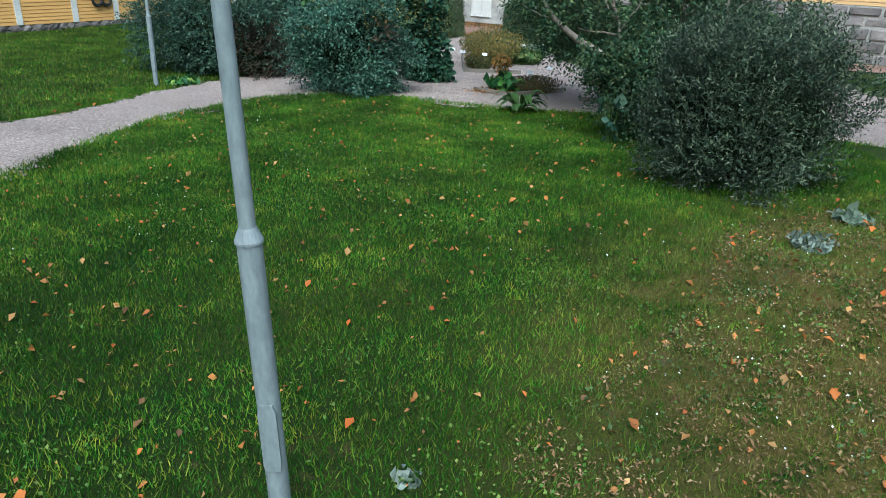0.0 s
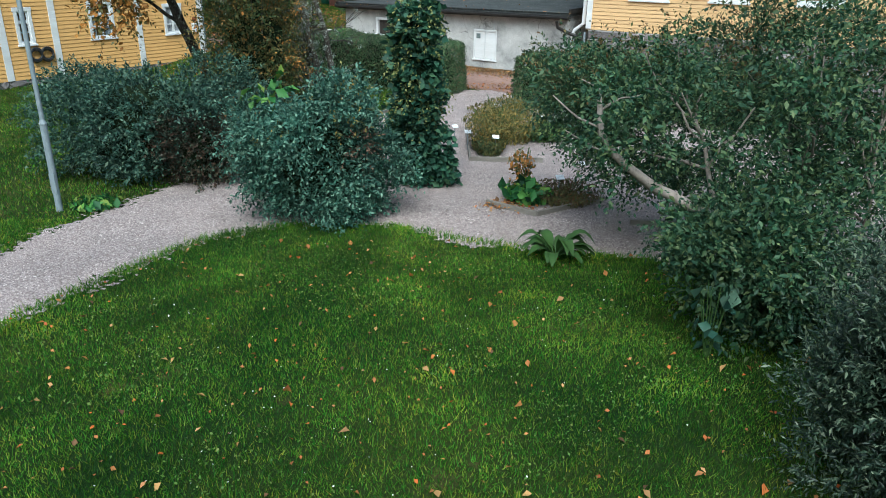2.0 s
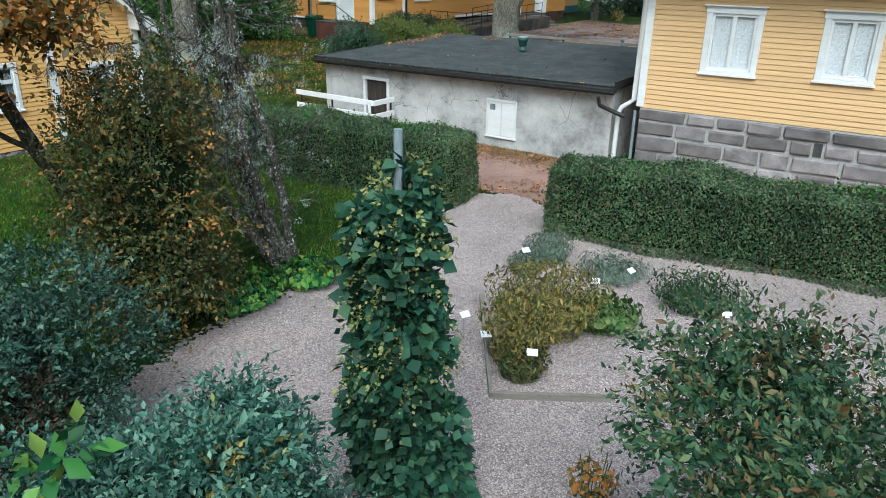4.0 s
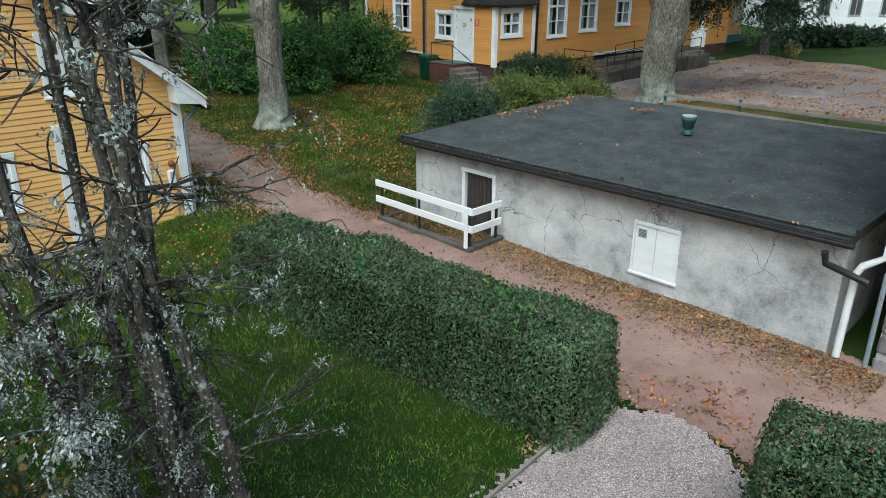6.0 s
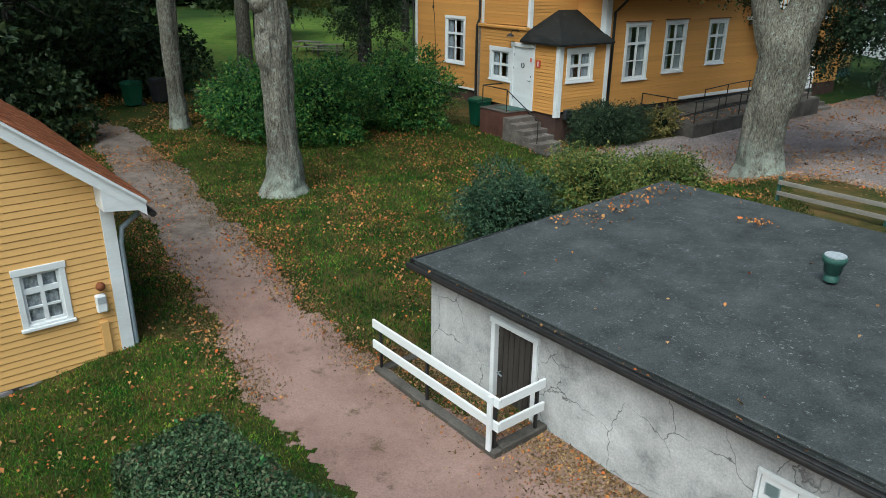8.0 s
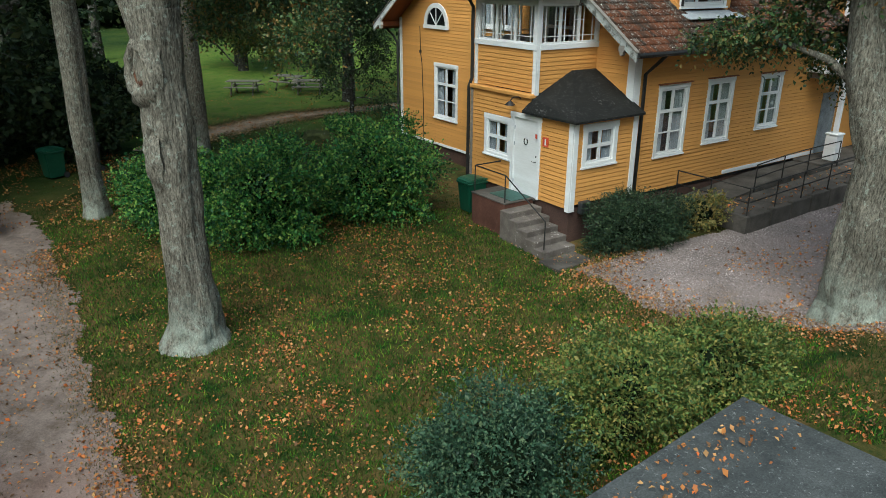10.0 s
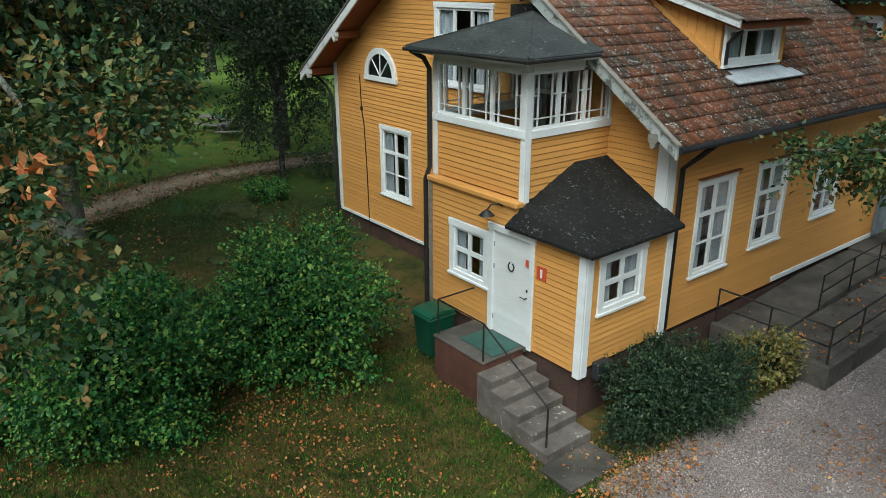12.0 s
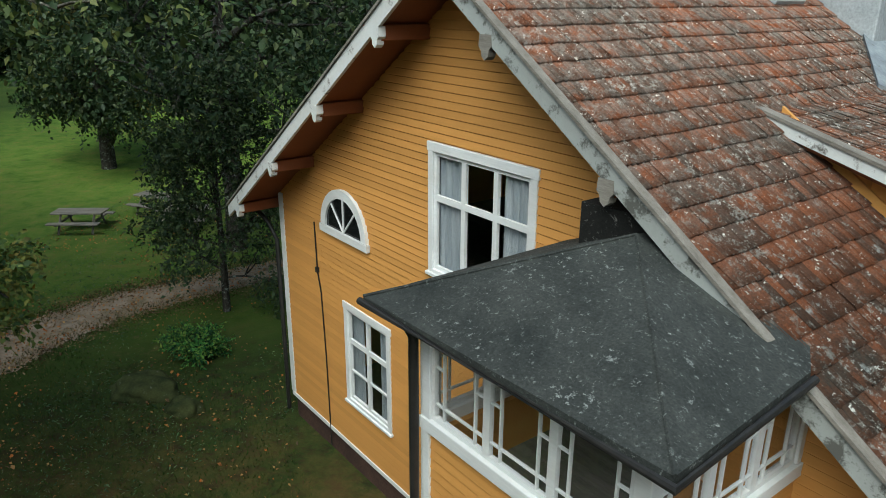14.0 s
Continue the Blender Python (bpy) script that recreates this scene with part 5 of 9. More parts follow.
# landing and steps
stairs = thing("stairs", house.matrix_basis @ Matrix.Translation((9.3, -3.4, 0)), "worn concrete stairs with six steps up to the door", "stairs")
part("landing", boxes((0, 1.45, 0, 1.03, 0.3, 1.66), bev=0.02), RED_PLASTER, stairs, "brown painted landing with flaking paint")
part("landing_top", boxes((-0.02, 1.47, -0.02, 1.03, 1.66, 1.70), bev=0.01), CONCRETE, stairs)
part("door_mat", boxes((0.45, 1.40, 0.28, 0.98, 1.702, 1.715)), GREEN_IRON, stairs, "dull green rubber mat")
RISE, RUN = (1.70 - 0.80) / 6, 0.375
for i in range(5):
    x = 1.45 + i * RUN
    z = 1.70 - (i + 1) * RISE
    part("step", boxes((x, x + RUN + 0.03, -0.14 - 0.03 * i, 0.98 - 0.04 * i, 0.3, z), bev=0.015), STEPSTONE, stairs)
part("slab", boxes((1.45 + 5 * RUN + 0.05, 1.45 + 5 * RUN + 0.75, -0.45, 0.75, 0.5, 0.80), bev=0.02), CONCRETE, stairs, "flat paving slab")
rail_set(stairs, [(0.06, 0.95, 1.7), (0.06, 0.06, 1.7), (1.40, 0.05, 1.7), (3.2, -0.12, 0.95)], [0.75], [1, 2, 3], 0.018)

# wheeled bin


def wheeled_bin(m, material, label):
    b = thing("wheelie_bin", m, label, "bin", "wheeled bins")
    bm = bmesh.new()
    lo = [(-0.24, -0.28, 0.06), (0.24, -0.28, 0.06), (0.24, 0.26, 0.06), (-0.24, 0.26, 0.06)]
    hi = [(-0.29, -0.36, 0.96), (0.29, -0.36, 0.96), (0.29, 0.30, 0.96), (-0.29, 0.30, 0.96)]
    v = [bm.verts.new(p) for p in lo + hi]
    for f in ((3, 2, 1, 0), (4, 5, 6, 7), (0, 1, 5, 4), (1, 2, 6, 5), (2, 3, 7, 6), (3, 0, 4, 7)):
        bm.faces.new([v[i] for i in f])
    bmesh.ops.bevel(bm, geom=bm.edges[:], offset=0.025, segments=2, affect="EDGES")
    part("body", bm, material, b)
    part("rim", boxes((-0.315, 0.315, -0.385, 0.32, 0.90, 0.955), bev=0.015), material, b)
    bm = bmesh.new()
    prism(bm, [(-0.38, 0.96), (0.30, 0.96), (0.30, 1.03), (0.05, 1.07), (-0.25, 1.05), (-0.38, 1.0)], -0.31, 0.31)
    bmesh.ops.bevel(bm, geom=bm.edges[:], offset=0.02, segments=2, affect="EDGES")
    part("lid", bm, material, b, m=Matrix.Rotation(radians(90), 4, "Z"))
    part("handle", rod([(-0.25, 0.36, 0.99), (0.25, 0.36, 0.99)], 0.018), material, b)
    for s in (-1, 1):
        bm = bmesh.new()
        bmesh.ops.create_cone(bm, cap_ends=True, segments=18, radius1=0.10, radius2=0.10, depth=0.05, matrix=Matrix.Translation((s * 0.27, 0.27, 0.10)) @ Matrix.Rotation(radians(90), 4, "Y"))
        part("wheel", bm, DARK_PLASTIC, b)
    return b


def local(frame_ob, x, y):
    p = frame_ob.matrix_basis @ Vector((x, y, 0))
    return p.x, p.y, float(land(p.x, p.y))


bx, by, bz = local(house, 8.62, -2.86)
wheeled_bin(at(bx, by, bz + 0.0, -39.5), GREEN_PLASTIC, "dark green wheeled bin beside the stairs")
wheeled_bin(at(-20.0, 33.6, float(land(-20.0, 33.6)), -20), GREEN_PLASTIC, "dark green wheeled bin under the trees")
wheeled_bin(at(-19.4, 34.6, float(land(-19.4, 34.6)), -15), DARK_PLASTIC, "dark grey wheeled bin under the trees")

# ramp with iron rails along the long wall
ramp = thing("ramp", house.matrix_basis @ Matrix.Translation((EAVE, 2.2, 0)), "concrete access ramp with black iron railings", "ramp")
bm = bmesh.new()
prism(bm, [(0, 0.3), (8.0, 0.3), (8.0, 1.55), (3.5, 1.50), (0, 1.20)], -0.0, 1.15)
part("upper_run", bm, CONCRETE, ramp, m=Matrix.Translation((0.04, 0, 0)) @ Matrix.Rotation(radians(90), 4, "Z") @ Matrix.Translation((0, -1.15, 0)))
bm = bmesh.new()
prism(bm, [(0, 0.3), (8.0, 0.3), (8.0, 1.50), (0, 1.20)], 0, 1.3)
part("lower_run", bm, CONCRETE, ramp, m=Matrix.Translation((1.2, 0, 0)) @ Matrix.Rotation(radians(90), 4, "Z") @ Matrix.Translation((0, -1.3, 0)))
part("kerb", boxes((0.05, 2.56, -0.14, 0.02, 0.4, 1.30), bev=0.02), CONCRETE, ramp)
for i in range(8):
    part("kerb", boxes((2.38, 2.56, i + 0.025, i + 0.995, 0.4, 1.30 + 0.037 * i), bev=0.02), CONCRETE, ramp)
rail_set(ramp, [(0.1, -0.02, 1.28), (1.25, -0.02, 1.28), (2.45, 0.0, 1.28), (2.45, 1.3, 1.33), (2.45, 2.6, 1.38), (2.45, 4.0, 1.43), (2.45, 5.6, 1.48), (2.45, 7.2, 1.55)], [0.78, 0.38], range(8), 0.02)
rail_set(ramp, [(1.2, 2.2, 1.35), (1.2, 3.6, 1.45), (1.2, 5.0, 1.5), (1.2, 6.8, 1.52)], [0.8, 0.4], range(4), 0.02)

# ---- the wing and its veranda, past the end of the long wall ----
wing = thing("house_wing", house.matrix_basis @ Matrix.Translation((0, LEN + 0.3, 0)), "orange wing of the house with a clay tile roof", "house")
siding(wing, I4, 6.0, 11.7, 1.6, 7.75, [(9.75, 10.75, 5.3, 7.25)], ORANGE)
casing_window(wing, Matrix.Translation((0, -0.01, 0)), 9.75, 10.75, 5.3, 7.25, behind="curtain")
part("wall", boxes((11.56, 11.7, 0.14, 6.0, 1.5, 7.75), (2.0, 11.56, 5.86, 6.0, 1.5, 7.75), (2.0, 2.14, 0.0, 5.86, 1.5, 7.75), (2.14, 6.0, 0.0, 0.14, 5.0, 7.75)), ORANGE, wing)
part("plinth", boxes((2.03, 11.67, 0.03, 5.97, -0.3, 1.55)), PLINTH, wing)
part("corner_board", boxes((11.56, 11.75, -0.05, 0.0, 1.6, 7.7), (11.7, 11.75, 0.0, 0.18, 1.6, 7.7), bev=0.006), WHITE, wing)
bm = bmesh.new()
prism(bm, [(-0.6, 7.74), (3.0, 10.15), (6.6, 7.74), (6.6, 7.64), (3.0, 10.03), (-0.6, 7.64)], 1.6, 12.2)
part("roof", bm, RUST, wing, m=Matrix(((0, 1, 0, 0), (1, 0, 0, 0), (0, 0, 1, 0), (0, 0, 0, 1))))
WT = Matrix.Translation((1.6, -0.62, 7.74)) @ Matrix.Rotation(math.atan(2.41 / 3.6), 4, "X")
tiled(wing, WT, 10.6, 4.3, TILE, 0, seed=8)
WT2 = Matrix.Translation((12.2, 6.62, 7.74)) @ Matrix.Rotation(radians(180), 4, "Z") @ Matrix.Rotation(math.atan(2.41 / 3.6), 4, "X")
tiled(wing, WT2, 10.6, 4.3, TILE, 0, seed=9)
part("gutter", rod([(1.6, -0.68, 7.70), (12.2, -0.68, 7.68)], 0.06), BLACK_IRON, wing)
part("downpipe", rod([(9.62, -0.66, 7.65), (9.62, -0.2, 7.4), (9.62, -0.1, 7.2), (9.62, -0.1, 5.9)], 0.05), BLACK_IRON, wing, smooth=True)
# chimney on the ridge, sheathed in zinc
part("chimney", boxes((6.7, 7.75, 6.3, 7.3, 8.3, 11.2), (6.62, 7.83, 6.22, 7.38, 11.2, 11.4), bev=0.02), ZINC, house, "tall chimney sheathed in grey zinc")
bm = bmesh.new()
vf = [(6.75, 7.5), (8.45, 5.05), (8.70, 5.4), (7.05, 8.0)]
lo, hi2 = [bm.verts.new((x, y, roof_z(x) + 0.02)) for x, y in vf], [bm.verts.new((x, y, roof_z(x) + 0.15)) for x, y in vf]
bm.faces.new(hi2)
for i in range(4):
    bm.faces.new((lo[i], lo[(i + 1) % 4], hi2[(i + 1) % 4], hi2[i]))
bmesh.ops.recalc_face_normals(bm, faces=bm.faces)
part("valley_flashing", bm, OLD_ZINC, house, "patched grey zinc flashing")
# roof light of the main roof
part("roof_light", boxes((-0.30, 0.55, 0.0, 0.75, 0.02, 0.10), bev=0.01), ZINC, house, "small grey roof light", m=TILT @ Matrix.Translation((5.9, tl - 1.12, 0.04)))

ver = thing("veranda", house.matrix_basis @ Matrix.Translation((11.85, 8.3, 0)), "white veranda with carved posts, railing and steps", "veranda")
part("floor_slab", boxes((0, 1.0, 0, 4.0, 0.4, 1.6), bev=0.02), CONCRETE, ver)
for x, y in ((0.82, 0.9), (0.82, 3.7)):
    part("pedestal", boxes((x - 0.20, x + 0.20, y - 0.20, y + 0.20, 1.6, 2.45), (x - 0.23, x + 0.23, y - 0.23, y + 0.23, 2.45, 2.52), bev=0.02), WHITE, ver, "white panelled pedestal")
    part("post", boxes((x - 0.07, x + 0.07, y - 0.07, y + 0.07, 2.52, 4.3), bev=0.01), WHITE, ver)
    for s_ in (-1, 1):
        bm = bmesh.new()
        prism(bm, [(0.0, 4.3), (s_ * 0.45, 4.3), (s_ * 0.36, 4.2), (s_ * 0.16, 4.12), (s_ * 0.09, 3.9), (0.0, 3.8)], -0.025, 0.025)
        part("bracket", bm, WHITE, ver, "carved white bracket", m=Matrix.Translation((x, y, 0)) @ Matrix.Rotation(radians(90), 4, "Z"))
part("beam", boxes((0.0, 1.0, 0.05, 0.19, 4.3, 4.5), (0.75, 0.89, 0.19, 4.0, 4.3, 4.5)), OLD_WOOD, ver, "grey carved beam")
part("balcony_floor", boxes((-0.05, 1.15, -0.1, 4.2, 4.5, 4.62)), WHITE, ver)
for i in range(4):
    part("baluster", boxes((0.12 + i * 0.24, 0.22 + i * 0.24, 0.0, 0.05, 4.62, 5.4)), WHITE, ver)
for i in range(14):
    part("baluster", boxes((1.0, 1.05, 0.1 + i * 0.28, 0.2 + i * 0.28, 4.62, 5.4)), WHITE, ver)
part("handrail", boxes((0.0, 1.1, -0.03, 0.08, 5.4, 5.48)), WHITE, ver)
part("handrail", boxes((0.97, 1.08, 0.08, 4.1, 5.4, 5.48)), WHITE, ver)
part("railing_panel", boxes((0.79, 0.85, 2.9, 3.5, 1.65, 2.4)), WHITE, ver)
for i in range(5):
    part("step", boxes((1.0 + i * 0.32, 1.35 + i * 0.32, 1.1, 3.4, 0.5, 1.50 - i * 0.15), bev=0.015), STEPSTONE, ver)
part("door", boxes((0.0, 0.04, 1.2, 2.1, 1.62, 3.7), bev=0.01), OLD_ZINC, ver, "pale blue-grey veranda door")

# ---- the flat-roofed plastered store ----
shed = thing("store_building", at(-2.57, 17.97, 0, -36), "flat-roofed outbuilding with cracked grey plaster walls", "outbuilding")
SW, SD, ST = 8.95, 6.2, 1.78
sopen = [(1.47, 2.40, -0.12, 1.48), (5.60, 6.47, 0.40, 1.33)]
siding(shed, I4, 0, SW, -0.6, lambda x: ST + 0.022 * x, sopen, PLASTER, thick=0.3, boards=False)
SWAP = Matrix(((0, 1, 0, 0), (1, 0, 0, 0), (0, 0, 1, 0), (0, 0, 0, 1)))
for a, b, rise in ((0, 0.3, 0.0), (SW - 0.3, SW, 0.19)):
    bm = bmesh.new()
    prism(bm, [(0.3, -0.6), (SD, -0.6), (SD, 2.0 + rise), (0.3, 1.78 + rise)], a, b)
    part("wall", bm, PLASTER, shed, m=SWAP)
part("wall", boxes((0.3, SW - 0.3, SD - 0.3, SD, -0.6, 2.0)), PLASTER, shed)
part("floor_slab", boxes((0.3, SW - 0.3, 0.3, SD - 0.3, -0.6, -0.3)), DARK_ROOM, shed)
bm = bmesh.new()
prism(bm, [(-0.26, 1.82), (SD + 0.15, 2.07), (SD + 0.15, 2.17), (-0.26, 1.92)], -0.14, SW + 0.14)
SLANT = Matrix(((0, 1, 0, 0), (1, 0, 0, 0), (0, 0.022, 1, 0), (0, 0, 0, 1)))
EAVES = Matrix(((1, 0, 0, 0), (0, 1, 0, 0), (0.022, 0, 1, 0), (0, 0, 0, 1)))
part("roof", bm, FELT, shed, "black roofing felt with worn pale patches", m=SLANT)
part("fascia", boxes((-0.12, SW + 0.12, -0.25, -0.21, 1.73, 1.83), bev=0.006), BLACK_IRON, shed, "black fascia", m=EAVES)
part("soffit", boxes((-0.10, SW + 0.10, -0.21, 0.0, 1.765, 1.785)), DARK_WOOD, shed, m=EAVES)
part("gutter", rod([(-0.18, -0.315, 1.82), (SW + 0.16, -0.315, 1.80)], 0.052), BLACK_IRON, shed, "black gutter", m=EAVES, smooth=True)
for y in (-0.270, -0.355):
    part("gutter_lip", rod([(-0.18, y, 1.868), (SW + 0.16, y, 1.848)], 0.010, 6), BLACK_IRON, shed, m=EAVES)
part("edge_strip", rod([(-0.14, -0.25, 1.93), (SW + 0.14, -0.25, 1.93)], 0.020, 6), FELT, shed, m=EAVES)
part("edge_strip", boxes((-0.17, -0.13, -0.27, SD + 0.15, 1.80, 1.935)), BLACK_IRON, shed, m=Matrix(((1, 0, 0, 0), (0, 1, 0, 0), (0, 0.039, 1, 0.012), (0, 0, 0, 1))))
part("edge_strip", boxes((SW + 0.12, SW + 0.17, -0.27, SD + 0.15, 1.80, 1.935)), BLACK_IRON, shed, m=Matrix(((1, 0, 0, 0), (0, 1, 0, 0), (0, 0.039, 1, 0.212), (0, 0, 0, 1))))
fr = part("door_frame", boxes((1.47, 1.55, -0.04, 0.12, -0.12, 1.41), (2.32, 2.40, -0.04, 0.12, -0.12, 1.41), (1.45, 2.42, -0.05, 0.12, 1.41, 1.49), bev=0.006), WHITE, shed, "white-painted door casing")
for i in range(7):
    w = 0.77 / 7
    part("door_board", boxes((1.55 + i * w + 0.006, 1.55 + (i + 1) * w - 0.006, 0.04, 0.075, -0.10, 1.41), bev=0.006), DARK_WOOD, fr, "dark stained door board")
part("door_backing", boxes((1.55, 2.32, 0.07, 0.10, -0.12, 1.41)), DARK_WOOD, fr)
part("door_handle", rod([(1.63, 0.03, 0.62), (1.63, -0.03, 0.62), (1.72, -0.03, 0.60)], 0.012), STEEL, fr)
hatch = part("hatch_frame", boxes((5.60, 5.64, -0.03, 0.1, 0.40, 1.33), (6.43, 6.47, -0.03, 0.1, 0.40, 1.33), (5.60, 6.47, -0.035, 0.1, 1.29, 1.35), (5.58, 6.49, -0.05, 0.1, 0.37, 0.42), bev=0.005), WHITE, shed, "white double hatch")
for a, b in ((5.645, 6.03), (6.04, 6.425)):
    part("hatch_leaf", boxes((a, b, -0.012, 0.03, 0.43, 1.285), bev=0.005), WHITE, hatch)
part("hatch_backing", boxes((5.64, 6.43, 0.03, 0.06, 0.42, 1.29)), DARK_ROOM, hatch)
part("vent_grille", boxes((5.70, 5.86, -0.022, -0.01, 1.07, 1.22)), ZINC, hatch)
for i in range(6):
    part("vent_slat", boxes((5.715, 5.845, -0.026, -0.02, 1.085 + i * 0.023, 1.095 + i * 0.023)), GREEN_IRON, hatch)
part("wire", rod([(6.38, -0.01, 1.33), (6.38, -0.01, 1.76)], 0.008, 6), ZINC, shed)
# door pit with its kerb and white rails
pit = part("pit_kerb", boxes((-0.20, 2.66, -1.02, -0.86, -0.2, 0.24), (2.48, 2.66, -0.86, 0.0, -0.2, 0.26), (-0.20, -0.05, -0.86, -0.0, -0.2, 0.22), bev=0.02), CONCRETE, shed, "weathered concrete kerb round the door pit")
for i in range(5):
    part("grate_slat", boxes((0.15 + i * 0.45, 0.35 + i * 0.45, -0.86, -0.02, 0.06, 0.12)), DARK_WOOD, pit)
for z in (0.62, 0.98):
    part("rail_board", boxes((-0.25, 2.68, -0.99, -0.95, z - 0.07, z + 0.07), bev=0.006), WHITE, shed, "white rail board")
    part("rail_board", boxes((2.64, 2.68, -0.945, -0.12, z - 0.07, z + 0.07), bev=0.006), WHITE, shed, "white rail board")
for x, y in ((-0.1, -0.93), (1.1, -0.93), (2.56, -0.93), (2.60, -0.2)):
    part("post", boxes((x - 0.02, x + 0.02, y - 0.02, y + 0.02, 0.2, 1.0)), BLACK_IRON, shed)
part("post", boxes((2.50, 2.58, -1.035, -0.992, 0.22, 1.05), bev=0.005), WHITE, shed)
# roof vent
bm = bmesh.new()
vent_prof = [(0.10, 2.12), (0.10, 2.20), (0.07, 2.225), (0.115, 2.25), (0.13, 2.38), (0.155, 2.40), (0.165, 2.48), (0.14, 2.495)]
rings = [[bm.verts.new((4.50 + r * math.cos(2 * math.pi * k / 18), 3.66 + r * math.sin(2 * math.pi * k / 18), z)) for k in range(18)] for r, z in vent_prof]
for q, r in zip(rings, rings[1:]):
    for k in range(18):
        bm.faces.new((q[k], q[(k + 1) % 18], r[(k + 1) % 18], r[k]))
bm.faces.new(rings[-1])
vent = part("roof_vent", bm, GREEN_IRON, shed, "squat green metal roof vent", smooth=True)
part("cap", rod([(4.50, 3.66, 2.485), (4.50, 3.66, 2.51)], 0.145, 18), ZINC, vent)
part("downpipe", rod([(SW - 0.15, -0.50, 1.80), (SW - 0.13, -0.45, 1.62), (SW + 0.15, -0.2, 1.45), (SW + 0.36, -0.15, 1.38)], 0.05), BLACK_IRON, shed, "black gutter pipe", smooth=True)

# ---- the stone-footed yellow house beside the store ----
stone = thing("stone_footed_house", at(5.2, 12.5, 0, -33), "yellow weatherboarded house on a high granite block plinth", "house")
sw_open = [(1.22, 2.34, 2.42, 3.78), (3.42, 4.46, 2.46, 3.78), (5.6, 6.7, 2.46, 3.78)]
siding(stone, I4, 0, 10.5, 1.58, 4.6, sw_open, PALE_STONE, h=0.105)
SWM = Matrix.Translation((0, 8, 0)) @ Matrix.Rotation(radians(-90), 4, "Z")
siding(stone, SWM, 0, 8, 1.58, 4.6, [], PALE_STONE, boards=False)
part("wall", boxes((10.36, 10.5, 0.14, 8, 1.58, 4.6), (0.14, 10.36, 7.86, 8, 1.58, 4.6)), PALE_STONE, stone)
for i, o in enumerate(sw_open):
    casing_window(stone, I4, *o, cols=2, rows=(), behind="blind" if i < 2 else "", casing=0.12, label="white-painted casement window with a drawn blind" if i < 2 else "white-painted dark casement window")
    part("drip_cap", boxes((o[0] - 0.05, o[1] + 0.05, -0.12, 0.0, o[3] + 0.02, o[3] + 0.045)), WHITE, stone)
part("corner_board", boxes((-0.04, 0.13, -0.045, 0.0, 1.60, 4.6), (-0.045, 0.0, 0, 0.12, 1.60, 4.6), bev=0.005), WHITE, stone)
core = part("plinth", boxes((0.06, 10.4, -0.034, 7.9, -0.5, 1.57)), MORTAR, stone, "granite block plinth with pale mortar")
r2 = np.random.default_rng(5)
hole_done = False
for row in range(5):
    z0, z1 = [-0.1, 0.28, 0.62, 0.98, 1.29, 1.57][row:row + 2]
    x = 0.02
    while x < 10.3:
        w = r2.uniform(0.55, 1.1)
        x1 = min(x + w, 10.4)
        if row == 3 and x < 3.72 and x1 > 3.72 and not hole_done:
            x1 = 3.66
            hole_done = True
            skip_to = 3.86
        else:
            skip_to = None
        bm = boxes((x + 0.03, x1 - 0.03, -0.055 - r2.uniform(0, 0.05), 0.05, z0 + 0.028, z1 - 0.028))
        bmesh.ops.bevel(bm, geom=bm.edges[:], offset=0.03, segments=1, affect="EDGES")
        for v in bm.verts:
            v.co += Vector(r2.normal(0, 0.011, 3))
        part("granite_block", bm, GRANITE, core)
        x = skip_to or x1
# the hole is a plate; its inner shade is the plate's colour
part("vent_hole", boxes((3.68, 3.84, 0.0, 0.04, 1.0, 1.28), (3.68, 3.84, -0.045, -0.036, 1.0, 1.28)), DARK_ROOM, core)
bm = bmesh.new()
prism(bm, [(-0.55, 4.55), (4.0, 7.4), (8.55, 4.55), (8.55, 4.45), (4.0, 7.28), (-0.55, 4.45)], -0.35, 10.8)
part("roof", bm, RUST, stone, m=Matrix(((0, 1, 0, 0), (1, 0, 0, 0), (0, 0, 1, 0), (0, 0, 0, 1))))
part("fascia", boxes((-0.3, 10.8, -0.58, -0.54, 4.36, 4.55)), WHITE, stone)
bm = bmesh.new()
prism(bm, [(-0.60, 4.62), (4.0, 7.5), (8.6, 4.62), (8.6, 4.42), (4.0, 7.25), (-0.60, 4.42)], -0.42, -0.35)
part("bargeboard", bm, WHITE, stone, m=Matrix(((0, 1, 0, 0), (1, 0, 0, 0), (0, 0, 1, 0), (0, 0, 0, 1))))
STT = Matrix.Translation((-0.4, -0.60, 4.58)) @ Matrix.Rotation(math.atan(2.85 / 4.55), 4, "X")
tiled(stone, STT, 11.2, 5.3, TILE_RED, 0, seed=12)
STT2 = Matrix.Translation((10.8, 8.60, 4.58)) @ Matrix.Rotation(radians(180), 4, "Z") @ Matrix.Rotation(math.atan(2.85 / 4.55), 4, "X")
tiled(stone, STT2, 11.2, 5.3, TILE_RED, 0, seed=13)
part("ridge_cap", rod([(-0.4, 4.0, 7.50), (10.8, 4.0, 7.50)], 0.10, 10), TILE_RED, stone)
part("gutter", rod([(-0.5, -0.66, 4.48), (10.8, -0.66, 4.44)], 0.06), ZINC, stone, "pale gutter", smooth=True)
part("downpipe", rod([(-0.02, -0.66, 4.45), (-0.05, -0.15, 4.2), (-0.08, -0.12, 1.75), (-0.34, -0.12, 1.55), (-0.40, -0.12, 1.42), (-0.42, -0.12, 0.10)], 0.055, 10), WHITE, stone, "white downpipe", smooth=True)
part("conduit", rod([(-0.04, -0.06, 1.5), (-0.04, -0.06, 0.05)], 0.035, 8), STEEL, stone)

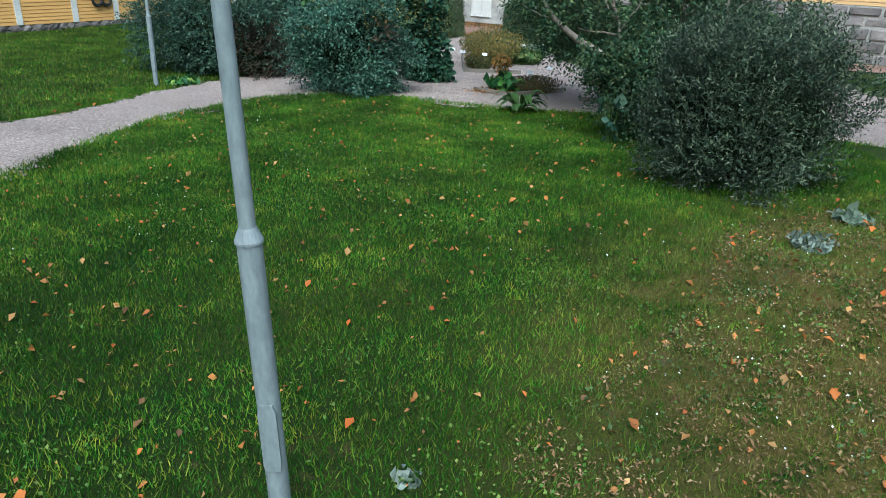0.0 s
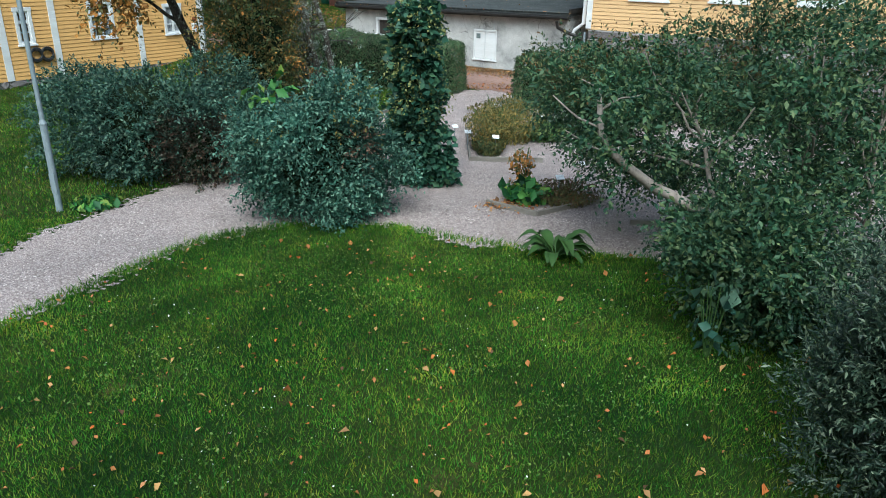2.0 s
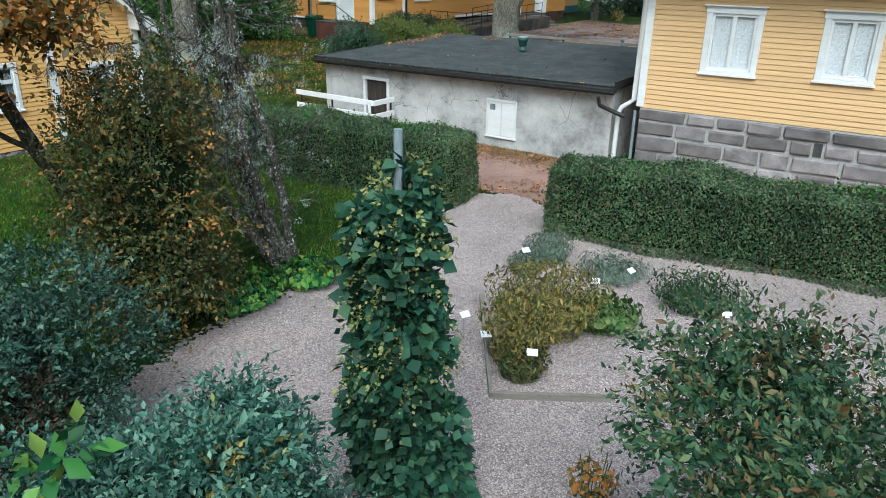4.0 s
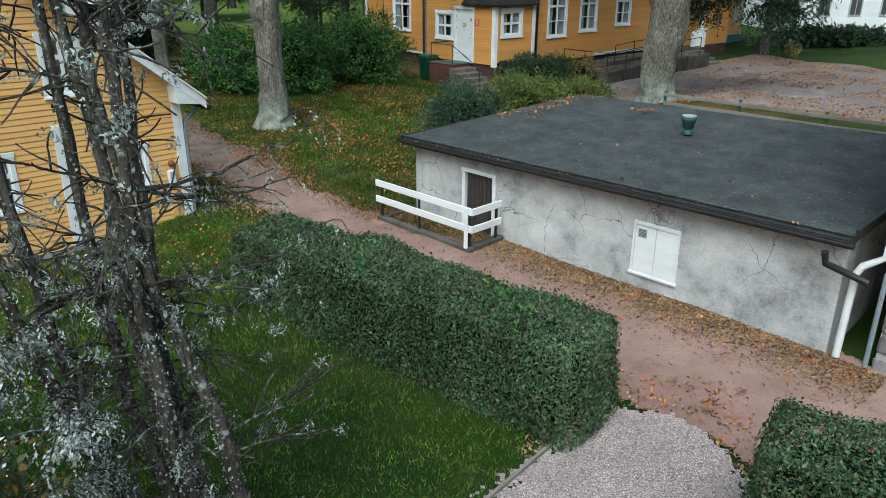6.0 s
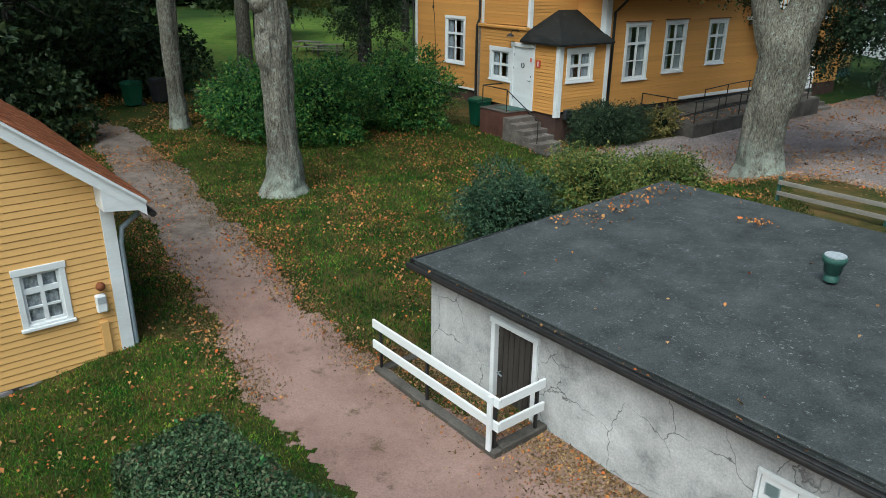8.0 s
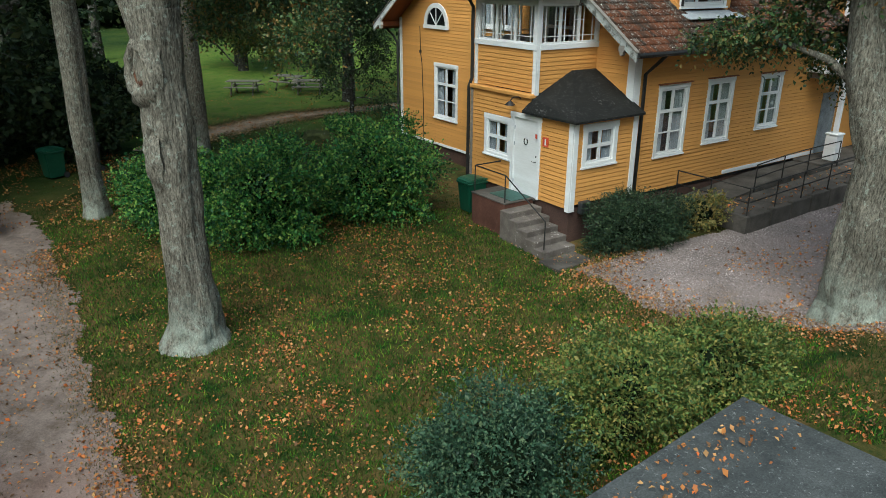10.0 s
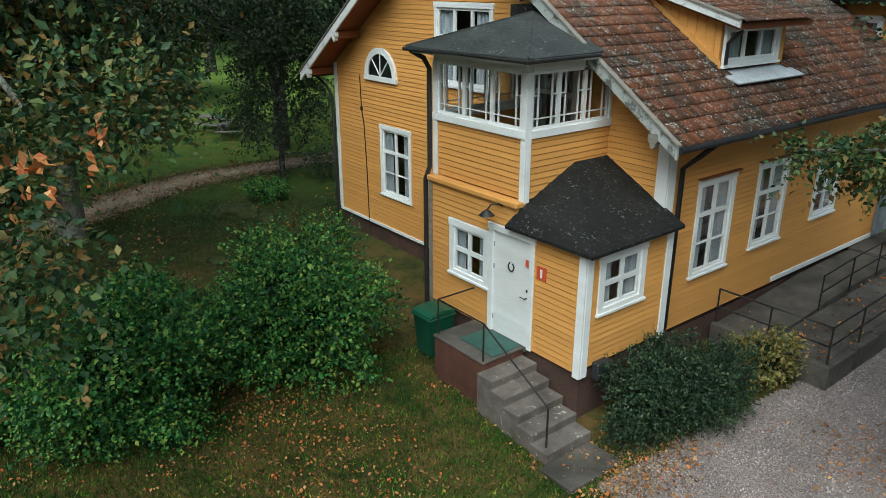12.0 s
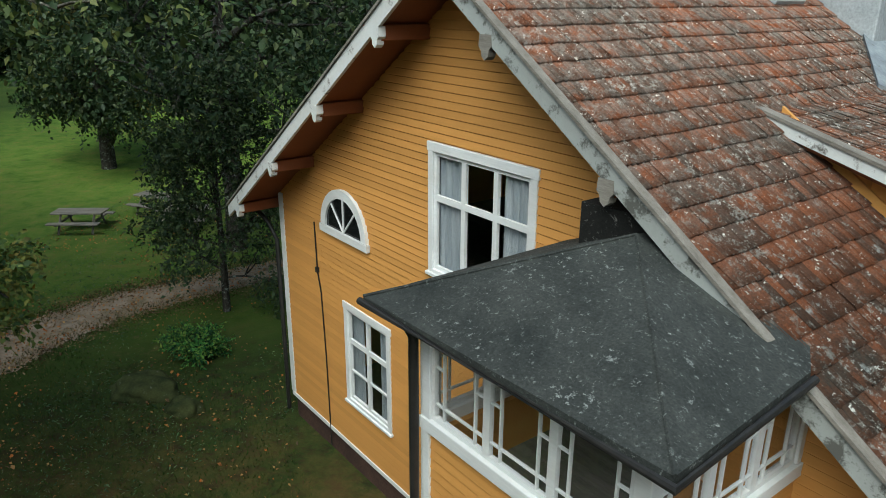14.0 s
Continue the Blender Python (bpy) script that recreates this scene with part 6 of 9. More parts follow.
# ---- the small yellow house by the lane ----
yel = thing("yellow_house", at(-7.57, 16.88, 0, 54), "yellow weatherboarded house with white trim", "house")
YW, YP = 11.0, 0.82


def yroof(x):
    return 2.95 + YP * min(-x + 0.0, YW + x)


yopen = [(-1.50, -0.78, 0.90, 1.91), (-2.55, -1.75, 3.0, 4.2), (-4.15, -3.3, 0.95, 2.1), (-6.35, -5.85, 0.95, 2.0), (-7.6, -6.9, 1.0, 1.6)]
siding(yel, I4, -YW, 0, 0.02, yroof, yopen, PALE, h=0.112, breaks=(-YW / 2,))
for i, o in enumerate(yopen):
    casing_window(yel, I4, *o, cols=2, rows=(0.33, 0.66) if o[3] - o[2] > 0.9 else (), casing=0.09, behind="lace" if i == 0 else "curtain" if i == 2 else "", sash=0.04)
for x in (-2.45, -5.25, -6.75, -8.6):
    part("trim_board", boxes((x - 0.10, x + 0.10, -0.05, 0.0, 0.02, 2.6 if x < -3 else 2.5), bev=0.005), WHITE, yel)
part("corner_board", boxes((-0.15, 0.05, -0.05, 0.0, 0.10, 2.75), (0.0, 0.05, 0.0, 0.15, 0.10, 2.75), bev=0.005), WHITE, yel)
part("side_wall", boxes((-0.14, 0.0, 0.15, 8, 0.22, 2.85), (-YW, -YW + 0.14, 0.15, 8, 0.22, 2.85), (-YW, 0, 7.86, 8, 0.22, 2.85)), PALE, yel)
pl = part("plinth", boxes((-YW, -0.02, 0.03, 8, -0.4, 0.22)), MORTAR, yel, "rough fieldstone footing")
r3 = np.random.default_rng(9)
x = -YW
while x < -0.3:
    w = r3.uniform(0.25, 0.6)
    bm = bmesh.new()
    bmesh.ops.create_icosphere(bm, subdivisions=2, radius=0.5)
    for v in bm.verts:
        v.co = Vector((x + w / 2 + v.co.x * w * 1.02, 0.03 + v.co.y * 0.16, -0.08 + v.co.z * 0.28)) + Vector(r3.normal(0, 0.012, 3))
    part("footing_stone", bm, GRANITE, pl)
    x += w
for s in (0, 1):
    a, b = (0.45, 2.95 - 0.45 * YP) if s == 0 else (-YW - 0.45, 2.95 - 0.45 * YP), (-YW / 2, 2.95 + YP * YW / 2)
    bm = bmesh.new()
    prism(bm, [(a[0], a[1]), (b[0], b[1]), (b[0], b[1] + 0.12), (a[0], a[1] + 0.12)], -0.40, 8.3)
    part("roof", bm, WHITE, yel)
    bm = bmesh.new()
    prism(bm, [(a[0], a[1] - 0.05), (b[0], b[1] - 0.05), (b[0], b[1] + 0.16), (a[0], a[1] + 0.16)], -0.45, -0.40)
    part("bargeboard", bm, WHITE, yel, "broad white bargeboard")
    bm = bmesh.new()
    prism(bm, [(a[0], a[1] + 0.16), (b[0], b[1] + 0.16), (b[0], b[1] + 0.20), (a[0], a[1] + 0.20)], -0.50, -0.30)
    part("verge_board", bm, WHITE, yel)
bm = bmesh.new()
prism(bm, [(0.44, 2.62), (0.44, 2.68), (-0.18, 3.08), (-0.18, 2.70)], -0.44, 0.1)
part("eave_box", bm, WHITE, yel, "white boxed eave")
YT = Matrix.Translation((0.50, -0.3, 2.95 - 0.45 * YP + 0.10)) @ Matrix.Rotation(radians(90), 4, "Z") @ Matrix.Rotation(math.atan(YP), 4, "X")
tiled(yel, YT, 8.4, 7.5, TILE_RED, 0, seed=15)
YT2 = Matrix.Translation((-YW - 0.50, 8.25, 2.95 - 0.45 * YP + 0.10)) @ Matrix.Rotation(radians(-90), 4, "Z") @ Matrix.Rotation(math.atan(YP), 4, "X")
tiled(yel, YT2, 8.4, math.hypot(YW / 2 + 0.5, (YW / 2 + 0.5) * YP), TILE_RED, 0, seed=16)
part("downpipe", rod([(0.45, 0.05, 2.45), (0.15, 0.02, 2.25), (0.10, 0.0, 2.0), (0.10, 0.0, 0.2)], 0.045), STEEL, yel, "grey downpipe", smooth=True)
part("gutter", rod([(0.55, -0.4, 2.52), (0.55, 8.2, 2.50)], 0.055), BLACK_IRON, yel)
mb = part("meter_box", boxes((-0.44, -0.28, -0.15, -0.03, 0.95, 1.25), bev=0.02), WHITE, yel, "small white meter box")
part("cover", boxes((-0.42, -0.30, -0.16, -0.15, 1.12, 1.22)), ZINC, mb)
part("cable_cover", boxes((-0.42, -0.30, -0.08, -0.03, 0.2, 0.75)), PALE, yel)
bm = bmesh.new()
bmesh.ops.create_uvsphere(bm, u_segments=12, v_segments=8, radius=0.075, matrix=Matrix.Translation((-0.33, -0.08, 1.38)))
part("bell", bm, RUST, yel, smooth=True)
for i, x in enumerate((-5.62, -5.95)):
    ring = [(x + 0.17 * math.cos(t), -0.09, 0.66 + 0.17 * math.sin(t)) for t in np.linspace(0, 2 * math.pi, 21)]
    h = thing("garden_hose", yel.matrix_basis.copy(), "coiled black garden hose hung on the wall", "hose", "coiled hoses")
    for k in range(4):
        part("coil", rod([(px, py - 0.035 * (k % 2) , pz + 0.02 * k) for px, py, pz in ring], 0.028, 6), DARK_PLASTIC, h, smooth=True)
    part("hook", boxes((x - 0.03, x + 0.03, -0.18, -0.03, 0.80, 0.86)), BLACK_IRON, h)

# ---- greenery ----
def core_mesh(name, blobs, parent, shrink=0.8, label=""):
    bm = bmesh.new()
    for b in blobs:
        g = bmesh.ops.create_icosphere(bm, subdivisions=2, radius=1.0)
        for v in g["verts"]:
            k = shrink * (1 + 0.25 * noise.noise(v.co * 2.3 + Vector(b[:3])))
            v.co = Vector((b[0] + v.co.x * b[3] * k, b[1] + v.co.y * b[4] * k, b[2] + v.co.z * b[5] * k))
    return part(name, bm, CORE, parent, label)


def leaves_on(parent, blobs, n, size, material, name="foliage", aspect=0.55, inner=0.2, seed=1, floor=None):
    r = np.random.default_rng(seed)
    c, d = clumps(blobs, n, r, inner)
    if floor is not None:
        ok = c[:, 2] > floor
        c, d = c[ok], d[ok]
    ob = leaf_mesh(name, leaf_data(c, d, size, aspect, r=r), material)
    ob.parent = parent
    return ob


def bush(x, y, rx, ry, h, n, size, material, label, name="bush", lumps=26, seed=1, aspect=0.55, yaw=0, group="", category="bush", lump=0.30, shoot=0.28, droop=0.25, up=0.5, fill=0.3, k=9, spread=0.88, mid=0.40, half=0.62, heart=0.55):
    """A bush of leafy shoots over uneven lumps, down to the ground."""
    z = float(land(x, y))
    b = thing(name, at(x, y, z, yaw), label, category, group)
    r = np.random.default_rng(seed)
    blobs = []
    for i in range(lumps):
        f = (i + 0.5) / lumps
        zz = h * (0.10 + 0.78 * f)
        prof = math.sqrt(max(0.05, 1 - ((zz / h - mid) / half) ** 2))
        a = 2.39996 * i + r.normal(0, 0.4)
        q = r.uniform(0.45, spread) * prof
        s = lump * r.uniform(0.6, 1.4)
        blobs.append((math.cos(a) * rx * q, math.sin(a) * ry * q, zz + r.normal(0, 0.05 * h), rx * s, ry * s, h * 0.5 * s))
    blobs.append((0, 0, h * 0.45, rx * heart, ry * heart, h * 0.40))
    c, d = clumps(blobs, int(n * fill), r, 0.2)
    ok = c[:, 2] > 0.02
    pts = [leaf_data(c[ok], d[ok], size, aspect, r=r), shoots_on(blobs, int(n * (1 - fill) / k), shoot, k, size, r, aspect, droop, up, 0.0)]
    ob = leaf_mesh("foliage", np.concatenate(pts), material)
    ob.parent = b
    core_mesh("core", blobs[-1:], b, 0.95)
    for i in range(5):
        a = r.uniform(0, 6.28)
        bm = bmesh.new()
        tube(bm, [(0.1 * math.cos(a), 0.1 * math.sin(a), -0.05), (rx * 0.3 * math.cos(a), ry * 0.3 * math.sin(a), h * 0.45), (rx * 0.6 * math.cos(a), ry * 0.6 * math.sin(a), h * 0.8)], [0.03, 0.02, 0.008], 6)
        part("stem", bm, BARK_DARK, b)
    return b


def hedge(p0, p1, half, h, n, label, seed=1):
    """A clipped hedge from p0 to p1."""
    p0, p1 = Vector(p0), Vector(p1)
    L = (p1 - p0).length
    yaw = math.degrees(math.atan2(p1.y - p0.y, p1.x - p0.x))
    z = float(land((p0.x + p1.x) / 2, (p0.y + p1.y) / 2))
    b = thing("hedge", at(p0.x, p0.y, z, yaw), label, "hedge", "clipped hedges")
    r = np.random.default_rng(seed)
    # a rounded box surface
    e = 0.17
    areas = np.array([L * h, L * h, L * 2 * half, 2 * half * h, 2 * half * h])
    f = r.choice(5, n, p=areas / areas.sum())
    x, y, zz = r.uniform(0, L, n), r.uniform(-half, half, n), r.uniform(0.0, h, n)
    x = np.where(f == 3, 0, np.where(f == 4, L, x))
    y = np.where(f == 0, -half, np.where(f == 1, half, y))
    zz = np.where(f == 2, h, zz)
    c = np.stack([x, y, zz], -1)
    k = np.stack([x.clip(e, L - e), y.clip(-half + e, half - e), zz.clip(-1, h - e)], -1)
    d = c - k
    ln = np.linalg.norm(d, axis=1)[:, None] + 1e-9
    wave = 0.05 * np.sin(x * 1.7 + seed) + 0.035 * np.sin(x * 4.1 + zz * 3) + 0.03 * np.sin(y * 5 + x * 2.3)
    c = k + d / ln * (e + wave[:, None] + r.normal(0, 0.035, n)[:, None])
    ob = leaf_mesh("foliage", leaf_data(c, d / ln, 0.035, 0.6, r=r), L_HEDGE)
    ob.parent = b
    tip = np.stack([r.uniform(0.1, L - 0.1, 420), r.uniform(-half + 0.1, half - 0.1, 420), np.full(420, h - 0.05)], -1)
    tip = tip[np.sin(tip[:, 0] * 2.1 + seed) + np.sin(tip[:, 0] * 5.3 + tip[:, 1] * 4) + r.normal(0, 0.3, 420) > 0.75]
    up = np.stack([r.normal(0, 0.35, len(tip)), r.normal(0, 0.35, len(tip)), np.ones(len(tip))], -1)
    ob = leaf_mesh("fresh_growth", sprigs(tip, up, 0.16, 6, 0.055, r, 0.6, 0.1), L_LILAC)
    ob.parent = b
    tagged(ob, kind="stuff")
    # dark block inside the clipped shell, coloured as its inner shade
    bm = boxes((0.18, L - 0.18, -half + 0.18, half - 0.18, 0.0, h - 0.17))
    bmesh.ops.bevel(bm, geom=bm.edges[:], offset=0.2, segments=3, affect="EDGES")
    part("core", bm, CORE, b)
    return b


def limb(bm, start, d, length, radius, depth, r, ends, droop=0.0, sides=7):
    pts, rad = [Vector(start)], [radius]
    d = Vector(d).normalized()
    k = 5
    for i in range(k):
        d = (d + Vector(r.normal(0, 0.16, 3)) + Vector((0, 0, 0.06 - droop))).normalized()
        pts.append(pts[-1] + d * length / k)
        rad.append(radius * (1 - 0.75 * (i + 1) / k) + 0.004)
    tube(bm, pts, rad, sides if depth else 4)
    ends.append((pts[-1], depth))
    if depth > 0:
        for i in range(2, k + 1):
            for _ in range(2):
                nd = (d + Vector(dirs(1, r)[0]) * 0.95).normalized()
                limb(bm, pts[i], nd, length * r.uniform(0.45, 0.7), rad[i] * 0.75, depth - 1, r, ends, droop, sides - 1)


def tree(x, y, trunk, radii, limbs, n, size, material, label, bark=None, seed=1, clump=0.75, name="tree", sides=18, depth=2, droop=0.0, rough=0.10, extra=(), category="tree", length=4.0, group="", aspect=0.6, furrow=0.0):
    """A tree: a tapered trunk along points, limbs from chosen heights, and a crown of leafy clumps at the limbs' ends."""
    z = float(land(x, y))
    t = thing(name, at(x, y, z), label, category, group)
    r = np.random.default_rng(seed)
    bm = bmesh.new()
    pts = [Vector(p) for p in trunk]
    fine, rad = [], []
    for i in range(len(pts) - 1):
        for s in range(10):
            f = s / 10
            fine.append(pts[i].lerp(pts[i + 1], f))
            rad.append(radii[i] + (radii[i + 1] - radii[i]) * f)
    fine.append(pts[-1])
    rad.append(radii[-1])
    tube(bm, fine, rad, sides, rough, seed, furrow)
    part("trunk", bm, bark or BARK, t, smooth=True)
    ends = []
    bm = bmesh.new()
    for start, d, ln, rd in limbs:
        limb(bm, start, d, ln, rd, depth, r, ends, droop)
    part("branchwork", bm, bark or BARK, t, smooth=True)
    if n and ends:
        blobs = [(p.x, p.y, p.z, clump * r.uniform(0.7, 1.3), clump * r.uniform(0.7, 1.3), clump * 0.7 * r.uniform(0.7, 1.2)) for p, k in ends]
        blobs += list(extra)
        pts = [shoots_on(blobs, int(n * 0.65 / 8), clump * 0.75, 8, size, r, aspect, 0.3, 0.15, None, 0.6)]
        c, d = clumps(blobs, int(n * 0.35), r, 0.6)
        pts.append(leaf_data(c, d, size, aspect, r=r))
        ob = leaf_mesh("crown", np.concatenate(pts), material)
        ob.parent = t
    return t


def radial(zs, count, ln, rd, r, up=0.35, cx=0.0, cy=0.0):
    out = []
    for i in range(count):
        a = 2.4 * i + r.uniform(0, 0.6)
        z = zs[0] + (zs[1] - zs[0]) * (i + 0.5) / count
        out.append(((cx, cy, z), (math.cos(a), math.sin(a), up + 0.5 * i / count), ln * r.uniform(0.75, 1.15), rd))
    return out


# clipped hedges
hedge((-4.40, 13.55), (1.20, 10.31), 0.64, 1.30, 104000, "dark green clipped hedge along the dirt path", 3)
hedge((2.80, 8.93), (9.6, 5.6), 0.58, 1.34, 104000, "dark green clipped hedge before the stone-footed house", 4)

# bushes round the front lawn
blue = bush(-1.05, 0.08, 1.02, 0.95, 1.86, 60000, 0.054, L_BLUISH, "bushy blue-green shrub between lawn and gravel", seed=11, lumps=20, lump=0.28, shoot=0.30, droop=0.35, up=0.35, k=9, fill=0.12, spread=1.0, aspect=0.5, mid=0.58, half=0.64, heart=0.72)
br = np.random.default_rng(17)
ob = leaf_mesh("turning_foliage", shoots_on([(0.35, -0.3, 1.62, 0.3, 0.3, 0.2), (-0.35, -0.55, 1.30, 0.14, 0.14, 0.1)], 46, 0.35, 11, 0.052, br, 0.46, 0.4, 0.5, None, 0.9), L_YELLOW)
ob.parent = blue
ob = leaf_mesh("dry_foliage", shoots_on([(0.62, -0.72, 1.18, 0.12, 0.1, 0.14)], 26, 0.25, 9, 0.045, br, 0.46, 0.5, 0.3, None, 0.9), L_DRYTWIG)
ob.parent = blue
ob = leaf_mesh("broad_foliage", shoots_on([(-0.55, -0.25, 1.72, 0.12, 0.12, 0.1)], 7, 0.30, 6, 0.15, br, 0.6, 0.5, 0.6, None, 1.0), L_LILAC)
ob.parent = blue
bush(-4.3, 2.3, 1.60, 1.25, 1.82, 52000, 0.054, L_DARKBLUE, "dense dark blue-green shrub by the gravel path", seed=12, lumps=22, lump=0.28, shoot=0.30, up=0.5, k=9, fill=0.12, spread=0.98, aspect=0.5, mid=0.52, half=0.66, heart=0.66)
bush(-3.3, 1.75, 0.62, 0.55, 1.15, 13000, 0.045, L_BROWN, "browning dark shrub at the edge of the gravel path", seed=14, lumps=18, lump=0.32, shoot=0.22)
bush(4.0, -6.2, 1.12, 1.05, 1.82, 100000, 0.042, L_WILLOW, "large rounded grey-green willow shrub on the lawn", seed=13, lumps=60, lump=0.24, aspect=0.32, shoot=0.27, droop=0.06, up=0.9, k=14, mid=0.46, half=0.64, heart=0.74, fill=0.2)

# hop column on its pole
hop = thing("hop_plant", at(0.27, 1.75, float(land(0.27, 1.75))), "tall pole overgrown with dark green hop vines", "climber")
part("pole", rod([(0.0, 0, 0), (0.03, 0, 3.35)], 0.035), STEEL, hop)
hr = np.random.default_rng(21)
hb = [(0.06 * math.sin(k), 0.06 * math.cos(k * 1.7), 0.15 + k * 0.19, 0.335 + 0.05 * math.sin(k * 2.1) - 0.004 * k, 0.335 - 0.004 * k, 0.24) for k in range(15)] + [(0.36, -0.05, 0.60, 0.22, 0.25, 0.35), (0.34, -0.1, 0.25, 0.30, 0.28, 0.25)]
ob = leaf_mesh("foliage", shoots_on(hb, 1700, 0.19, 5, 0.105, hr, 0.85, 0.9, 0.0, 0.0, 0.6), L_HOP)
ob.parent = hop
ob = leaf_mesh("hop_bloom", shoots_on([q for q in hb if q[2] > 1.2], 480, 0.18, 8, 0.038, hr, 0.8, 1.0, 0.1, 0.0, 1.15), L_CONE)
ob.parent = hop
core_mesh("core", hb[:1] + hb[3:15:3], hop, 0.80)

# the old apple tree
apple = thing("apple_tree", at(4.9, -3.1, float(land(4.9, -3.1))), "old spreading apple tree with a leaning grey trunk", "tree")
ar = np.random.default_rng(31)
bm = bmesh.new()
tube(bm, [(0, 0, -0.1), (-0.3, 0.0, 0.22), (-0.9, 0.05, 0.55), (-1.5, 0.05, 0.88), (-2.02, 0.06, 1.18), (-2.2, 0.03, 1.26), (-2.5, 0.05, 1.48), (-2.64, 0.02, 1.60), (-2.78, 0.05, 1.80), (-2.80, 0.09, 1.98), (-2.82, 0.1, 2.15)], [0.10, 0.085, 0.068, 0.058, 0.050, 0.049, 0.043, 0.043, 0.036, 0.028, 0.02], 10, 0.25, 4)
part("trunk", bm, BARK_PALE, apple, smooth=True)
ends = []
for s_, d_, l_, w_ in (((-2.8, 0.1, 1.85), (-0.9, 0.25, 0.30), 0.55, 0.013), ((-2.8, 0.1, 2.0), (0.7, 0.2, 0.35), 0.5, 0.012), ((-2.64, 0.05, 1.6), (-0.6, 0.8, 0.2), 0.6, 0.010), ((-1.5, 0.05, 0.95), (0.1, 0.8, 0.8), 1.4, 0.03), ((-0.9, 0.1, 0.6), (0.4, 0.7, 1.0), 1.6, 0.03), ((-0.3, 0, 0.25), (0.9, 0.1, 1.0), 1.8, 0.03), ((-0.3, 0, 0.25), (0.4, 0.9, 0.9), 1.9, 0.03), ((-0.6, 0.1, 0.4), (0.3, 0.4, 1.2), 1.8, 0.03), ((-2.8, 0.1, 2.1), (0.1, 0.7, 0.4), 0.5, 0.010)):
    bm = bmesh.new()
    limb(bm, s_, d_, l_, w_, 1 if w_ > 0.02 else 0, ar, ends, 0.05, 7)
    part("branch", bm, BARK_PALE, apple, smooth=True)
ab = []
for i in range(330):
    a_, k_ = ar.uniform(0, 6.28), math.sqrt(ar.random())
    px, py = -1.15 + 2.35 * k_ * math.cos(a_), 1.5 + 1.9 * k_ * math.sin(a_)
    back = max(-1.5 - px, 0.0)
    py += 1.2 * min(back, 1.2)
    top = 2.08 + 0.24 * (px + 3.5) - 0.30 * k_ ** 2
    pz = ar.uniform(0.55 + 0.30 * max(0.9 - py, 0) + 0.2 * k_, top)
    if px < -1.7 and pz < 0.8:
        continue
    if (py < 0.5 and px < -1.8) or (py < 1.2 and pz < 1.5 and px < -1.5):
        continue
    ab.append((px, py, pz, ar.uniform(0.20, 0.36), ar.uniform(0.20, 0.36), ar.uniform(0.12, 0.22)))
for i in range(70):
    ab.append((ar.uniform(-1.0, 1.7), ar.uniform(-0.4, 2.4), ar.uniform(1.1, 3.05), ar.uniform(0.24, 0.4), ar.uniform(0.24, 0.4), ar.uniform(0.15, 0.25)))
for i in range(26):
    ab.append((ar.uniform(-2.1, -1.1), ar.uniform(-0.68, -0.38), ar.uniform(0.75, 1.15), 0.22, 0.2, 0.16))
for i in range(30):
    ab.append((ar.uniform(-2.35, -0.8), ar.uniform(-1.25, -0.5), ar.uniform(0.15, 1.05), ar.uniform(0.2, 0.3), ar.uniform(0.2, 0.3), ar.uniform(0.15, 0.22)))
for i in range(46):
    ab.append((ar.uniform(-1.6, -0.2), ar.uniform(-1.1, 0.15), ar.uniform(0.25, 1.55), ar.uniform(0.2, 0.34), ar.uniform(0.2, 0.34), ar.uniform(0.15, 0.25)))
for i in range(16):
    ab.append((-2.8 + ar.normal(0, 0.42), 0.25 + ar.normal(0, 0.3), 2.15 + ar.normal(0, 0.18), 0.16, 0.16, 0.10))
for i in range(22):
    ab.append((-2.72 + ar.normal(0, 0.22), -0.22 + ar.normal(0, 0.10), 1.75 + ar.normal(0, 0.22), 0.14, 0.10, 0.10))
ab = [q for q in ab if q[0] + 4.43 - 0.155 * (q[1] + 5.27) > 0.22 and -0.746 * (q[0] + 4.9) - 0.054 * (q[1] - 3.1) - 0.664 * (q[2] + 0.2) < -2.431 - 0.16]
low = [(ar.uniform(-2.3, -0.9), ar.uniform(-1.15, -0.35), ar.uniform(0.25, 1.30), ar.uniform(0.2, 0.3), ar.uniform(0.2, 0.3), ar.uniform(0.14, 0.22)) for _ in range(46)]
low = [q for q in low if -0.746 * (q[0] + 4.9) - 0.054 * (q[1] - 3.1) - 0.664 * (q[2] + 0.2) < -2.431 - 0.16]
ob = leaf_mesh("low_foliage", shoots_on(low, 1100, 0.30, 9, 0.062, ar, 0.5, 0.35, 0.25, 0.05, 0.6), L_APPLE)
ob.parent = apple
left = [q for q in ab if q[0] < -1.6 and q[1] > 1.2]
ob = leaf_mesh("back_foliage", shoots_on(left, 1500, 0.28, 9, 0.055, ar, 0.5, 0.35, 0.25, 0.05, 0.6), L_APPLE)
ob.parent = apple
ob = leaf_mesh("crown", shoots_on(ab, 7000, 0.32, 9, 0.058, ar, 0.5, 0.35, 0.25, 0.05, 0.6), L_APPLE)
ob.parent = apple
ob = leaf_mesh("turning_foliage", shoots_on([q for q in ab if q[1] > 1.3 and q[2] > 1.7], 900, 0.36, 9, 0.050, ar, 0.45, 0.0, 0.8, 0.05, 0.7), L_RUSTY)
ob.parent = apple

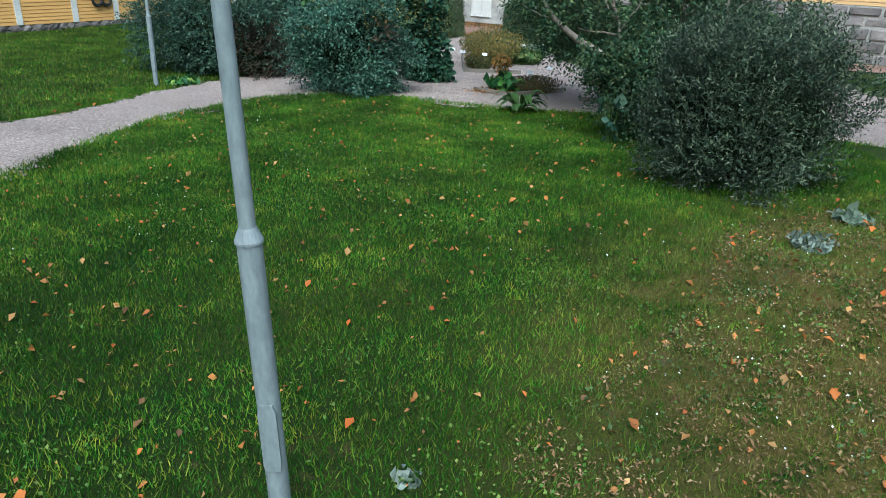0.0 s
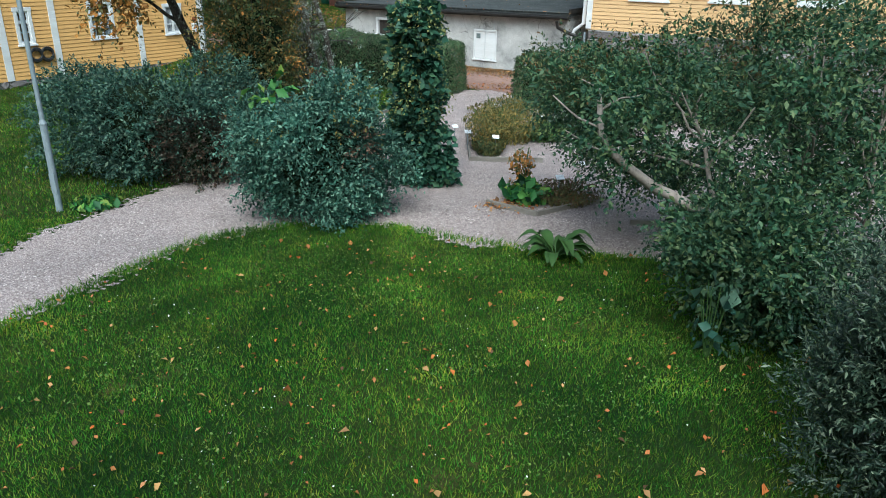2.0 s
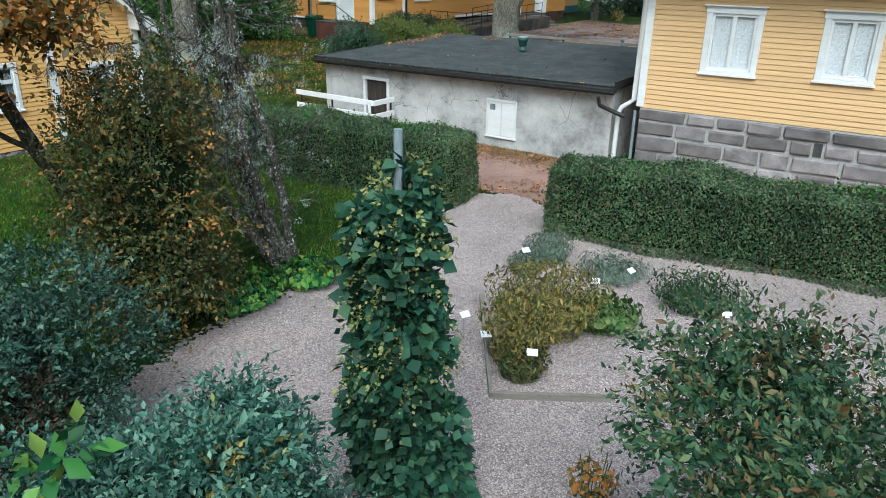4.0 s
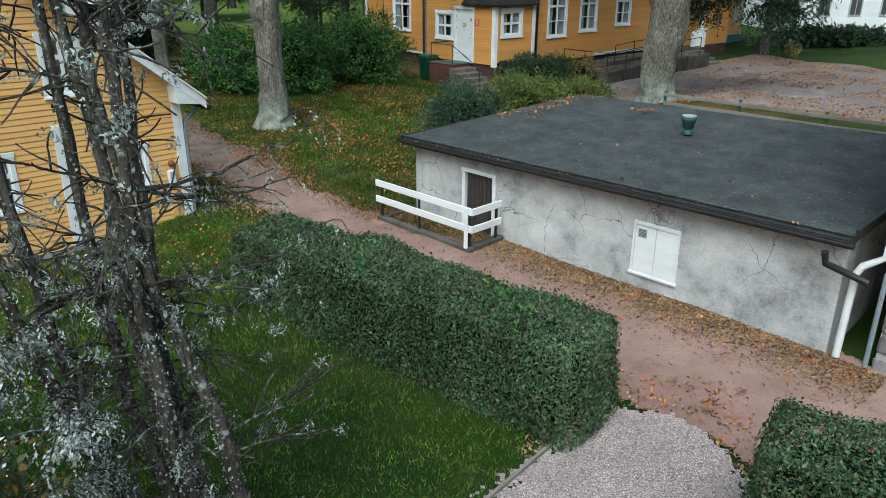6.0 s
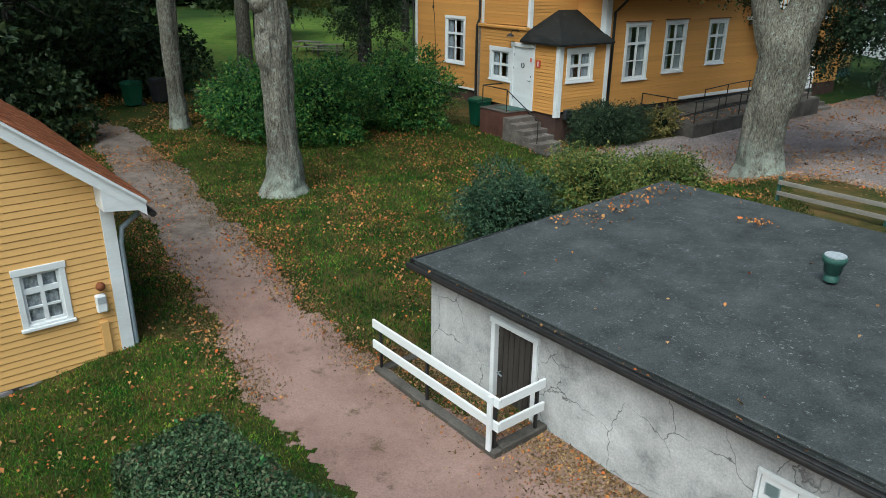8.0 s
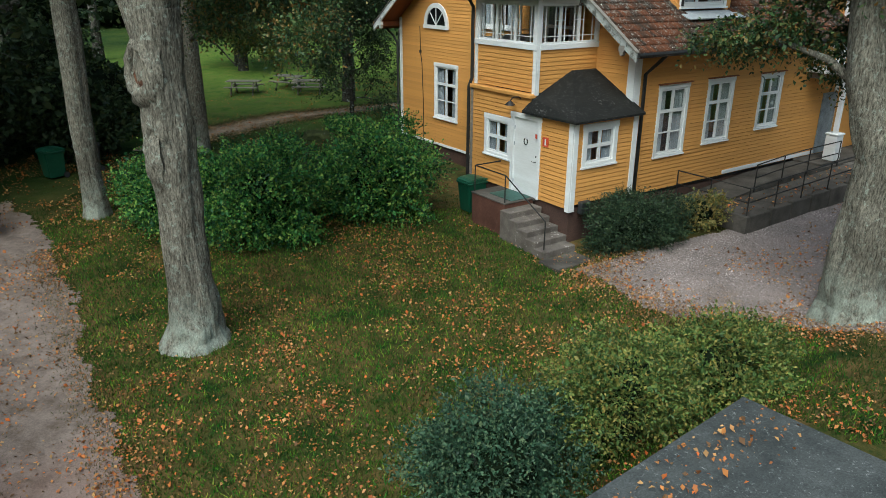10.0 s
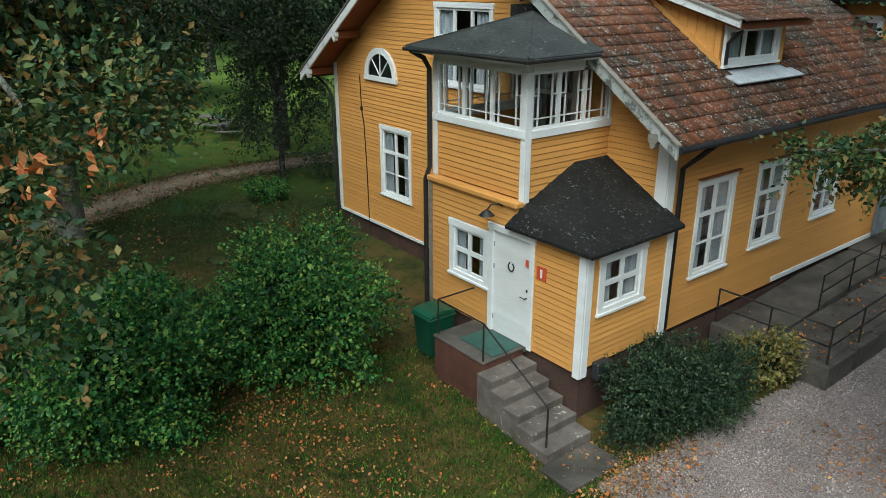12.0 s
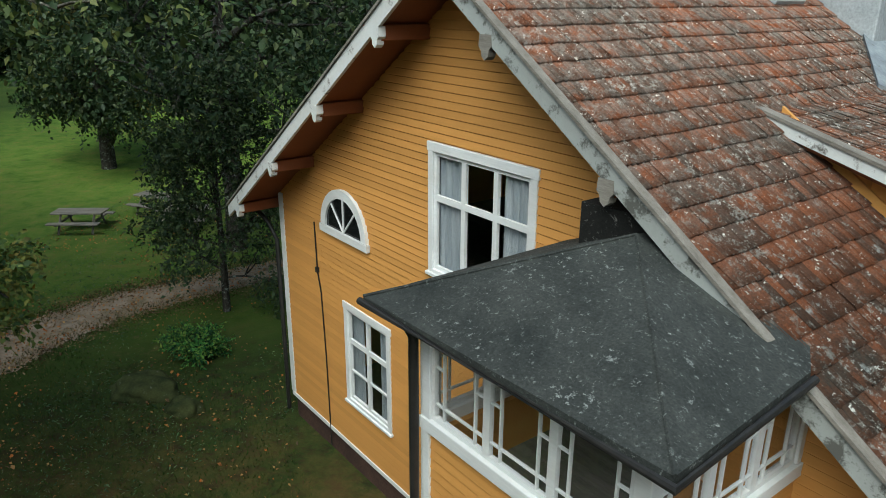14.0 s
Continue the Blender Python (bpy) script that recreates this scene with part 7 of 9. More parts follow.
# the lichened many-stemmed tree and its autumn neighbours
mt = thing("many_stemmed_tree", at(-1.75, 6.95, float(land(-1.75, 6.95))), "many-stemmed bare tree grown over with grey lichen", "tree")
r = np.random.default_rng(41)
stems = [[(0.15, 0.05, 0), (0.02, 0.05, 0.9), (-0.12, 0.0, 2.0), (-0.42, -0.1, 3.2), (-0.55, -0.3, 4.9)], [(0.0, 0, 0), (-0.35, 0.1, 0.9), (-0.70, 0.1, 1.9), (-0.75, 0.0, 3.2), (-0.7, 0.0, 5.2)], [(-0.05, -0.05, 0), (-0.6, -0.05, 0.7), (-1.1, -0.1, 1.5), (-1.3, -0.15, 2.8), (-1.5, -0.2, 4.8)],
         [(0.0, -0.05, 0), (-0.25, -0.1, 0.9), (-0.48, -0.15, 2.0), (-0.5, -0.2, 3.4), (-0.35, -0.3, 5.2)], [(-0.05, 0.05, 0), (-0.4, 0.15, 1.0), (-0.7, 0.3, 2.2), (-0.8, 0.45, 3.6), (-0.85, 0.6, 5.2)], [(-0.1, -0.05, 0), (-0.7, -0.12, 0.9), (-1.25, -0.2, 2.0), (-1.6, -0.3, 3.4), (-1.95, -0.4, 4.8)],
         [(0.05, 0.0, 0), (-0.3, 0.0, 1.1), (-0.58, -0.02, 2.3), (-0.62, -0.1, 3.6), (-0.75, -0.2, 5.3)], [(-0.05, 0.0, 0), (-0.5, 0.05, 0.9), (-0.95, 0.1, 2.0), (-1.05, 0.1, 3.3), (-1.1, 0.1, 5.2)]]
ends, skin_c, skin_d = [], [], []
for s in stems:
    bm = bmesh.new()
    fine = [Vector(s[i]).lerp(Vector(s[i + 1]), f / 4) + Vector(r.normal(0, 0.014, 3)) for i in range(4) for f in range(4)] + [Vector(s[-1])]
    rad = [0.082 - 0.05 * i / 16 for i in range(17)]
    tube(bm, fine, rad, 9, 0.25, r.uniform(0, 9))
    part("stem", bm, BARK_LICHEN, mt, smooth=True)
    for i in range(1300):
        q = r.uniform(0.3, 15.9)
        k = int(q)
        p = fine[k].lerp(fine[k + 1], q - k)
        d = dirs(1, r)[0]
        d[2] *= 0.2
        skin_c.append(np.array(p) + d * rad[k] * r.uniform(0.98, 1.55))
        skin_d.append(d)
    for p in (s[1], s[2], s[2], s[2], s[3], s[3], s[3], s[3], s[4], s[4], s[4], s[4]):
        bm = bmesh.new()
        d = Vector(dirs(1, r)[0])
        d.z = abs(d.z) * 0.4
        limb(bm, Vector(p) + Vector((0, 0, r.uniform(-0.4, 0.4))), d, r.uniform(0.35, 0.85), 0.008, 1, r, ends, 0.10, 5)
        part("twig", bm, BARK_DARK, mt)
ob = leaf_mesh("bark_lichen", leaf_data(np.array(skin_c), np.array(skin_d), 0.027, 0.6, r=r), LICHEN)
ob.parent = mt
lb = [(p.x, p.y, p.z - 0.02, 0.07, 0.07, 0.06) for p, k in ends[::4]]
leaves_on(mt, lb, 9000, 0.028, LICHEN, "beard_lichen", 0.35, 0.8, 42)
# long drooping branches hung with pale lichen
starts, ways = [], []
for a, b, sag in (((-1.1, -0.1, 2.6), (0.35, -2.1, 3.55), 0.25), ((-1.2, -0.1, 3.1), (-0.25, -2.0, 3.9), 0.2), ((-1.3, -0.15, 2.8), (-0.9, -2.2, 3.2), 0.2), ((-1.5, -0.2, 3.6), (-1.9, -1.9, 3.7), 0.15), ((-1.25, -0.2, 2.2), (-1.5, -1.8, 2.6), 0.2), ((-1.6, -0.3, 3.4), (-2.6, -1.2, 3.3), 0.2),
                  ((-1.1, 0.0, 1.8), (-0.2, -1.6, 2.75), 0.2), ((-0.55, -0.2, 4.0), (0.55, 0.75, 4.35), 0.15), ((-0.42, -0.1, 3.3), (0.55, 1.05, 3.45), 0.2), ((-0.7, 0.1, 3.9), (0.1, 1.5, 3.75), 0.2), ((-0.75, 0.0, 3.2), (0.25, 0.8, 2.85), 0.2)):
    a, b = Vector(a), Vector(b)
    line = [a.lerp(b, f) + Vector((0, 0, -sag * math.sin(math.pi * f))) + Vector(r.normal(0, 0.03, 3)) for f in np.linspace(0, 1, 12)]
    bm = bmesh.new()
    tube(bm, line, [0.020 - 0.0013 * k for k in range(12)], 6, 0.3, 2)
    part("drooping_branch", bm, BARK_DARK, mt)
    near = b.y < 0
    for p in line[4:]:
        for _ in range(3 if near else 1):
            d = Vector(dirs(1, r)[0])
            d.z = -abs(d.z) * 0.7 + 0.15
            ln = r.uniform(0.12, 0.42)
            part("twig", rod([p, p + d * ln * 0.5 + Vector((0, 0, 0.02)), p + d * ln + Vector((0, 0, -0.05))], 0.0045, 4), BARK_DARK, mt)
            for f in np.linspace(0.1, 1, 6 if near else 3):
                starts.append(p + d * ln * f)
                ways.append(Vector((r.normal(0, 0.35), r.normal(0, 0.35), -0.8)))
ob = leaf_mesh("hanging_lichen", sprigs(np.array(starts), np.array(ways), 0.09, 9, 0.024, r, 0.5, 0.6), LICHEN)
ob.parent = mt
or_ = bush(-2.95, 4.9, 1.05, 1.0, 3.4, 30000, 0.055, L_AUTUMN, "tall straggly shrub with yellowing and orange leaves", seed=44, lumps=40, lump=0.24, shoot=0.5, up=0.9)
ob = leaf_mesh("turning_foliage", shoots_on([(r.uniform(-0.9, 0.9), r.uniform(-0.9, 0.9), r.uniform(0.5, 3.3), 0.25, 0.25, 0.2) for _ in range(26)], 430, 0.30, 8, 0.058, r, 0.6, 0.4, 0.3, None, 0.9), L_MAPLE)
ob.parent = or_
tree(-4.05, 6.1, [(0, 0, -0.1), (-0.15, -0.2, 1.0), (-0.5, -0.6, 2.2), (-0.8, -1.1, 3.6), (-1.0, -1.5, 5.0)], [0.13, 0.11, 0.095, 0.075, 0.05],
     [((-0.5, -0.6, 2.2), (-0.8, -0.5, 0.6), 1.6, 0.04), ((-0.8, -1.1, 3.4), (0.3, -0.8, 0.5), 1.5, 0.035), ((-0.8, -1.0, 3.2), (-0.9, 0.3, 0.6), 1.5, 0.035), ((-1.0, -1.4, 4.6), (0.4, 0.4, 0.8), 1.4, 0.03), ((-1.0, -1.4, 4.6), (-0.6, -0.6, 0.6), 1.4, 0.03)],
     22000, 0.085, L_MAPLE, "leaning tree with orange autumn leaves", BARK_DARK, 45, clump=0.48, sides=10, depth=1)

# shrubs along the store's side
bush(-2.0, 21.75, 1.15, 0.85, 1.95, 38000, 0.048, L_STORE, "dark shrub rising beside the store", seed=51, yaw=54, lumps=26, shoot=0.3, up=0.6)
bush(-0.5, 23.6, 1.35, 0.85, 1.85, 36000, 0.052, L_GOLDEN, "green shrub turning yellow beside the store", seed=53, yaw=54, lumps=26, shoot=0.3, up=0.6)
bush(0.9, 25.2, 1.4, 0.85, 1.25, 30000, 0.06, L_GOLDEN, "green and yellowing shrub behind the store", seed=52, yaw=40, lumps=24, shoot=0.35)

# lilacs between the oak and the house
bush(-10.2, 30.5, 1.55, 1.45, 2.5, 40500, 0.072, L_LILAC, "broad dark green lilac bush", seed=61, lumps=17, lump=0.38, shoot=0.42, aspect=0.7)
bush(-8.0, 33.0, 1.5, 1.5, 2.6, 45900, 0.072, L_LILAC, "dense green lilac bush near the house", seed=62, lumps=17, lump=0.38, shoot=0.42, aspect=0.7)
bush(-12.8, 30.4, 1.5, 1.4, 2.2, 32400, 0.072, L_LILAC, "dark green lilac bush by the old tree", seed=63, lumps=15, lump=0.38, shoot=0.42, aspect=0.7)
bush(-0.65, 32.65, 1.55, 0.92, 1.32, 34000, 0.050, L_YEW, "low dark evergreen shrub by the porch wall", seed=64, yaw=48, lumps=26, shoot=0.24)
bush(1.05, 34.3, 0.6, 0.6, 1.0, 3500, 0.08, L_YELLOW, "small yellowing shrub by the ramp", seed=65, lumps=12)

# the large old trees
orr = np.random.default_rng(71)
oak = tree(-8.95, 25.3, [(0.03, 0, -0.25), (0.03, 0, 0.2), (0.05, 0, 0.65), (0.05, 0, 1.2), (0.03, 0, 2.3), (0.02, 0, 3.1), (0.0, 0, 3.9), (-0.02, 0, 4.6), (-0.02, 0, 5.3), (0.0, 0, 6.0), (0.05, 0, 6.5), (0.30, 0, 7.1), (0.45, 0.05, 9.0)], [0.84, 0.60, 0.50, 0.44, 0.41, 0.42, 0.45, 0.43, 0.42, 0.43, 0.40, 0.30, 0.24],
     [((0.3, 0.0, 7.2), (0.2, 1.0, 0.1), 2.2, 0.12), ((-1.0, 0.1, 7.8), (-0.9, -0.3, 0.7), 3.6, 0.14), ((0.4, 0.05, 8.8), (-0.1, -0.4, 0.9), 2.6, 0.13), ((0.35, 0.0, 7.8), (0.35, 0.1, 1.0), 3.0, 0.2), ((0.45, 0.05, 8.9), (0.2, 0.0, 0.9), 2.4, 0.12), ((-1.6, 0.2, 9.7), (-0.8, 0.2, 0.8), 2.8, 0.12)],
     80000, 0.085, L_OAK, "old oak with a thick lichened trunk and a pruned knot", BARK, 71, clump=0.8, sides=90, rough=0.10, furrow=0.05, extra=[(1.3, 2.3, 6.6, 0.5, 0.5, 0.4)])
bm = bmesh.new()
fork = [Vector((-0.10, 0, 5.9)), Vector((-0.32, 0, 6.45)), Vector((-0.58, 0.02, 6.95)), Vector((-1.1, 0.1, 8.0)), Vector((-1.7, 0.2, 10.0))]
tube(bm, [fork[i].lerp(fork[i + 1], f / 8) for i in range(4) for f in range(8)], [0.33 - 0.15 * k / 31 for k in range(32)], 60, 0.10, 5, 0.05)
part("second_stem", bm, BARK, oak, smooth=True)
tree(-15.9, 30.75, [(0, 0, -0.15), (0, 0, 0.5), (0, 0, 1.2), (0, 0, 3.0), (-0.03, 0.1, 5.2), (-0.15, 0.3, 8.0)], [0.46, 0.32, 0.29, 0.31, 0.34, 0.22],
     [((-0.1, 0.2, 5.6), (-0.8, 0.4, 0.7), 4, 0.15), ((-0.1, 0.2, 6.2), (0.8, -0.5, 0.6), 4, 0.14), ((-0.1, 0.3, 7.0), (0.2, 0.9, 0.6), 4, 0.13), ((-0.15, 0.3, 8.0), (-0.3, -0.6, 0.8), 3.5, 0.12)],
     36000, 0.10, L_FAR, "leaning old tree beside the lane", BARK, 72, clump=0.9, sides=60, furrow=0.05, extra=[(3.9 + 0.6 * math.sin(k * 2.1), 3.0 + 1.2 * math.cos(k * 1.7), 6.1 + 0.2 * k, 0.6, 0.6, 0.45) for k in range(8)])
oak2 = tree(3.8, 29.2, [(0, 0, -0.25), (0, 0, 0.3), (-0.06, 0, 0.9), (-0.04, 0, 1.6), (0.08, 0, 2.3), (0.12, 0, 3.0), (0.18, 0, 3.6), (0.48, 0.05, 4.4), (0.7, 0.15, 6.0), (0.8, 0.2, 8.0)], [0.86, 0.64, 0.58, 0.56, 0.60, 0.64, 0.62, 0.48, 0.36, 0.20],
     [((0.2, 0.1, 3.6), (0.9, 0.35, 0.95), 4.5, 0.26), ((0.6, 0.2, 5.2), (-0.3, 1.0, 0.25), 4.2, 0.15), ((0.6, 0.2, 5.6), (-0.5, -0.3, 0.7), 2.2, 0.12), ((0.7, 0.3, 6.6), (0.4, -0.9, 0.6), 3.6, 0.13), ((0.8, 0.3, 7.4), (0.3, 0.7, 0.6), 3.8, 0.12)],
     66000, 0.085, L_OAK, "old oak by the low fence", BARK, 73, clump=0.75, sides=90, furrow=0.05, extra=[(-1.0, 1.0, 6.5, 0.5, 0.5, 0.4)])
bm = bmesh.new()
fork = [Vector((0.0, 0, 3.2)), Vector((-0.30, 0, 3.9)), Vector((-0.58, 0.02, 4.6)), Vector((-0.8, 0.1, 6.0)), Vector((-0.9, 0.2, 8.0))]
tube(bm, [fork[i].lerp(fork[i + 1], f / 8) for i in range(4) for f in range(8)], [0.46 - 0.26 * k / 31 for k in range(32)], 60, 0.10, 8, 0.05)
part("second_stem", bm, BARK, oak2, smooth=True)


bm = bmesh.new()
tube(bm, [(-0.2, 0.1, 4.2), (-1.2, 0.5, 5.0), (-2.4, 0.9, 5.4), (-3.6, 1.1, 5.3)], [0.12, 0.07, 0.04, 0.012], 10)
part("branch", bm, BARK, oak2, smooth=True)


def hanging(parent, blobs, m, seed, size=0.085, material=None):
    """A mass of hanging leaves on a low branch."""
    ob = leaf_mesh("foliage", shoots_on(blobs, m, 0.42, 9, size, np.random.default_rng(seed), 0.6, 0.4, 0.0, None, 0.55), material or L_OAK)
    ob.parent = parent


hr2 = np.random.default_rng(77)
hanging(oak2, [(-3.75 + 3.6 * f, 1.1 + hr2.normal(0, 0.35), 5.25 + f * hr2.uniform(-0.75, 2.3), 0.16 + 0.25 * f, 0.2 + 0.2 * f, 0.12 + 0.15 * f) for f in np.linspace(0.02, 1, 44)], 1500, 78)
hanging(oak2, [(hr2.uniform(0.9, 5.0), hr2.uniform(0.2, 2.6), hr2.uniform(2.9, 5.6), 0.4, 0.4, 0.3) for _ in range(60)], 3400, 79, material=L_YEW)
hanging(oak, [(hr2.uniform(-1.4, 1.5), hr2.uniform(1.8, 3.6), hr2.uniform(6.0, 7.6), 0.35, 0.35, 0.28) for _ in range(40)], 1500, 80, 0.070)
hanging(oak, [(hr2.uniform(3.3, 4.4), hr2.uniform(-2.1, -0.6), hr2.uniform(6.1, 7.3), 0.26, 0.26, 0.22) for _ in range(18)], 620, 81, 0.052)
ob = leaf_mesh("turning_foliage", shoots_on([(4.3, -1.75, 6.9, 0.10, 0.10, 0.08), (4.2, -1.3, 6.95, 0.10, 0.1, 0.08), (1.6, 2.5, 6.4, 0.15, 0.15, 0.1), (0.6, 2.2, 6.9, 0.15, 0.15, 0.1)], 26, 0.20, 7, 0.055, hr2, 0.65, 0.4, 0.0, None, 0.6), L_ORANGE)
ob.parent = oak
for way in ([(0.2, 0, 7.1), (1.6, -0.3, 7.9), (3.0, -0.9, 7.7), (4.2, -1.5, 7.0)], [(0.3, 0.1, 7.2), (0.7, 1.2, 7.7), (1.2, 2.3, 7.4), (1.9, 3.2, 6.5)]):
    bm = bmesh.new()
    tube(bm, [Vector(way[i]).lerp(Vector(way[i + 1]), f / 6) for i in range(3) for f in range(6)], [0.085 - 0.0042 * k for k in range(18)], 10, 0.15, 3)
    part("branch", bm, BARK, oak, smooth=True)

# the oak's pruned wound and burrs
def burr(where, r_out, face, rings, seed, tall=1.3):
    """A lumpy ring of overgrown bark; rings are pairs of width and height."""
    bm = bmesh.new()
    n = Vector(face).normalized()
    a = n.cross(Vector((0, 0, 1))).normalized()
    b = n.cross(a)
    c = Vector(where)
    vs = []
    for k, h in rings:
        row = []
        for t in np.linspace(0, 2 * math.pi, 32, endpoint=False):
            q = Vector((math.cos(t) * 2.2, math.sin(t) * 2.2, k * 2.5 + seed))
            w = 1 + 0.22 * noise.noise(q) + 0.08 * noise.noise(q * 3.1)
            row.append(bm.verts.new(c + (a * math.cos(t) + b * tall * math.sin(t)) * r_out * k * w + n * r_out * (h + 0.16 * noise.noise(q * 1.7))))
        vs.append(row)
    for p, q in zip(vs, vs[1:]):
        for i in range(32):
            bm.faces.new((p[i], p[(i + 1) % 32], q[(i + 1) % 32], q[i]))
    bm.faces.new(vs[-1])
    bmesh.ops.recalc_face_normals(bm, faces=bm.faces)
    return bm


LIP = [(1.55, -0.55), (1.35, -0.12), (1.16, 0.14), (0.98, 0.24), (0.82, 0.20), (0.70, 0.02), (0.62, -0.30), (0.3, -0.42), (0.05, -0.45)]
KNOT = [(1.8, -0.75), (1.5, -0.32), (1.2, -0.05), (0.9, 0.14), (0.6, 0.20), (0.42, 0.12), (0.30, -0.06), (0.06, -0.12)]
wound = part("pruning_wound", burr((-0.20, -0.37, 5.38), 0.30, (-0.30, -0.94, 0.1), LIP, 1.0, 1.45), BARK, oak, "healed pruning wound with rotten brown heart", smooth=True)
part("heartwood", burr((-0.20, -0.37, 5.32), 0.20, (-0.30, -0.94, 0.1), [(1.1, -0.45), (0.9, -0.22), (0.6, -0.05), (0.3, -0.22), (0.05, -0.30)], 4.0, 1.25), ROTTEN, wound, "rotten brown heartwood", smooth=True)
part("burr", burr((-0.33, -0.25, 3.78), 0.30, (-0.80, -0.60, 0.0), KNOT, 7.0), BARK, oak, smooth=True)
part("burr", burr((-0.05, -0.41, 4.25), 0.17, (-0.12, -0.99, 0.0), KNOT, 9.0, 1.6), BARK, oak, smooth=True)

# ---- woods and park beyond ----
far_r = np.random.default_rng(81)


def far_tree(x, y, h, spread, material, seed, label="broad dark park tree", name="park_tree", n=7000, size=0.28, low=0.30, bark=None):
    r = np.random.default_rng(seed)
    return tree(x, y, [(0, 0, -0.2), (0.05, 0, h * 0.2), (0.1, 0.1, h * 0.5), (0.1, 0.1, h * 0.85)], [0.032 * h, 0.026 * h, 0.018 * h, 0.006 * h],
                radial((h * low, h * 0.85), 11, spread, 0.012 * h, r, 0.2), n, size, material, label, bark or BARK_DARK, seed, clump=spread * 0.26, name=name, sides=10, depth=1, group="park trees")


for i, (x, y, h, s, m_) in enumerate([(-26, 34, 12, 4.5, L_FAR), (-29, 40, 13, 5, L_FAR), (-24, 30, 11, 4, L_FAR), (-33, 33, 14, 5, L_FAR), (-13.5, 57, 13, 4.5, L_FAR), (-36, 48, 14, 5.5, L_FAR),
                                      (-22, 24, 10, 4, L_FAR), (-27, 22, 12, 4.5, L_FAR), (-20, 70, 12, 5, L_FAR), (-33, 74, 14, 5.5, L_FAR), (-6, 66, 14, 5, L_FAR), (-42, 62, 14, 5.5, L_FAR)]):
    far_tree(x, y, h, s, m_, 100 + i)
far_oak = far_tree(-17.4, 38.3, 13.0, 5.0, L_PARK, 128, "broad oak with yellowing leaves beside the far path", n=36000, size=0.13, low=0.62, bark=BARK)
hr3 = np.random.default_rng(82)
ob = leaf_mesh("low_foliage", shoots_on([(1.8 + 3.0 * f, -0.8 + hr3.normal(0, 0.4), 5.1 - 0.5 * f + hr3.uniform(-0.9, 0.6), 0.42, 0.42, 0.22) for f in np.linspace(0, 1, 22)], 760, 0.42, 9, 0.095, hr3, 0.65, 0.35, 0.1, None, 0.6), L_GOLDEN)
ob.parent = far_oak
for way in ([(0.1, 0.0, 4.6), (1.4, -0.4, 5.2), (3.0, -0.7, 5.0), (4.7, -0.9, 4.3)], [(0.1, 0.0, 4.2), (1.0, -0.8, 4.5), (2.0, -1.2, 4.2), (2.9, -1.5, 3.5)]):
    bm = bmesh.new()
    tube(bm, way, [0.09, 0.06, 0.035, 0.012], 8, 0.15, 4)
    part("branch", bm, BARK_DARK, far_oak, smooth=True)
far_tree(-28.3, 60.0, 12.0, 3.6, L_FAR, 127, "dark park tree with a skirt of low branches", n=30000, size=0.20, low=0.06)
far_tree(-16.5, 51.0, 12.0, 4.2, L_FAR, 129, n=16000, size=0.18, low=0.3)
far_tree(-30, 62, 6, 2.6, L_YELLOW, 130, "small yellowing park tree", n=3500)
far_tree(11.2, 46.0, 9, 4.6, L_YEW, 131, "dark spreading tree by the gravel yard", n=34000, size=0.17, low=0.26)
tree(-14.3, 46.2, [(0, 0, -0.1), (0.05, 0, 1.5), (0.0, 0.1, 3.5), (0.1, 0.1, 5.8)], [0.12, 0.10, 0.07, 0.02], radial((0.9, 5.8), 20, 1.8, 0.035, far_r, 0.35), 24000, 0.10, L_FAR, "slender young tree with dark leaves beside the house", BARK_DARK, 132, clump=0.5, sides=8, depth=1)
# understorey at the wood's edge, and the far belt of trees
for i, (x, y, rx, h) in enumerate([(-22.5, 36.5, 3.0, 3.6), (-27, 30, 3.0, 4.0), (-19.5, 27.5, 2.2, 2.8), (-24, 41, 2.6, 3.2), (-31, 45, 3.5, 4.5), (-21.4, 36.2, 1.6, 2.2), (-27.5, 36.5, 3.0, 3.6), (-24.6, 33.0, 2.2, 3.0), (-31, 38, 3.2, 4.2), (-25.0, 37.0, 2.4, 3.0)]):
    bush(x, y, rx, rx * 0.8, h, 8000, 0.17, L_FAR, "dark undergrowth at the wood's edge", seed=140 + i, lumps=24, aspect=0.7, group="undergrowth")
belt = []
for i in range(150):
    a = radians(far_r.uniform(20, 175))
    d = far_r.uniform(85, 120)
    x, y = -5 + d * math.cos(a), 20 + d * math.sin(a)
    h = far_r.uniform(9, 15)
    belt.append((x, y, float(land(x, y)) + h * 0.5, far_r.uniform(3.5, 6), far_r.uniform(3.5, 6), h * 0.55))
c, d = clumps(belt, 70000, far_r, 0.1)
tagged(leaf_mesh("far_woods", leaf_data(c, d, 0.75, 0.7, r=far_r), L_FAR), "belt of dark woods beyond the park", "woods", kind="stuff")
# dark lumps within the leaf belt: the woods' shade as colour
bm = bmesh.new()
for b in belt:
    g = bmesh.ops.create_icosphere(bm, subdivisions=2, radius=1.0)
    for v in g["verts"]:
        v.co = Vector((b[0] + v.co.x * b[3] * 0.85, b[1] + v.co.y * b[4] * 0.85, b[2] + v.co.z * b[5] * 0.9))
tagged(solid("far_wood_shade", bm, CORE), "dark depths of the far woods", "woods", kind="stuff")


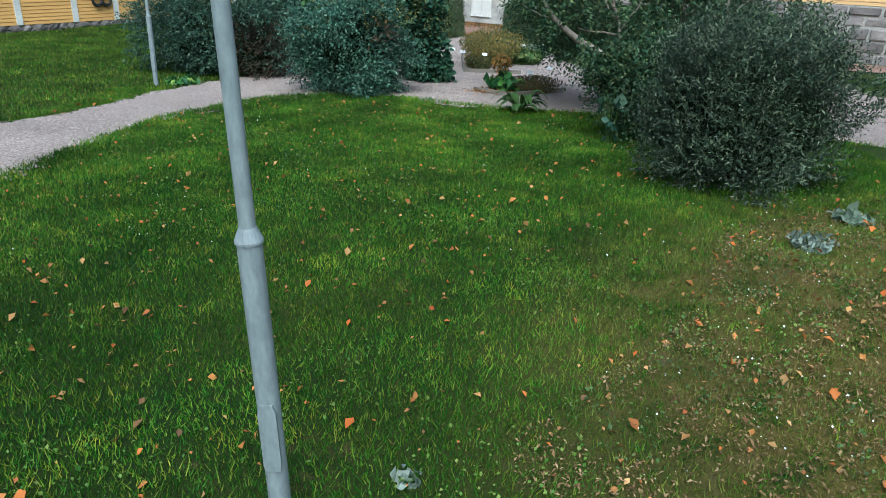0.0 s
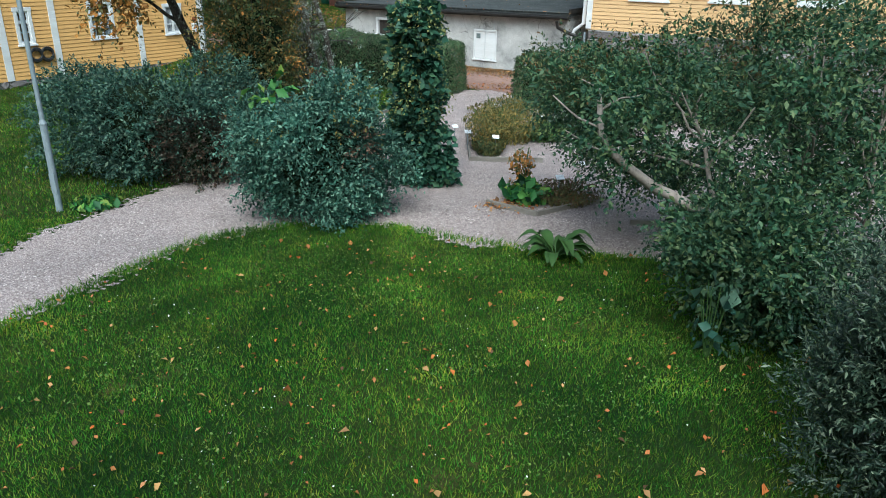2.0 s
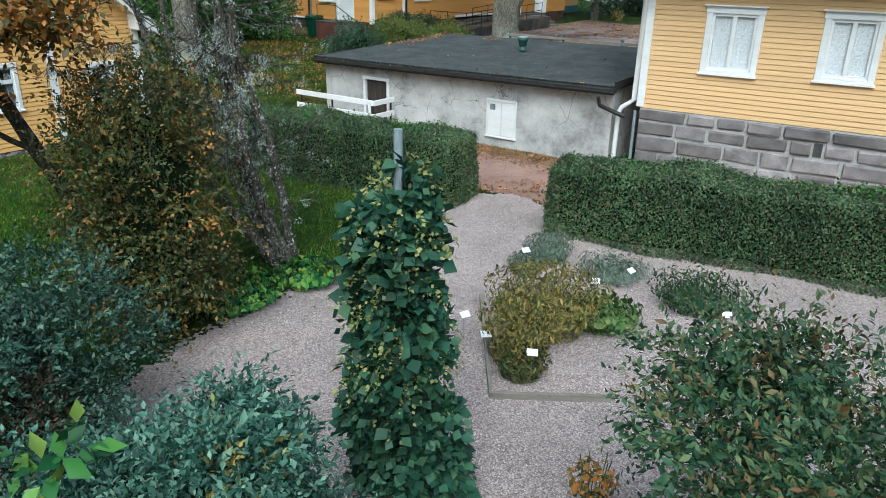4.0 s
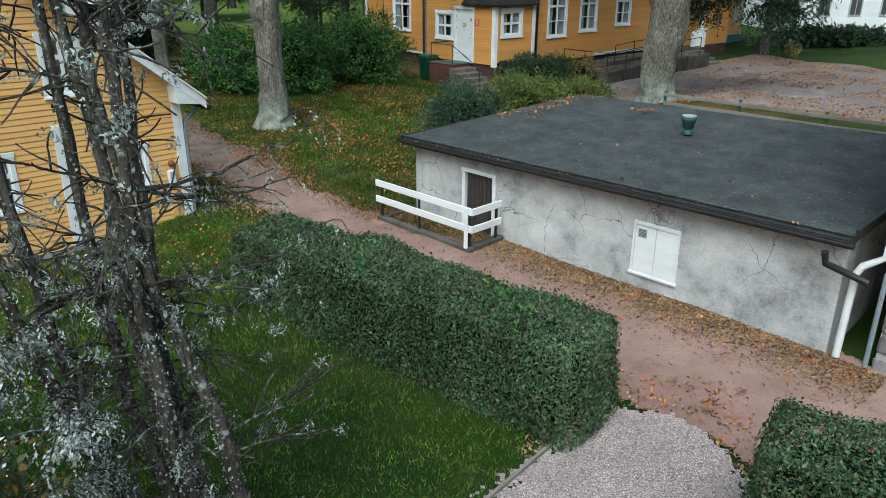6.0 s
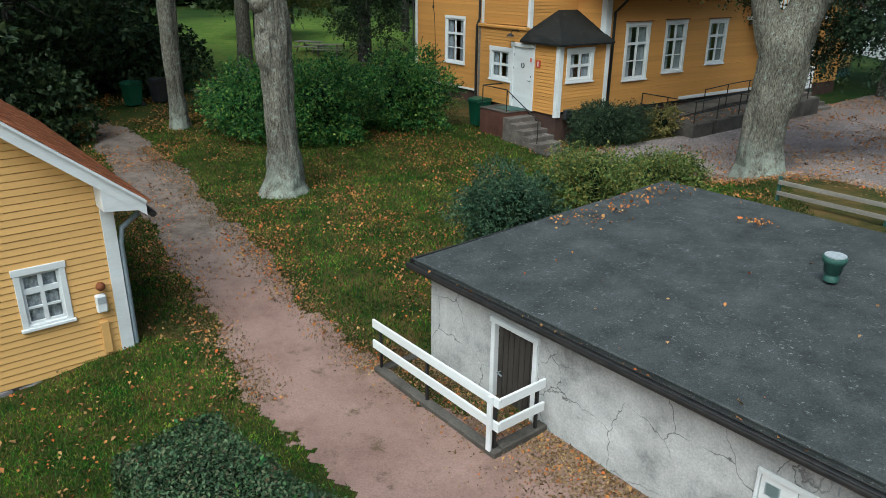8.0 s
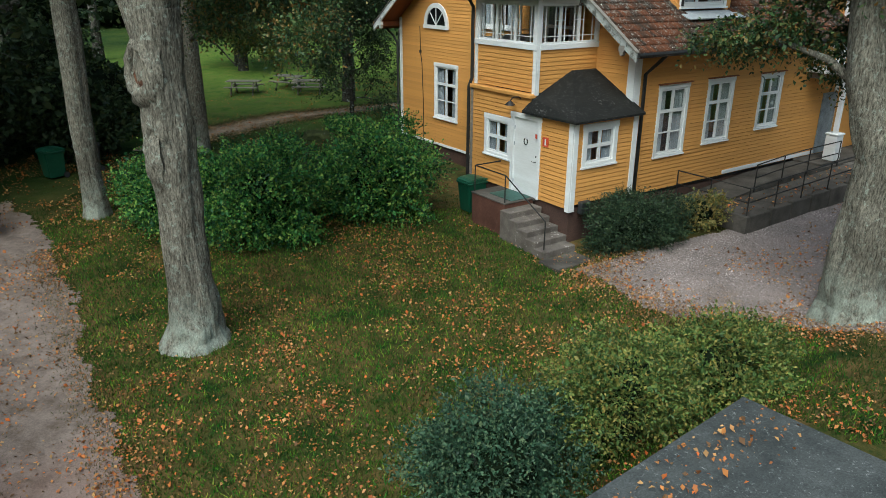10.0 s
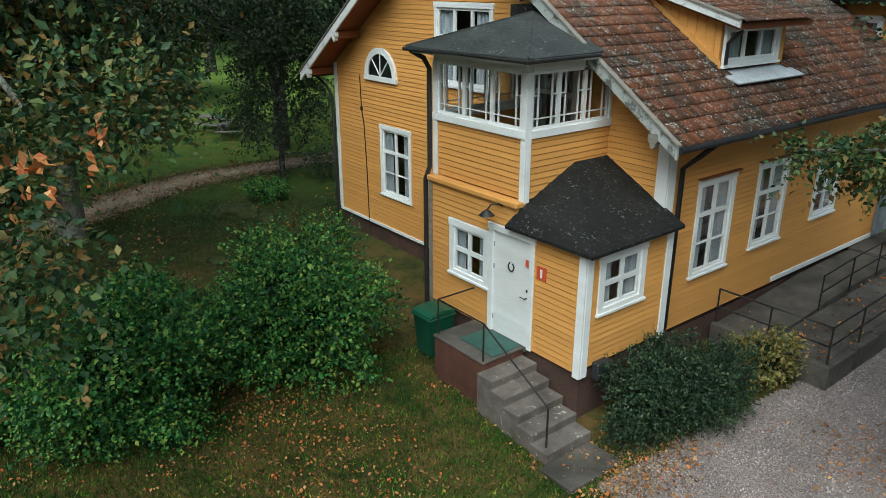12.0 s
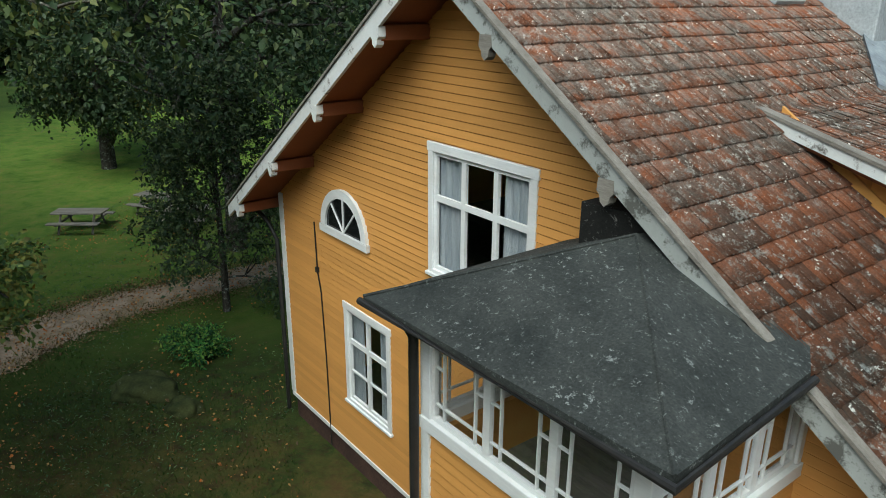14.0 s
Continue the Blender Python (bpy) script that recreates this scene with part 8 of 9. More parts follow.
def picnic_table(m, label):
    t = thing("picnic_table", m, label, "picnic table", "picnic tables")
    for i in range(5):
        part("top_board", boxes((-0.95, 0.95, -0.38 + i * 0.155, -0.24 + i * 0.155, 0.70, 0.745)), OLD_WOOD, t)
    for s in (-1, 1):
        for k in (0, 1):
            part("seat_board", boxes((-0.95, 0.95, s * 0.72 - 0.14 + k * 0.145, s * 0.72 - 0.005 + k * 0.145, 0.42, 0.46)), OLD_WOOD, t)
        part("brace", boxes((s * 0.62 - 0.04, s * 0.62 + 0.04, -0.80, 0.80, 0.36, 0.42)), OLD_WOOD, t)
        for k in (-1, 1):
            part("leg", rod([(s * 0.62, k * 0.65, 0.0), (s * 0.62, k * 0.22, 0.70)], 0.045, 4), OLD_WOOD, t)
    return t


pt = picnic_table(at(-23.2, 51.5, float(land(-23.2, 51.5)), 15), "grey weathered wooden picnic table on the grass")
for x, y, w in ((-21.6, 54.1, -10), (-19.7, 52.8, 20)):
    copy_thing(pt, at(x, y, float(land(x, y)), w))

def mossy_rock(x, y, w, h, seed):
    t = thing("mossy_rock", at(x, y, float(land(x, y))), "low boulder grown over with moss", "rock", "mossy rocks")
    bm = bmesh.new()
    bmesh.ops.create_icosphere(bm, subdivisions=4, radius=1.0)
    for v in bm.verts:
        k = 1 + 0.28 * noise.noise(v.co * 1.6 + Vector((seed, 0, 0))) + 0.10 * noise.noise(v.co * 4.5 + Vector((0, seed, 0)))
        v.co = Vector((v.co.x * w * k, v.co.y * w * 0.75 * k, v.co.z * h * k))
    part("stone", bm, MOSSY, t, smooth=True)


mossy_rock(-13.85, 35.6, 0.58, 0.42, 11.0)
mossy_rock(-13.9, 41.7, 0.80, 0.36, 2.0)
mossy_rock(-12.6, 41.2, 0.42, 0.28, 5.0)
mossy_rock(-12.4, 37.8, 0.38, 0.14, 8.0)
bush(-13.65, 43.6, 0.75, 0.7, 0.7, 6000, 0.07, L_LILAC, "small green bush at the young tree's foot", seed=66, lumps=12)

# green iron fence behind the store
fence = thing("fence", shed.matrix_basis @ Matrix.Translation((0, 8.6, 0)), "low fence of grey rails on green iron posts", "fence")
for i in range(7):
    x = -1.0 + i * 2.2
    w = shed.matrix_basis @ Vector((x, 8.6, 0))
    z = float(land(w.x, w.y))
    part("post", boxes((x - 0.035, x + 0.035, -0.035, 0.035, z - 0.1, z + 0.54), bev=0.008), GREEN_IRON, fence, "green iron post")
    if 0 < i < 6:
        w2 = shed.matrix_basis @ Vector((x + 2.2, 8.6, 0))
        z2 = float(land(w2.x, w2.y))
        for h in (0.14, 0.38):
            bm = bmesh.new()
            prism(bm, [(x, z + h), (x + 2.2, z2 + h), (x + 2.2, z2 + h + 0.085), (x, z + h + 0.085)], -0.085, -0.04)
            part("rail", bm, OLD_WOOD, fence, "weathered grey rail")

# white villa and pale house far to the side
villa = thing("white_villa", at(16.2, 58.3, float(land(16.2, 58.3)), 18), "white wooden villa behind a hedge far off", "house")
part("wall", boxes((0, 12, 0, 9, 0, 6)), WHITE, villa)
bm = bmesh.new()
prism(bm, [(-0.6, 5.9), (4.5, 9.2), (9.6, 5.9)], -0.6, 12.6)
part("roof", bm, FELT, villa, m=Matrix(((0, 1, 0, 0), (1, 0, 0, 0), (0, 0, 1, 0), (0, 0, 0, 1))))
for z in (1.2, 4.0):
    for x in (1.2, 3.6, 6.0, 8.4, 10.3):
        w_ = part("window", boxes((x, x + 1.0, -0.05, 0.02, z, z + 1.3)), ZINC, villa)
        part("pane", boxes((x + 0.1, x + 0.47, -0.06, -0.05, z + 0.1, z + 1.2), (x + 0.53, x + 0.9, -0.06, -0.05, z + 0.1, z + 1.2)), DARK_ROOM, w_)
annex = thing("pale_house", house.matrix_basis @ Matrix.Translation((9.3, 17.2, 0)) @ Matrix.Rotation(radians(90), 4, "Z"), "pale yellow house with a blue-green plinth", "house")
part("wall", boxes((0, 5.4, 0, 5, 1.5, 5.6)), PALE, annex)
part("plinth", boxes((-0.02, 5.42, -0.02, 5, -0.3, 1.5)), TURQUOISE, annex, "blue-green painted plinth")
bm = bmesh.new()
prism(bm, [(-0.4, 5.5), (2.5, 7.4), (5.4, 5.5), (5.4, 5.4), (-0.4, 5.4)], -0.4, 5.8)
part("roof", bm, FELT, annex, m=SWAP)
for x in (0.7, 2.5, 4.2):
    casing_window(annex, I4, x, x + 0.9, 2.4, 4.0)
bush(16.8, 51.5, 5.5, 1.0, 1.2, 12000, 0.14, L_YEW, "dark clipped hedge before the white villa", seed=160, name="bush", lumps=34, yaw=26)

# ---- lamp posts ----
def lamp_post(x, y, label, lean=0.0):
    z = float(land(x, y))
    t = thing("lamp_post", at(x, y, z) @ Matrix.Rotation(radians(lean), 4, "Y"), label, "lamp post", "lamp posts")
    part("base_tube", rod([(0, 0, -0.1), (0, 0, 1.27)], 0.047, 20), STEEL, t, smooth=True)
    bm = bmesh.new()
    tube(bm, [(0, 0, 1.27), (0, 0, 1.28), (0, 0, 1.33)], [0.053, 0.053, 0.032], 20)
    part("collar", bm, STEEL, t, "bright collar")
    part("upper_tube", rod([(0, 0, 1.33), (0, 0, 4.3)], 0.031, 20), STEEL, t, smooth=True)
    bm = bmesh.new()
    prism(bm, [(-0.030, 0.28), (0.030, 0.28), (0.036, 0.31), (0.036, 0.56), (0.025, 0.60), (-0.025, 0.60), (-0.036, 0.56), (-0.036, 0.31)], -0.050, -0.03)
    part("service_hatch", bm, STEEL, t, "riveted service hatch")
    part("head", rod([(0, 0, 4.3), (0, 0, 4.45)], 0.14, 16), DARK_PLASTIC, t)
    return t


lamp_post(-0.105, -11.72, "galvanised steel lamp post on the lawn", -2.3)
lamp_post(-4.85, 0.1, "galvanised steel lamp post beside the gravel path")

# ---- garden beds and their labels ----
def plant_label(x, y, yaw, h=0.38):
    t = thing("plant_label", at(x, y, float(land(x, y)), yaw), "white plant label on a thin metal stake", "plant label", "plant labels")
    part("stake", rod([(0, 0, -0.03), (0, 0, h)], 0.006, 6), STEEL, t)
    part("plate", boxes((-0.065, 0.065, -0.045, 0.045, 0, 0.006)), BLIND, t, m=Matrix.Translation((0, -0.02, h)) @ Matrix.Rotation(radians(35), 4, "X"))
    return t


for x, y, w in ((2.5, 0.85, 10), (3.05, 1.8, -20), (1.24, 4.05, 5), (1.0, 4.6, 30), (1.75, 3.6, -8), (2.05, 6.8, 20), (2.9, 5.6, -10), (3.5, 6.0, 40), (4.4, 4.6, 0)):
    plant_label(x, y, w)
kerbs = thing("bed_edging", at(0, 0, 0), "low dark timber edging of the garden beds", "edging")
for a, b in (((1.25, 3.2), (2.6, 3.15)), ((1.25, 3.2), (1.3, 5.8)), ((1.35, 0.55), (2.05, 0.0)), ((3.3, -0.4), (4.6, -0.5)), ((-1.35, 6.35), (0.8, 9.95)), ((2.05, 0.0), (3.2, 0.75))):
    a, b = Vector((*a, float(land(*a)))), Vector((*b, float(land(*b))))
    yaw = math.degrees(math.atan2(b.y - a.y, b.x - a.x))
    part("edge_board", boxes((0, (b - a).length, -0.02, 0.02, -0.05, 0.09), bev=0.006), OLD_WOOD, kerbs, m=at(a.x, a.y, a.z, yaw))


def bed_plant(x, y, r_, h, n, size, material, label, seed, aspect=0.3, name="bed_plant"):
    z = float(land(x, y))
    t = thing(name, at(x, y, z), label, "plant", "bed plants")
    q = np.random.default_rng(seed)
    a = q.uniform(0, 2 * math.pi, n)
    k = np.sqrt(q.random(n))
    hh = q.random(n)
    c = np.stack([r_ * k * np.cos(a) * (0.6 + 0.5 * hh), r_ * k * np.sin(a) * (0.6 + 0.5 * hh), hh * h * (1 - 0.35 * k)], -1)
    ob = leaf_mesh("foliage", leaf_data(c, np.stack([np.cos(a), np.sin(a), 0 * a + 0.5], -1), size, aspect, r=q), material)
    ob.parent = t
    for i in range(10):
        b = q.uniform(0, 6.28)
        part("stalk", rod([(0.02 * math.cos(b), 0.02 * math.sin(b), 0), (r_ * 0.6 * math.cos(b), r_ * 0.6 * math.sin(b), h * q.uniform(0.6, 0.95))], 0.005, 5), L_GREEN, t)
    return t


bed_plant(2.6, 0.7, 0.55, 0.36, 3500, 0.045, L_RUSTY, "low grey-green herb clump in a garden bed", 201)
bed_plant(2.0, 0.75, 0.38, 0.34, 260, 0.17, L_LILAC, "broad-leaved green plant in a garden bed", 202, 0.6)
bed_plant(1.95, 1.2, 0.22, 0.80, 420, 0.06, L_MAPLE, "plant with tall yellow flower spikes", 203, 0.6)
bed_plant(1.65, 4.1, 0.50, 0.95, 3200, 0.06, L_YELLOW, "yellowing feathery perennial in a garden bed", 204)
bed_plant(2.1, 4.9, 0.80, 1.0, 6500, 0.06, L_YELLOW, "tall yellow-green perennial clump", 205)
bed_plant(1.65, 3.7, 0.35, 0.45, 1500, 0.06, L_AUTUMN, "browning perennial at the bed's edge", 206)
bed_plant(2.9, 5.0, 0.50, 0.40, 1800, 0.08, L_GREEN, "fresh green low herb clump", 207, 0.6)
bed_plant(2.5, 7.3, 0.42, 0.50, 3500, 0.05, L_LAVENDER, "rounded grey-green lavender bush", 208, 0.2)
bed_plant(2.05, 6.75, 0.28, 0.38, 1800, 0.05, L_LAVENDER, "small grey-green lavender bush", 209, 0.2)
bed_plant(3.4, 6.6, 0.60, 0.35, 2500, 0.05, L_LAVENDER, "low silvery herb clump", 210, 0.25)
bed_plant(12.6, 45.6, 0.5, 0.9, 260, 0.16, L_YELLOW, "yellow perennial at the edge of the far lawn", 221, 0.6)
bed_plant(4.4, 5.6, 0.7, 0.5, 3000, 0.06, L_APPLE, "tangled green perennial clump", 211)


def dock_plant(x, y, n, label, seed):
    """A rosette of long arching leaves, each one a blade folded along its midrib."""
    t = thing("dock_plant", at(x, y, float(land(x, y))), label, "plant", "bed plants")
    q = np.random.default_rng(seed)
    for i in range(n):
        a = i * 2.4 + q.normal(0, 0.25)
        reach, rise, wide = q.uniform(0.34, 0.52), q.uniform(0.08, 0.30) * (1 - 0.5 * i / n) + 0.04, q.uniform(0.055, 0.085)
        bm = bmesh.new()
        rows = []
        for k in range(8):
            f = k / 7
            w = wide * (0.12 if f < 0.2 else math.sin(math.pi * (0.08 + 0.90 * (f - 0.15) / 0.85)) ** 0.7)
            c = Vector((reach * f, 0, 0.02 + rise * math.sin(math.pi * 0.80 * f) * 1.2))
            wave = q.normal(0, 0.008)
            rows.append([bm.verts.new(c + Vector((0, s * w, abs(s) * (0.25 * w) + s * wave))) for s in (-1, 0, 1)])
        for k in range(7):
            for s in (0, 1):
                bm.faces.new((rows[k][s], rows[k][s + 1], rows[k + 1][s + 1], rows[k + 1][s]))
        part("leaf", bm, L_GREEN, t, m=Matrix.Rotation(a, 4, "Z"), smooth=True)
    return t


dock_plant(2.02, -1.74, 22, "large-leaved green dock on the lawn edge", 212)
bed_plant(3.0, -4.2, 0.2, 0.9, 30, 0.12, L_BLUISH, "tall plant with broad blue-green leaves", 213, 0.8)
bed_plant(3.8, -8.4, 0.20, 0.16, 300, 0.05, L_SILVER, "silvery-leaved plant in the dry grass", 214, 0.5)
bed_plant(4.6, -7.6, 0.22, 0.12, 40, 0.12, L_LAVENDER, "flat rosette of pale leaves in the dry grass", 218, 0.5)
bed_plant(0.42, -11.48, 0.07, 0.05, 46, 0.045, L_SILVER, "small pale mushroom-like plant on the lawn", 219, 0.7)
bed_plant(-4.4, 0.25, 0.35, 0.16, 250, 0.10, L_LILAC, "low weeds at the lamp post's foot", 215, 0.6)
bed_plant(-2.2, 5.6, 0.7, 0.35, 1500, 0.08, L_LILAC, "low green ground cover under the trees", 216, 0.6)
bed_plant(-1.3, 6.4, 0.55, 0.30, 900, 0.09, L_LILAC, "low ivy-like ground cover at the tree's foot", 217, 0.7)

# ---- grass blades, loose stones and fallen leaves ----
sc = np.random.default_rng(91)


def scatter(n, x0, x1, y0, y1, keep=None, drop=None):
    x, y = sc.uniform(x0, x1, n), sc.uniform(y0, y1, n)
    w = wobble(x, y)
    ok = np.ones(n, bool)
    if keep:
        ok &= inside_field(x + w, y + w * 0.8, keep)
    if drop:
        ok &= ~inside_field(x + w, y + w * 0.8, drop)
    return x[ok], y[ok]


FOOT = [[(-2.75, 18.1), (4.7, 12.6), (14, 7), (20, 14), (9, 20), (1.7, 24)], [(-7.5, 16.9), (-14.5, 8), (-22, 13), (-14, 22)], [(-10.2, 41.6), (-5.8, 34.7), (-1.6, 31.3), (3.4, 34), (10, 47), (-2, 50)]]


def blades(name, x, y, h, w, label, material=None):
    n = len(x)
    z = land(x, y)
    a = sc.uniform(0, 2 * math.pi, n)
    hh = h * sc.uniform(0.5, 1.4, n)
    lean = sc.normal(0, 0.5, (n, 2)) * hh[:, None]
    pts = np.empty((n, 3, 3))
    pts[:, 0] = np.stack([x - w * np.cos(a), y - w * np.sin(a), z - 0.005], -1)
    pts[:, 1] = np.stack([x + w * np.cos(a), y + w * np.sin(a), z - 0.005], -1)
    pts[:, 2] = np.stack([x + lean[:, 0], y + lean[:, 1], z + hh], -1)
    me = bpy.data.meshes.new(name)
    me.vertices.add(n * 3)
    me.vertices.foreach_set("co", pts.reshape(-1))
    me.loops.add(n * 3)
    me.loops.foreach_set("vertex_index", np.arange(n * 3, dtype=np.int32))
    me.polygons.add(n)
    me.polygons.foreach_set("loop_start", np.arange(0, n * 3, 3, dtype=np.int32))
    me.polygons.foreach_set("loop_total", np.full(n, 3, dtype=np.int32))
    me.update(calc_edges=True)
    me.materials.append(material or BLADE)
    return tagged(new(name, me), label, "grass", kind="stuff")


ROADS = GARDEN + LANE + COURT
DRY = [[(0.75, -14.5), (0.85, -11.8), (1.1, -11.0), (1.9, -10.2), (2.6, -9.2), (3.2, -8.0), (4.2, -7.45), (6.0, -7.2), (8.5, -7.5), (8, -14.5)]]
x, y = scatter(620000, -5.5, 6.5, -14.5, -0.3, None, ROADS)
w_ = wobble(x * 1.7, y * 1.7) * 3
bare = inside_field(x + w_, y + w_, DRY) & (sc.random(len(x)) < 0.45)
x, y = x[~bare], y[~bare]
blades("grass", x, y, 0.040, 0.0040, "mown lawn grass before the garden")
x, y = scatter(190000, -14, -3.5, -9, 17.2, None, ROADS + FOOT)
k = len(x) * 11 // 20
blades("grass", x[:k], y[:k], 0.05, 0.010, "mown grass towards the yellow house")
blades("grass", x[k:], y[k:], 0.05, 0.010, "browner grass towards the yellow house", BLADE_MEADOW)
x, y = scatter(120000, -8, 2, 5, 17.2, None, ROADS + FOOT)
k = len(x) // 2
blades("grass", x[:k], y[:k], 0.055, 0.009, "mown grass behind the hedge")
blades("grass", x[k:], y[k:], 0.055, 0.009, "browner grass behind the hedge", BLADE_MEADOW)
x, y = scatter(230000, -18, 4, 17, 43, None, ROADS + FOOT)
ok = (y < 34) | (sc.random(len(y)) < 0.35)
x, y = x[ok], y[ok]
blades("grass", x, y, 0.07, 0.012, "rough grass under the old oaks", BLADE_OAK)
x, y = scatter(95000, -17, 3, 18, 34, None, ROADS + FOOT)
blades("grass", x, y, 0.07, 0.012, "greener tufts under the old oaks")


def fallen(name, x, y, size, label, lift=0.03, zs=None):
    n = len(x)
    z = (land(x, y) if zs is None else zs) + lift * sc.uniform(0.3, 1.2, n)
    d = np.stack([np.zeros(n), np.zeros(n), np.ones(n) * 1.3], -1)
    ob = leaf_mesh(name, leaf_data(np.stack([x, y, z], -1), d, size, 0.75, 0.35, 0.22, r=sc), L_FALLEN)
    return tagged(ob, label, "fallen leaves", kind="stuff")


def low_leaves(name, x, y, size, material, label, category, lift=0.03, aspect=0.8):
    n = len(x)
    z = land(x, y) + lift * sc.uniform(0.3, 1.2, n)
    d = np.stack([np.zeros(n), np.zeros(n), np.ones(n) * 1.6], -1)
    ob = leaf_mesh(name, leaf_data(np.stack([x, y, z], -1), d, size, aspect, 0.35, 0.15, r=sc), material)
    return tagged(ob, label, category, kind="stuff")


def patchy(x, y, scale, seed, least):
    """Keeps places where a smooth field of patches is high."""
    f = np.sin(x * scale + seed) * np.sin(y * scale * 1.13 + seed * 2.1) + 0.6 * np.sin(x * scale * 2.3 + y * scale * 1.7 + seed) + 0.5 * np.sin(y * scale * 3.1 - x * scale * 2.6 + seed * 3)
    ok = f + sc.normal(0, 0.35, len(x)) > least
    return x[ok], y[ok]


x, y = scatter(800, -5.5, 6, -14, -1, None, ROADS)
fallen("fallen_leaves", x, y, 0.050, "orange leaves scattered on the lawn", 0.05)
x, y = scatter(1500, -5.5, 6, -14, -1, None, ROADS)
low_leaves("fallen_leaves", x, y, 0.034, L_ORANGE, "small orange leaves scattered on the lawn", "fallen leaves", 0.05, 0.7)
x, y = patchy(*scatter(60000, -5.5, 5.5, -14, -0.8, None, ROADS), 1.1, 2.0, 0.35)
low_leaves("clover", x, y, 0.017, L_CLOVER, "pale clover and moss patches in the lawn", "clover", 0.045)
x, y = patchy(*scatter(900, -3, 4, -9, -0.8, None, ROADS), 0.9, 5.0, 0.2)
low_leaves("daisies", x, y, 0.014, L_PETAL, "tiny white flowers in the lawn", "flowers", 0.06)
x, y = patchy(*scatter(70000, 0.6, 7.5, -14, -7, DRY), 2.6, 1.0, -0.4)
low_leaves("dry_litter", x, y, 0.020, L_LITTER, "dry grass bits and leaf litter on thin lawn", "litter", 0.035, 0.45)
x, y = scatter(700, 0.6, 7, -14, -7, DRY)
fallen("fallen_leaves", x, y, 0.045, "brown leaves on the thin lawn", 0.05)
x, y = patchy(*scatter(30000, 0.6, 7, -14, -7, DRY), 2.2, 4.0, 0.2)
low_leaves("weeds", x, y, 0.018, L_GREEN, "pale green weeds in thin lawn", "weeds", 0.045)
x, y = scatter(800, 1.5, 6, -13, -7, DRY)
low_leaves("daisies", x, y, 0.012, L_PETAL, "white specks of small flowers in thin lawn", "flowers", 0.05)
# ragged tufts along the lawn's edge over the gravel
e_ = np.array(LAWN_EDGE)
k_ = sc.integers(0, len(e_) - 1, 9000)
f_ = sc.random(9000)[:, None]
p_ = e_[k_] * (1 - f_) + e_[k_ + 1] * f_ + sc.normal(0, 0.07, (9000, 2))
blades("grass", p_[:, 0], p_[:, 1], 0.075, 0.006, "longer grass along the lawn's edge")
x, y = patchy(*scatter(46000, -17, 3.5, 19, 40, None, FOOT + COURT), 0.9, 3.0, 0.1)
ok = (y < 33) | (sc.random(len(y)) < 0.12)
x, y = x[ok], y[ok]
fallen("fallen_leaves", x, y, 0.048, "orange and brown leaves strewn under the oaks", 0.06)
x, y = patchy(*scatter(9000, -23, -14, 26, 37, None, FOOT), 0.8, 2.0, -0.3)
fallen("fallen_leaves", x, y, 0.06, "brown and orange leaves thick under the trees by the lane", 0.06)
x, y = scatter(4200, 0.4, 3.4, 9.5, 12.2, None, GARDEN + LANE)
low_leaves("dry_litter", x, y, 0.05, L_LITTER, "brown litter on the strip between gravel and path", "litter", 0.05, 0.55)
x, y = scatter(900, -9.5, -5.0, 12.0, 18.0, None, LANE + FOOT)
fallen("fallen_leaves", x, y, 0.05, "brown leaves in the grass by the yellow house", 0.05)
x, y = scatter(700, 1.0, 3.3, 9.9, 11.7, None, GARDEN)
fallen("fallen_leaves", np.concatenate([x, sc.normal(1.65, 0.22, 260)]), np.concatenate([y, sc.normal(0.45, 0.13, 260)]), 0.045, "brown leaves on the strip between gravel and path", 0.05)
e_ = np.array([(-16.1, 27.5), (-14.2, 25.85), (-11.8, 23.6), (-9.3, 21.45), (-7.2, 19.6), (-5.65, 18.1), (-3.9, 16.6)])
k_ = sc.integers(0, len(e_) - 1, 15000)
f_ = sc.random(15000)[:, None]
p_ = e_[k_] * (1 - f_) + e_[k_ + 1] * f_ + np.where(sc.random(15000) < 0.5, 1, -1)[:, None] * (np.array([0.64, 0.77]) * sc.normal(0.98, 0.24, 15000)[:, None])
q_ = p_ + sc.normal(0, 0.12, p_.shape)
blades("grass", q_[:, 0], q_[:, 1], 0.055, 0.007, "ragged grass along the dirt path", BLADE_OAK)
low_leaves("dry_litter", p_[:, 0], p_[:, 1], 0.030, L_LITTER, "dry grass and litter along the dirt path", "litter", 0.045, 0.4)
p_ = p_[:3600]
fallen("fallen_leaves", p_[:, 0], p_[:, 1], 0.045, "brown leaves along the dirt path's edges", 0.04)
x, y = patchy(*scatter(46000, -1, 24, 20, 47, COURT, FOOT), 0.7, 4.0, -0.35)
fallen("fallen_leaves", x, y, 0.062, "leaves strewn over the gravel yard", 0.03)
x, y = patchy(*scatter(13000, -9, 3.5, 20, 33, None, FOOT + COURT), 0.7, 1.0, 0.25)
low_leaves("fallen_leaves", x, y, 0.052, L_ORANGE, "bright orange leaves strewn under the oaks", "fallen leaves", 0.07, 0.75)
t = sc.uniform(-0.6, 9.8, 20000)
v = -np.abs(sc.normal(0, 0.48, 20000)) - 0.03
fx, fy = -2.57 + t * US.x + v * VS.x, 17.97 + t * US.y + v * VS.y
low_leaves("dry_litter", fx, fy, 0.042, L_LITTER, "dry brown litter along the plaster wall's foot", "litter", 0.03, 0.4)
t, v = t[::7], v[::7] * 1.1
fx, fy = -2.57 + t * US.x + v * VS.x, 17.97 + t * US.y + v * VS.y
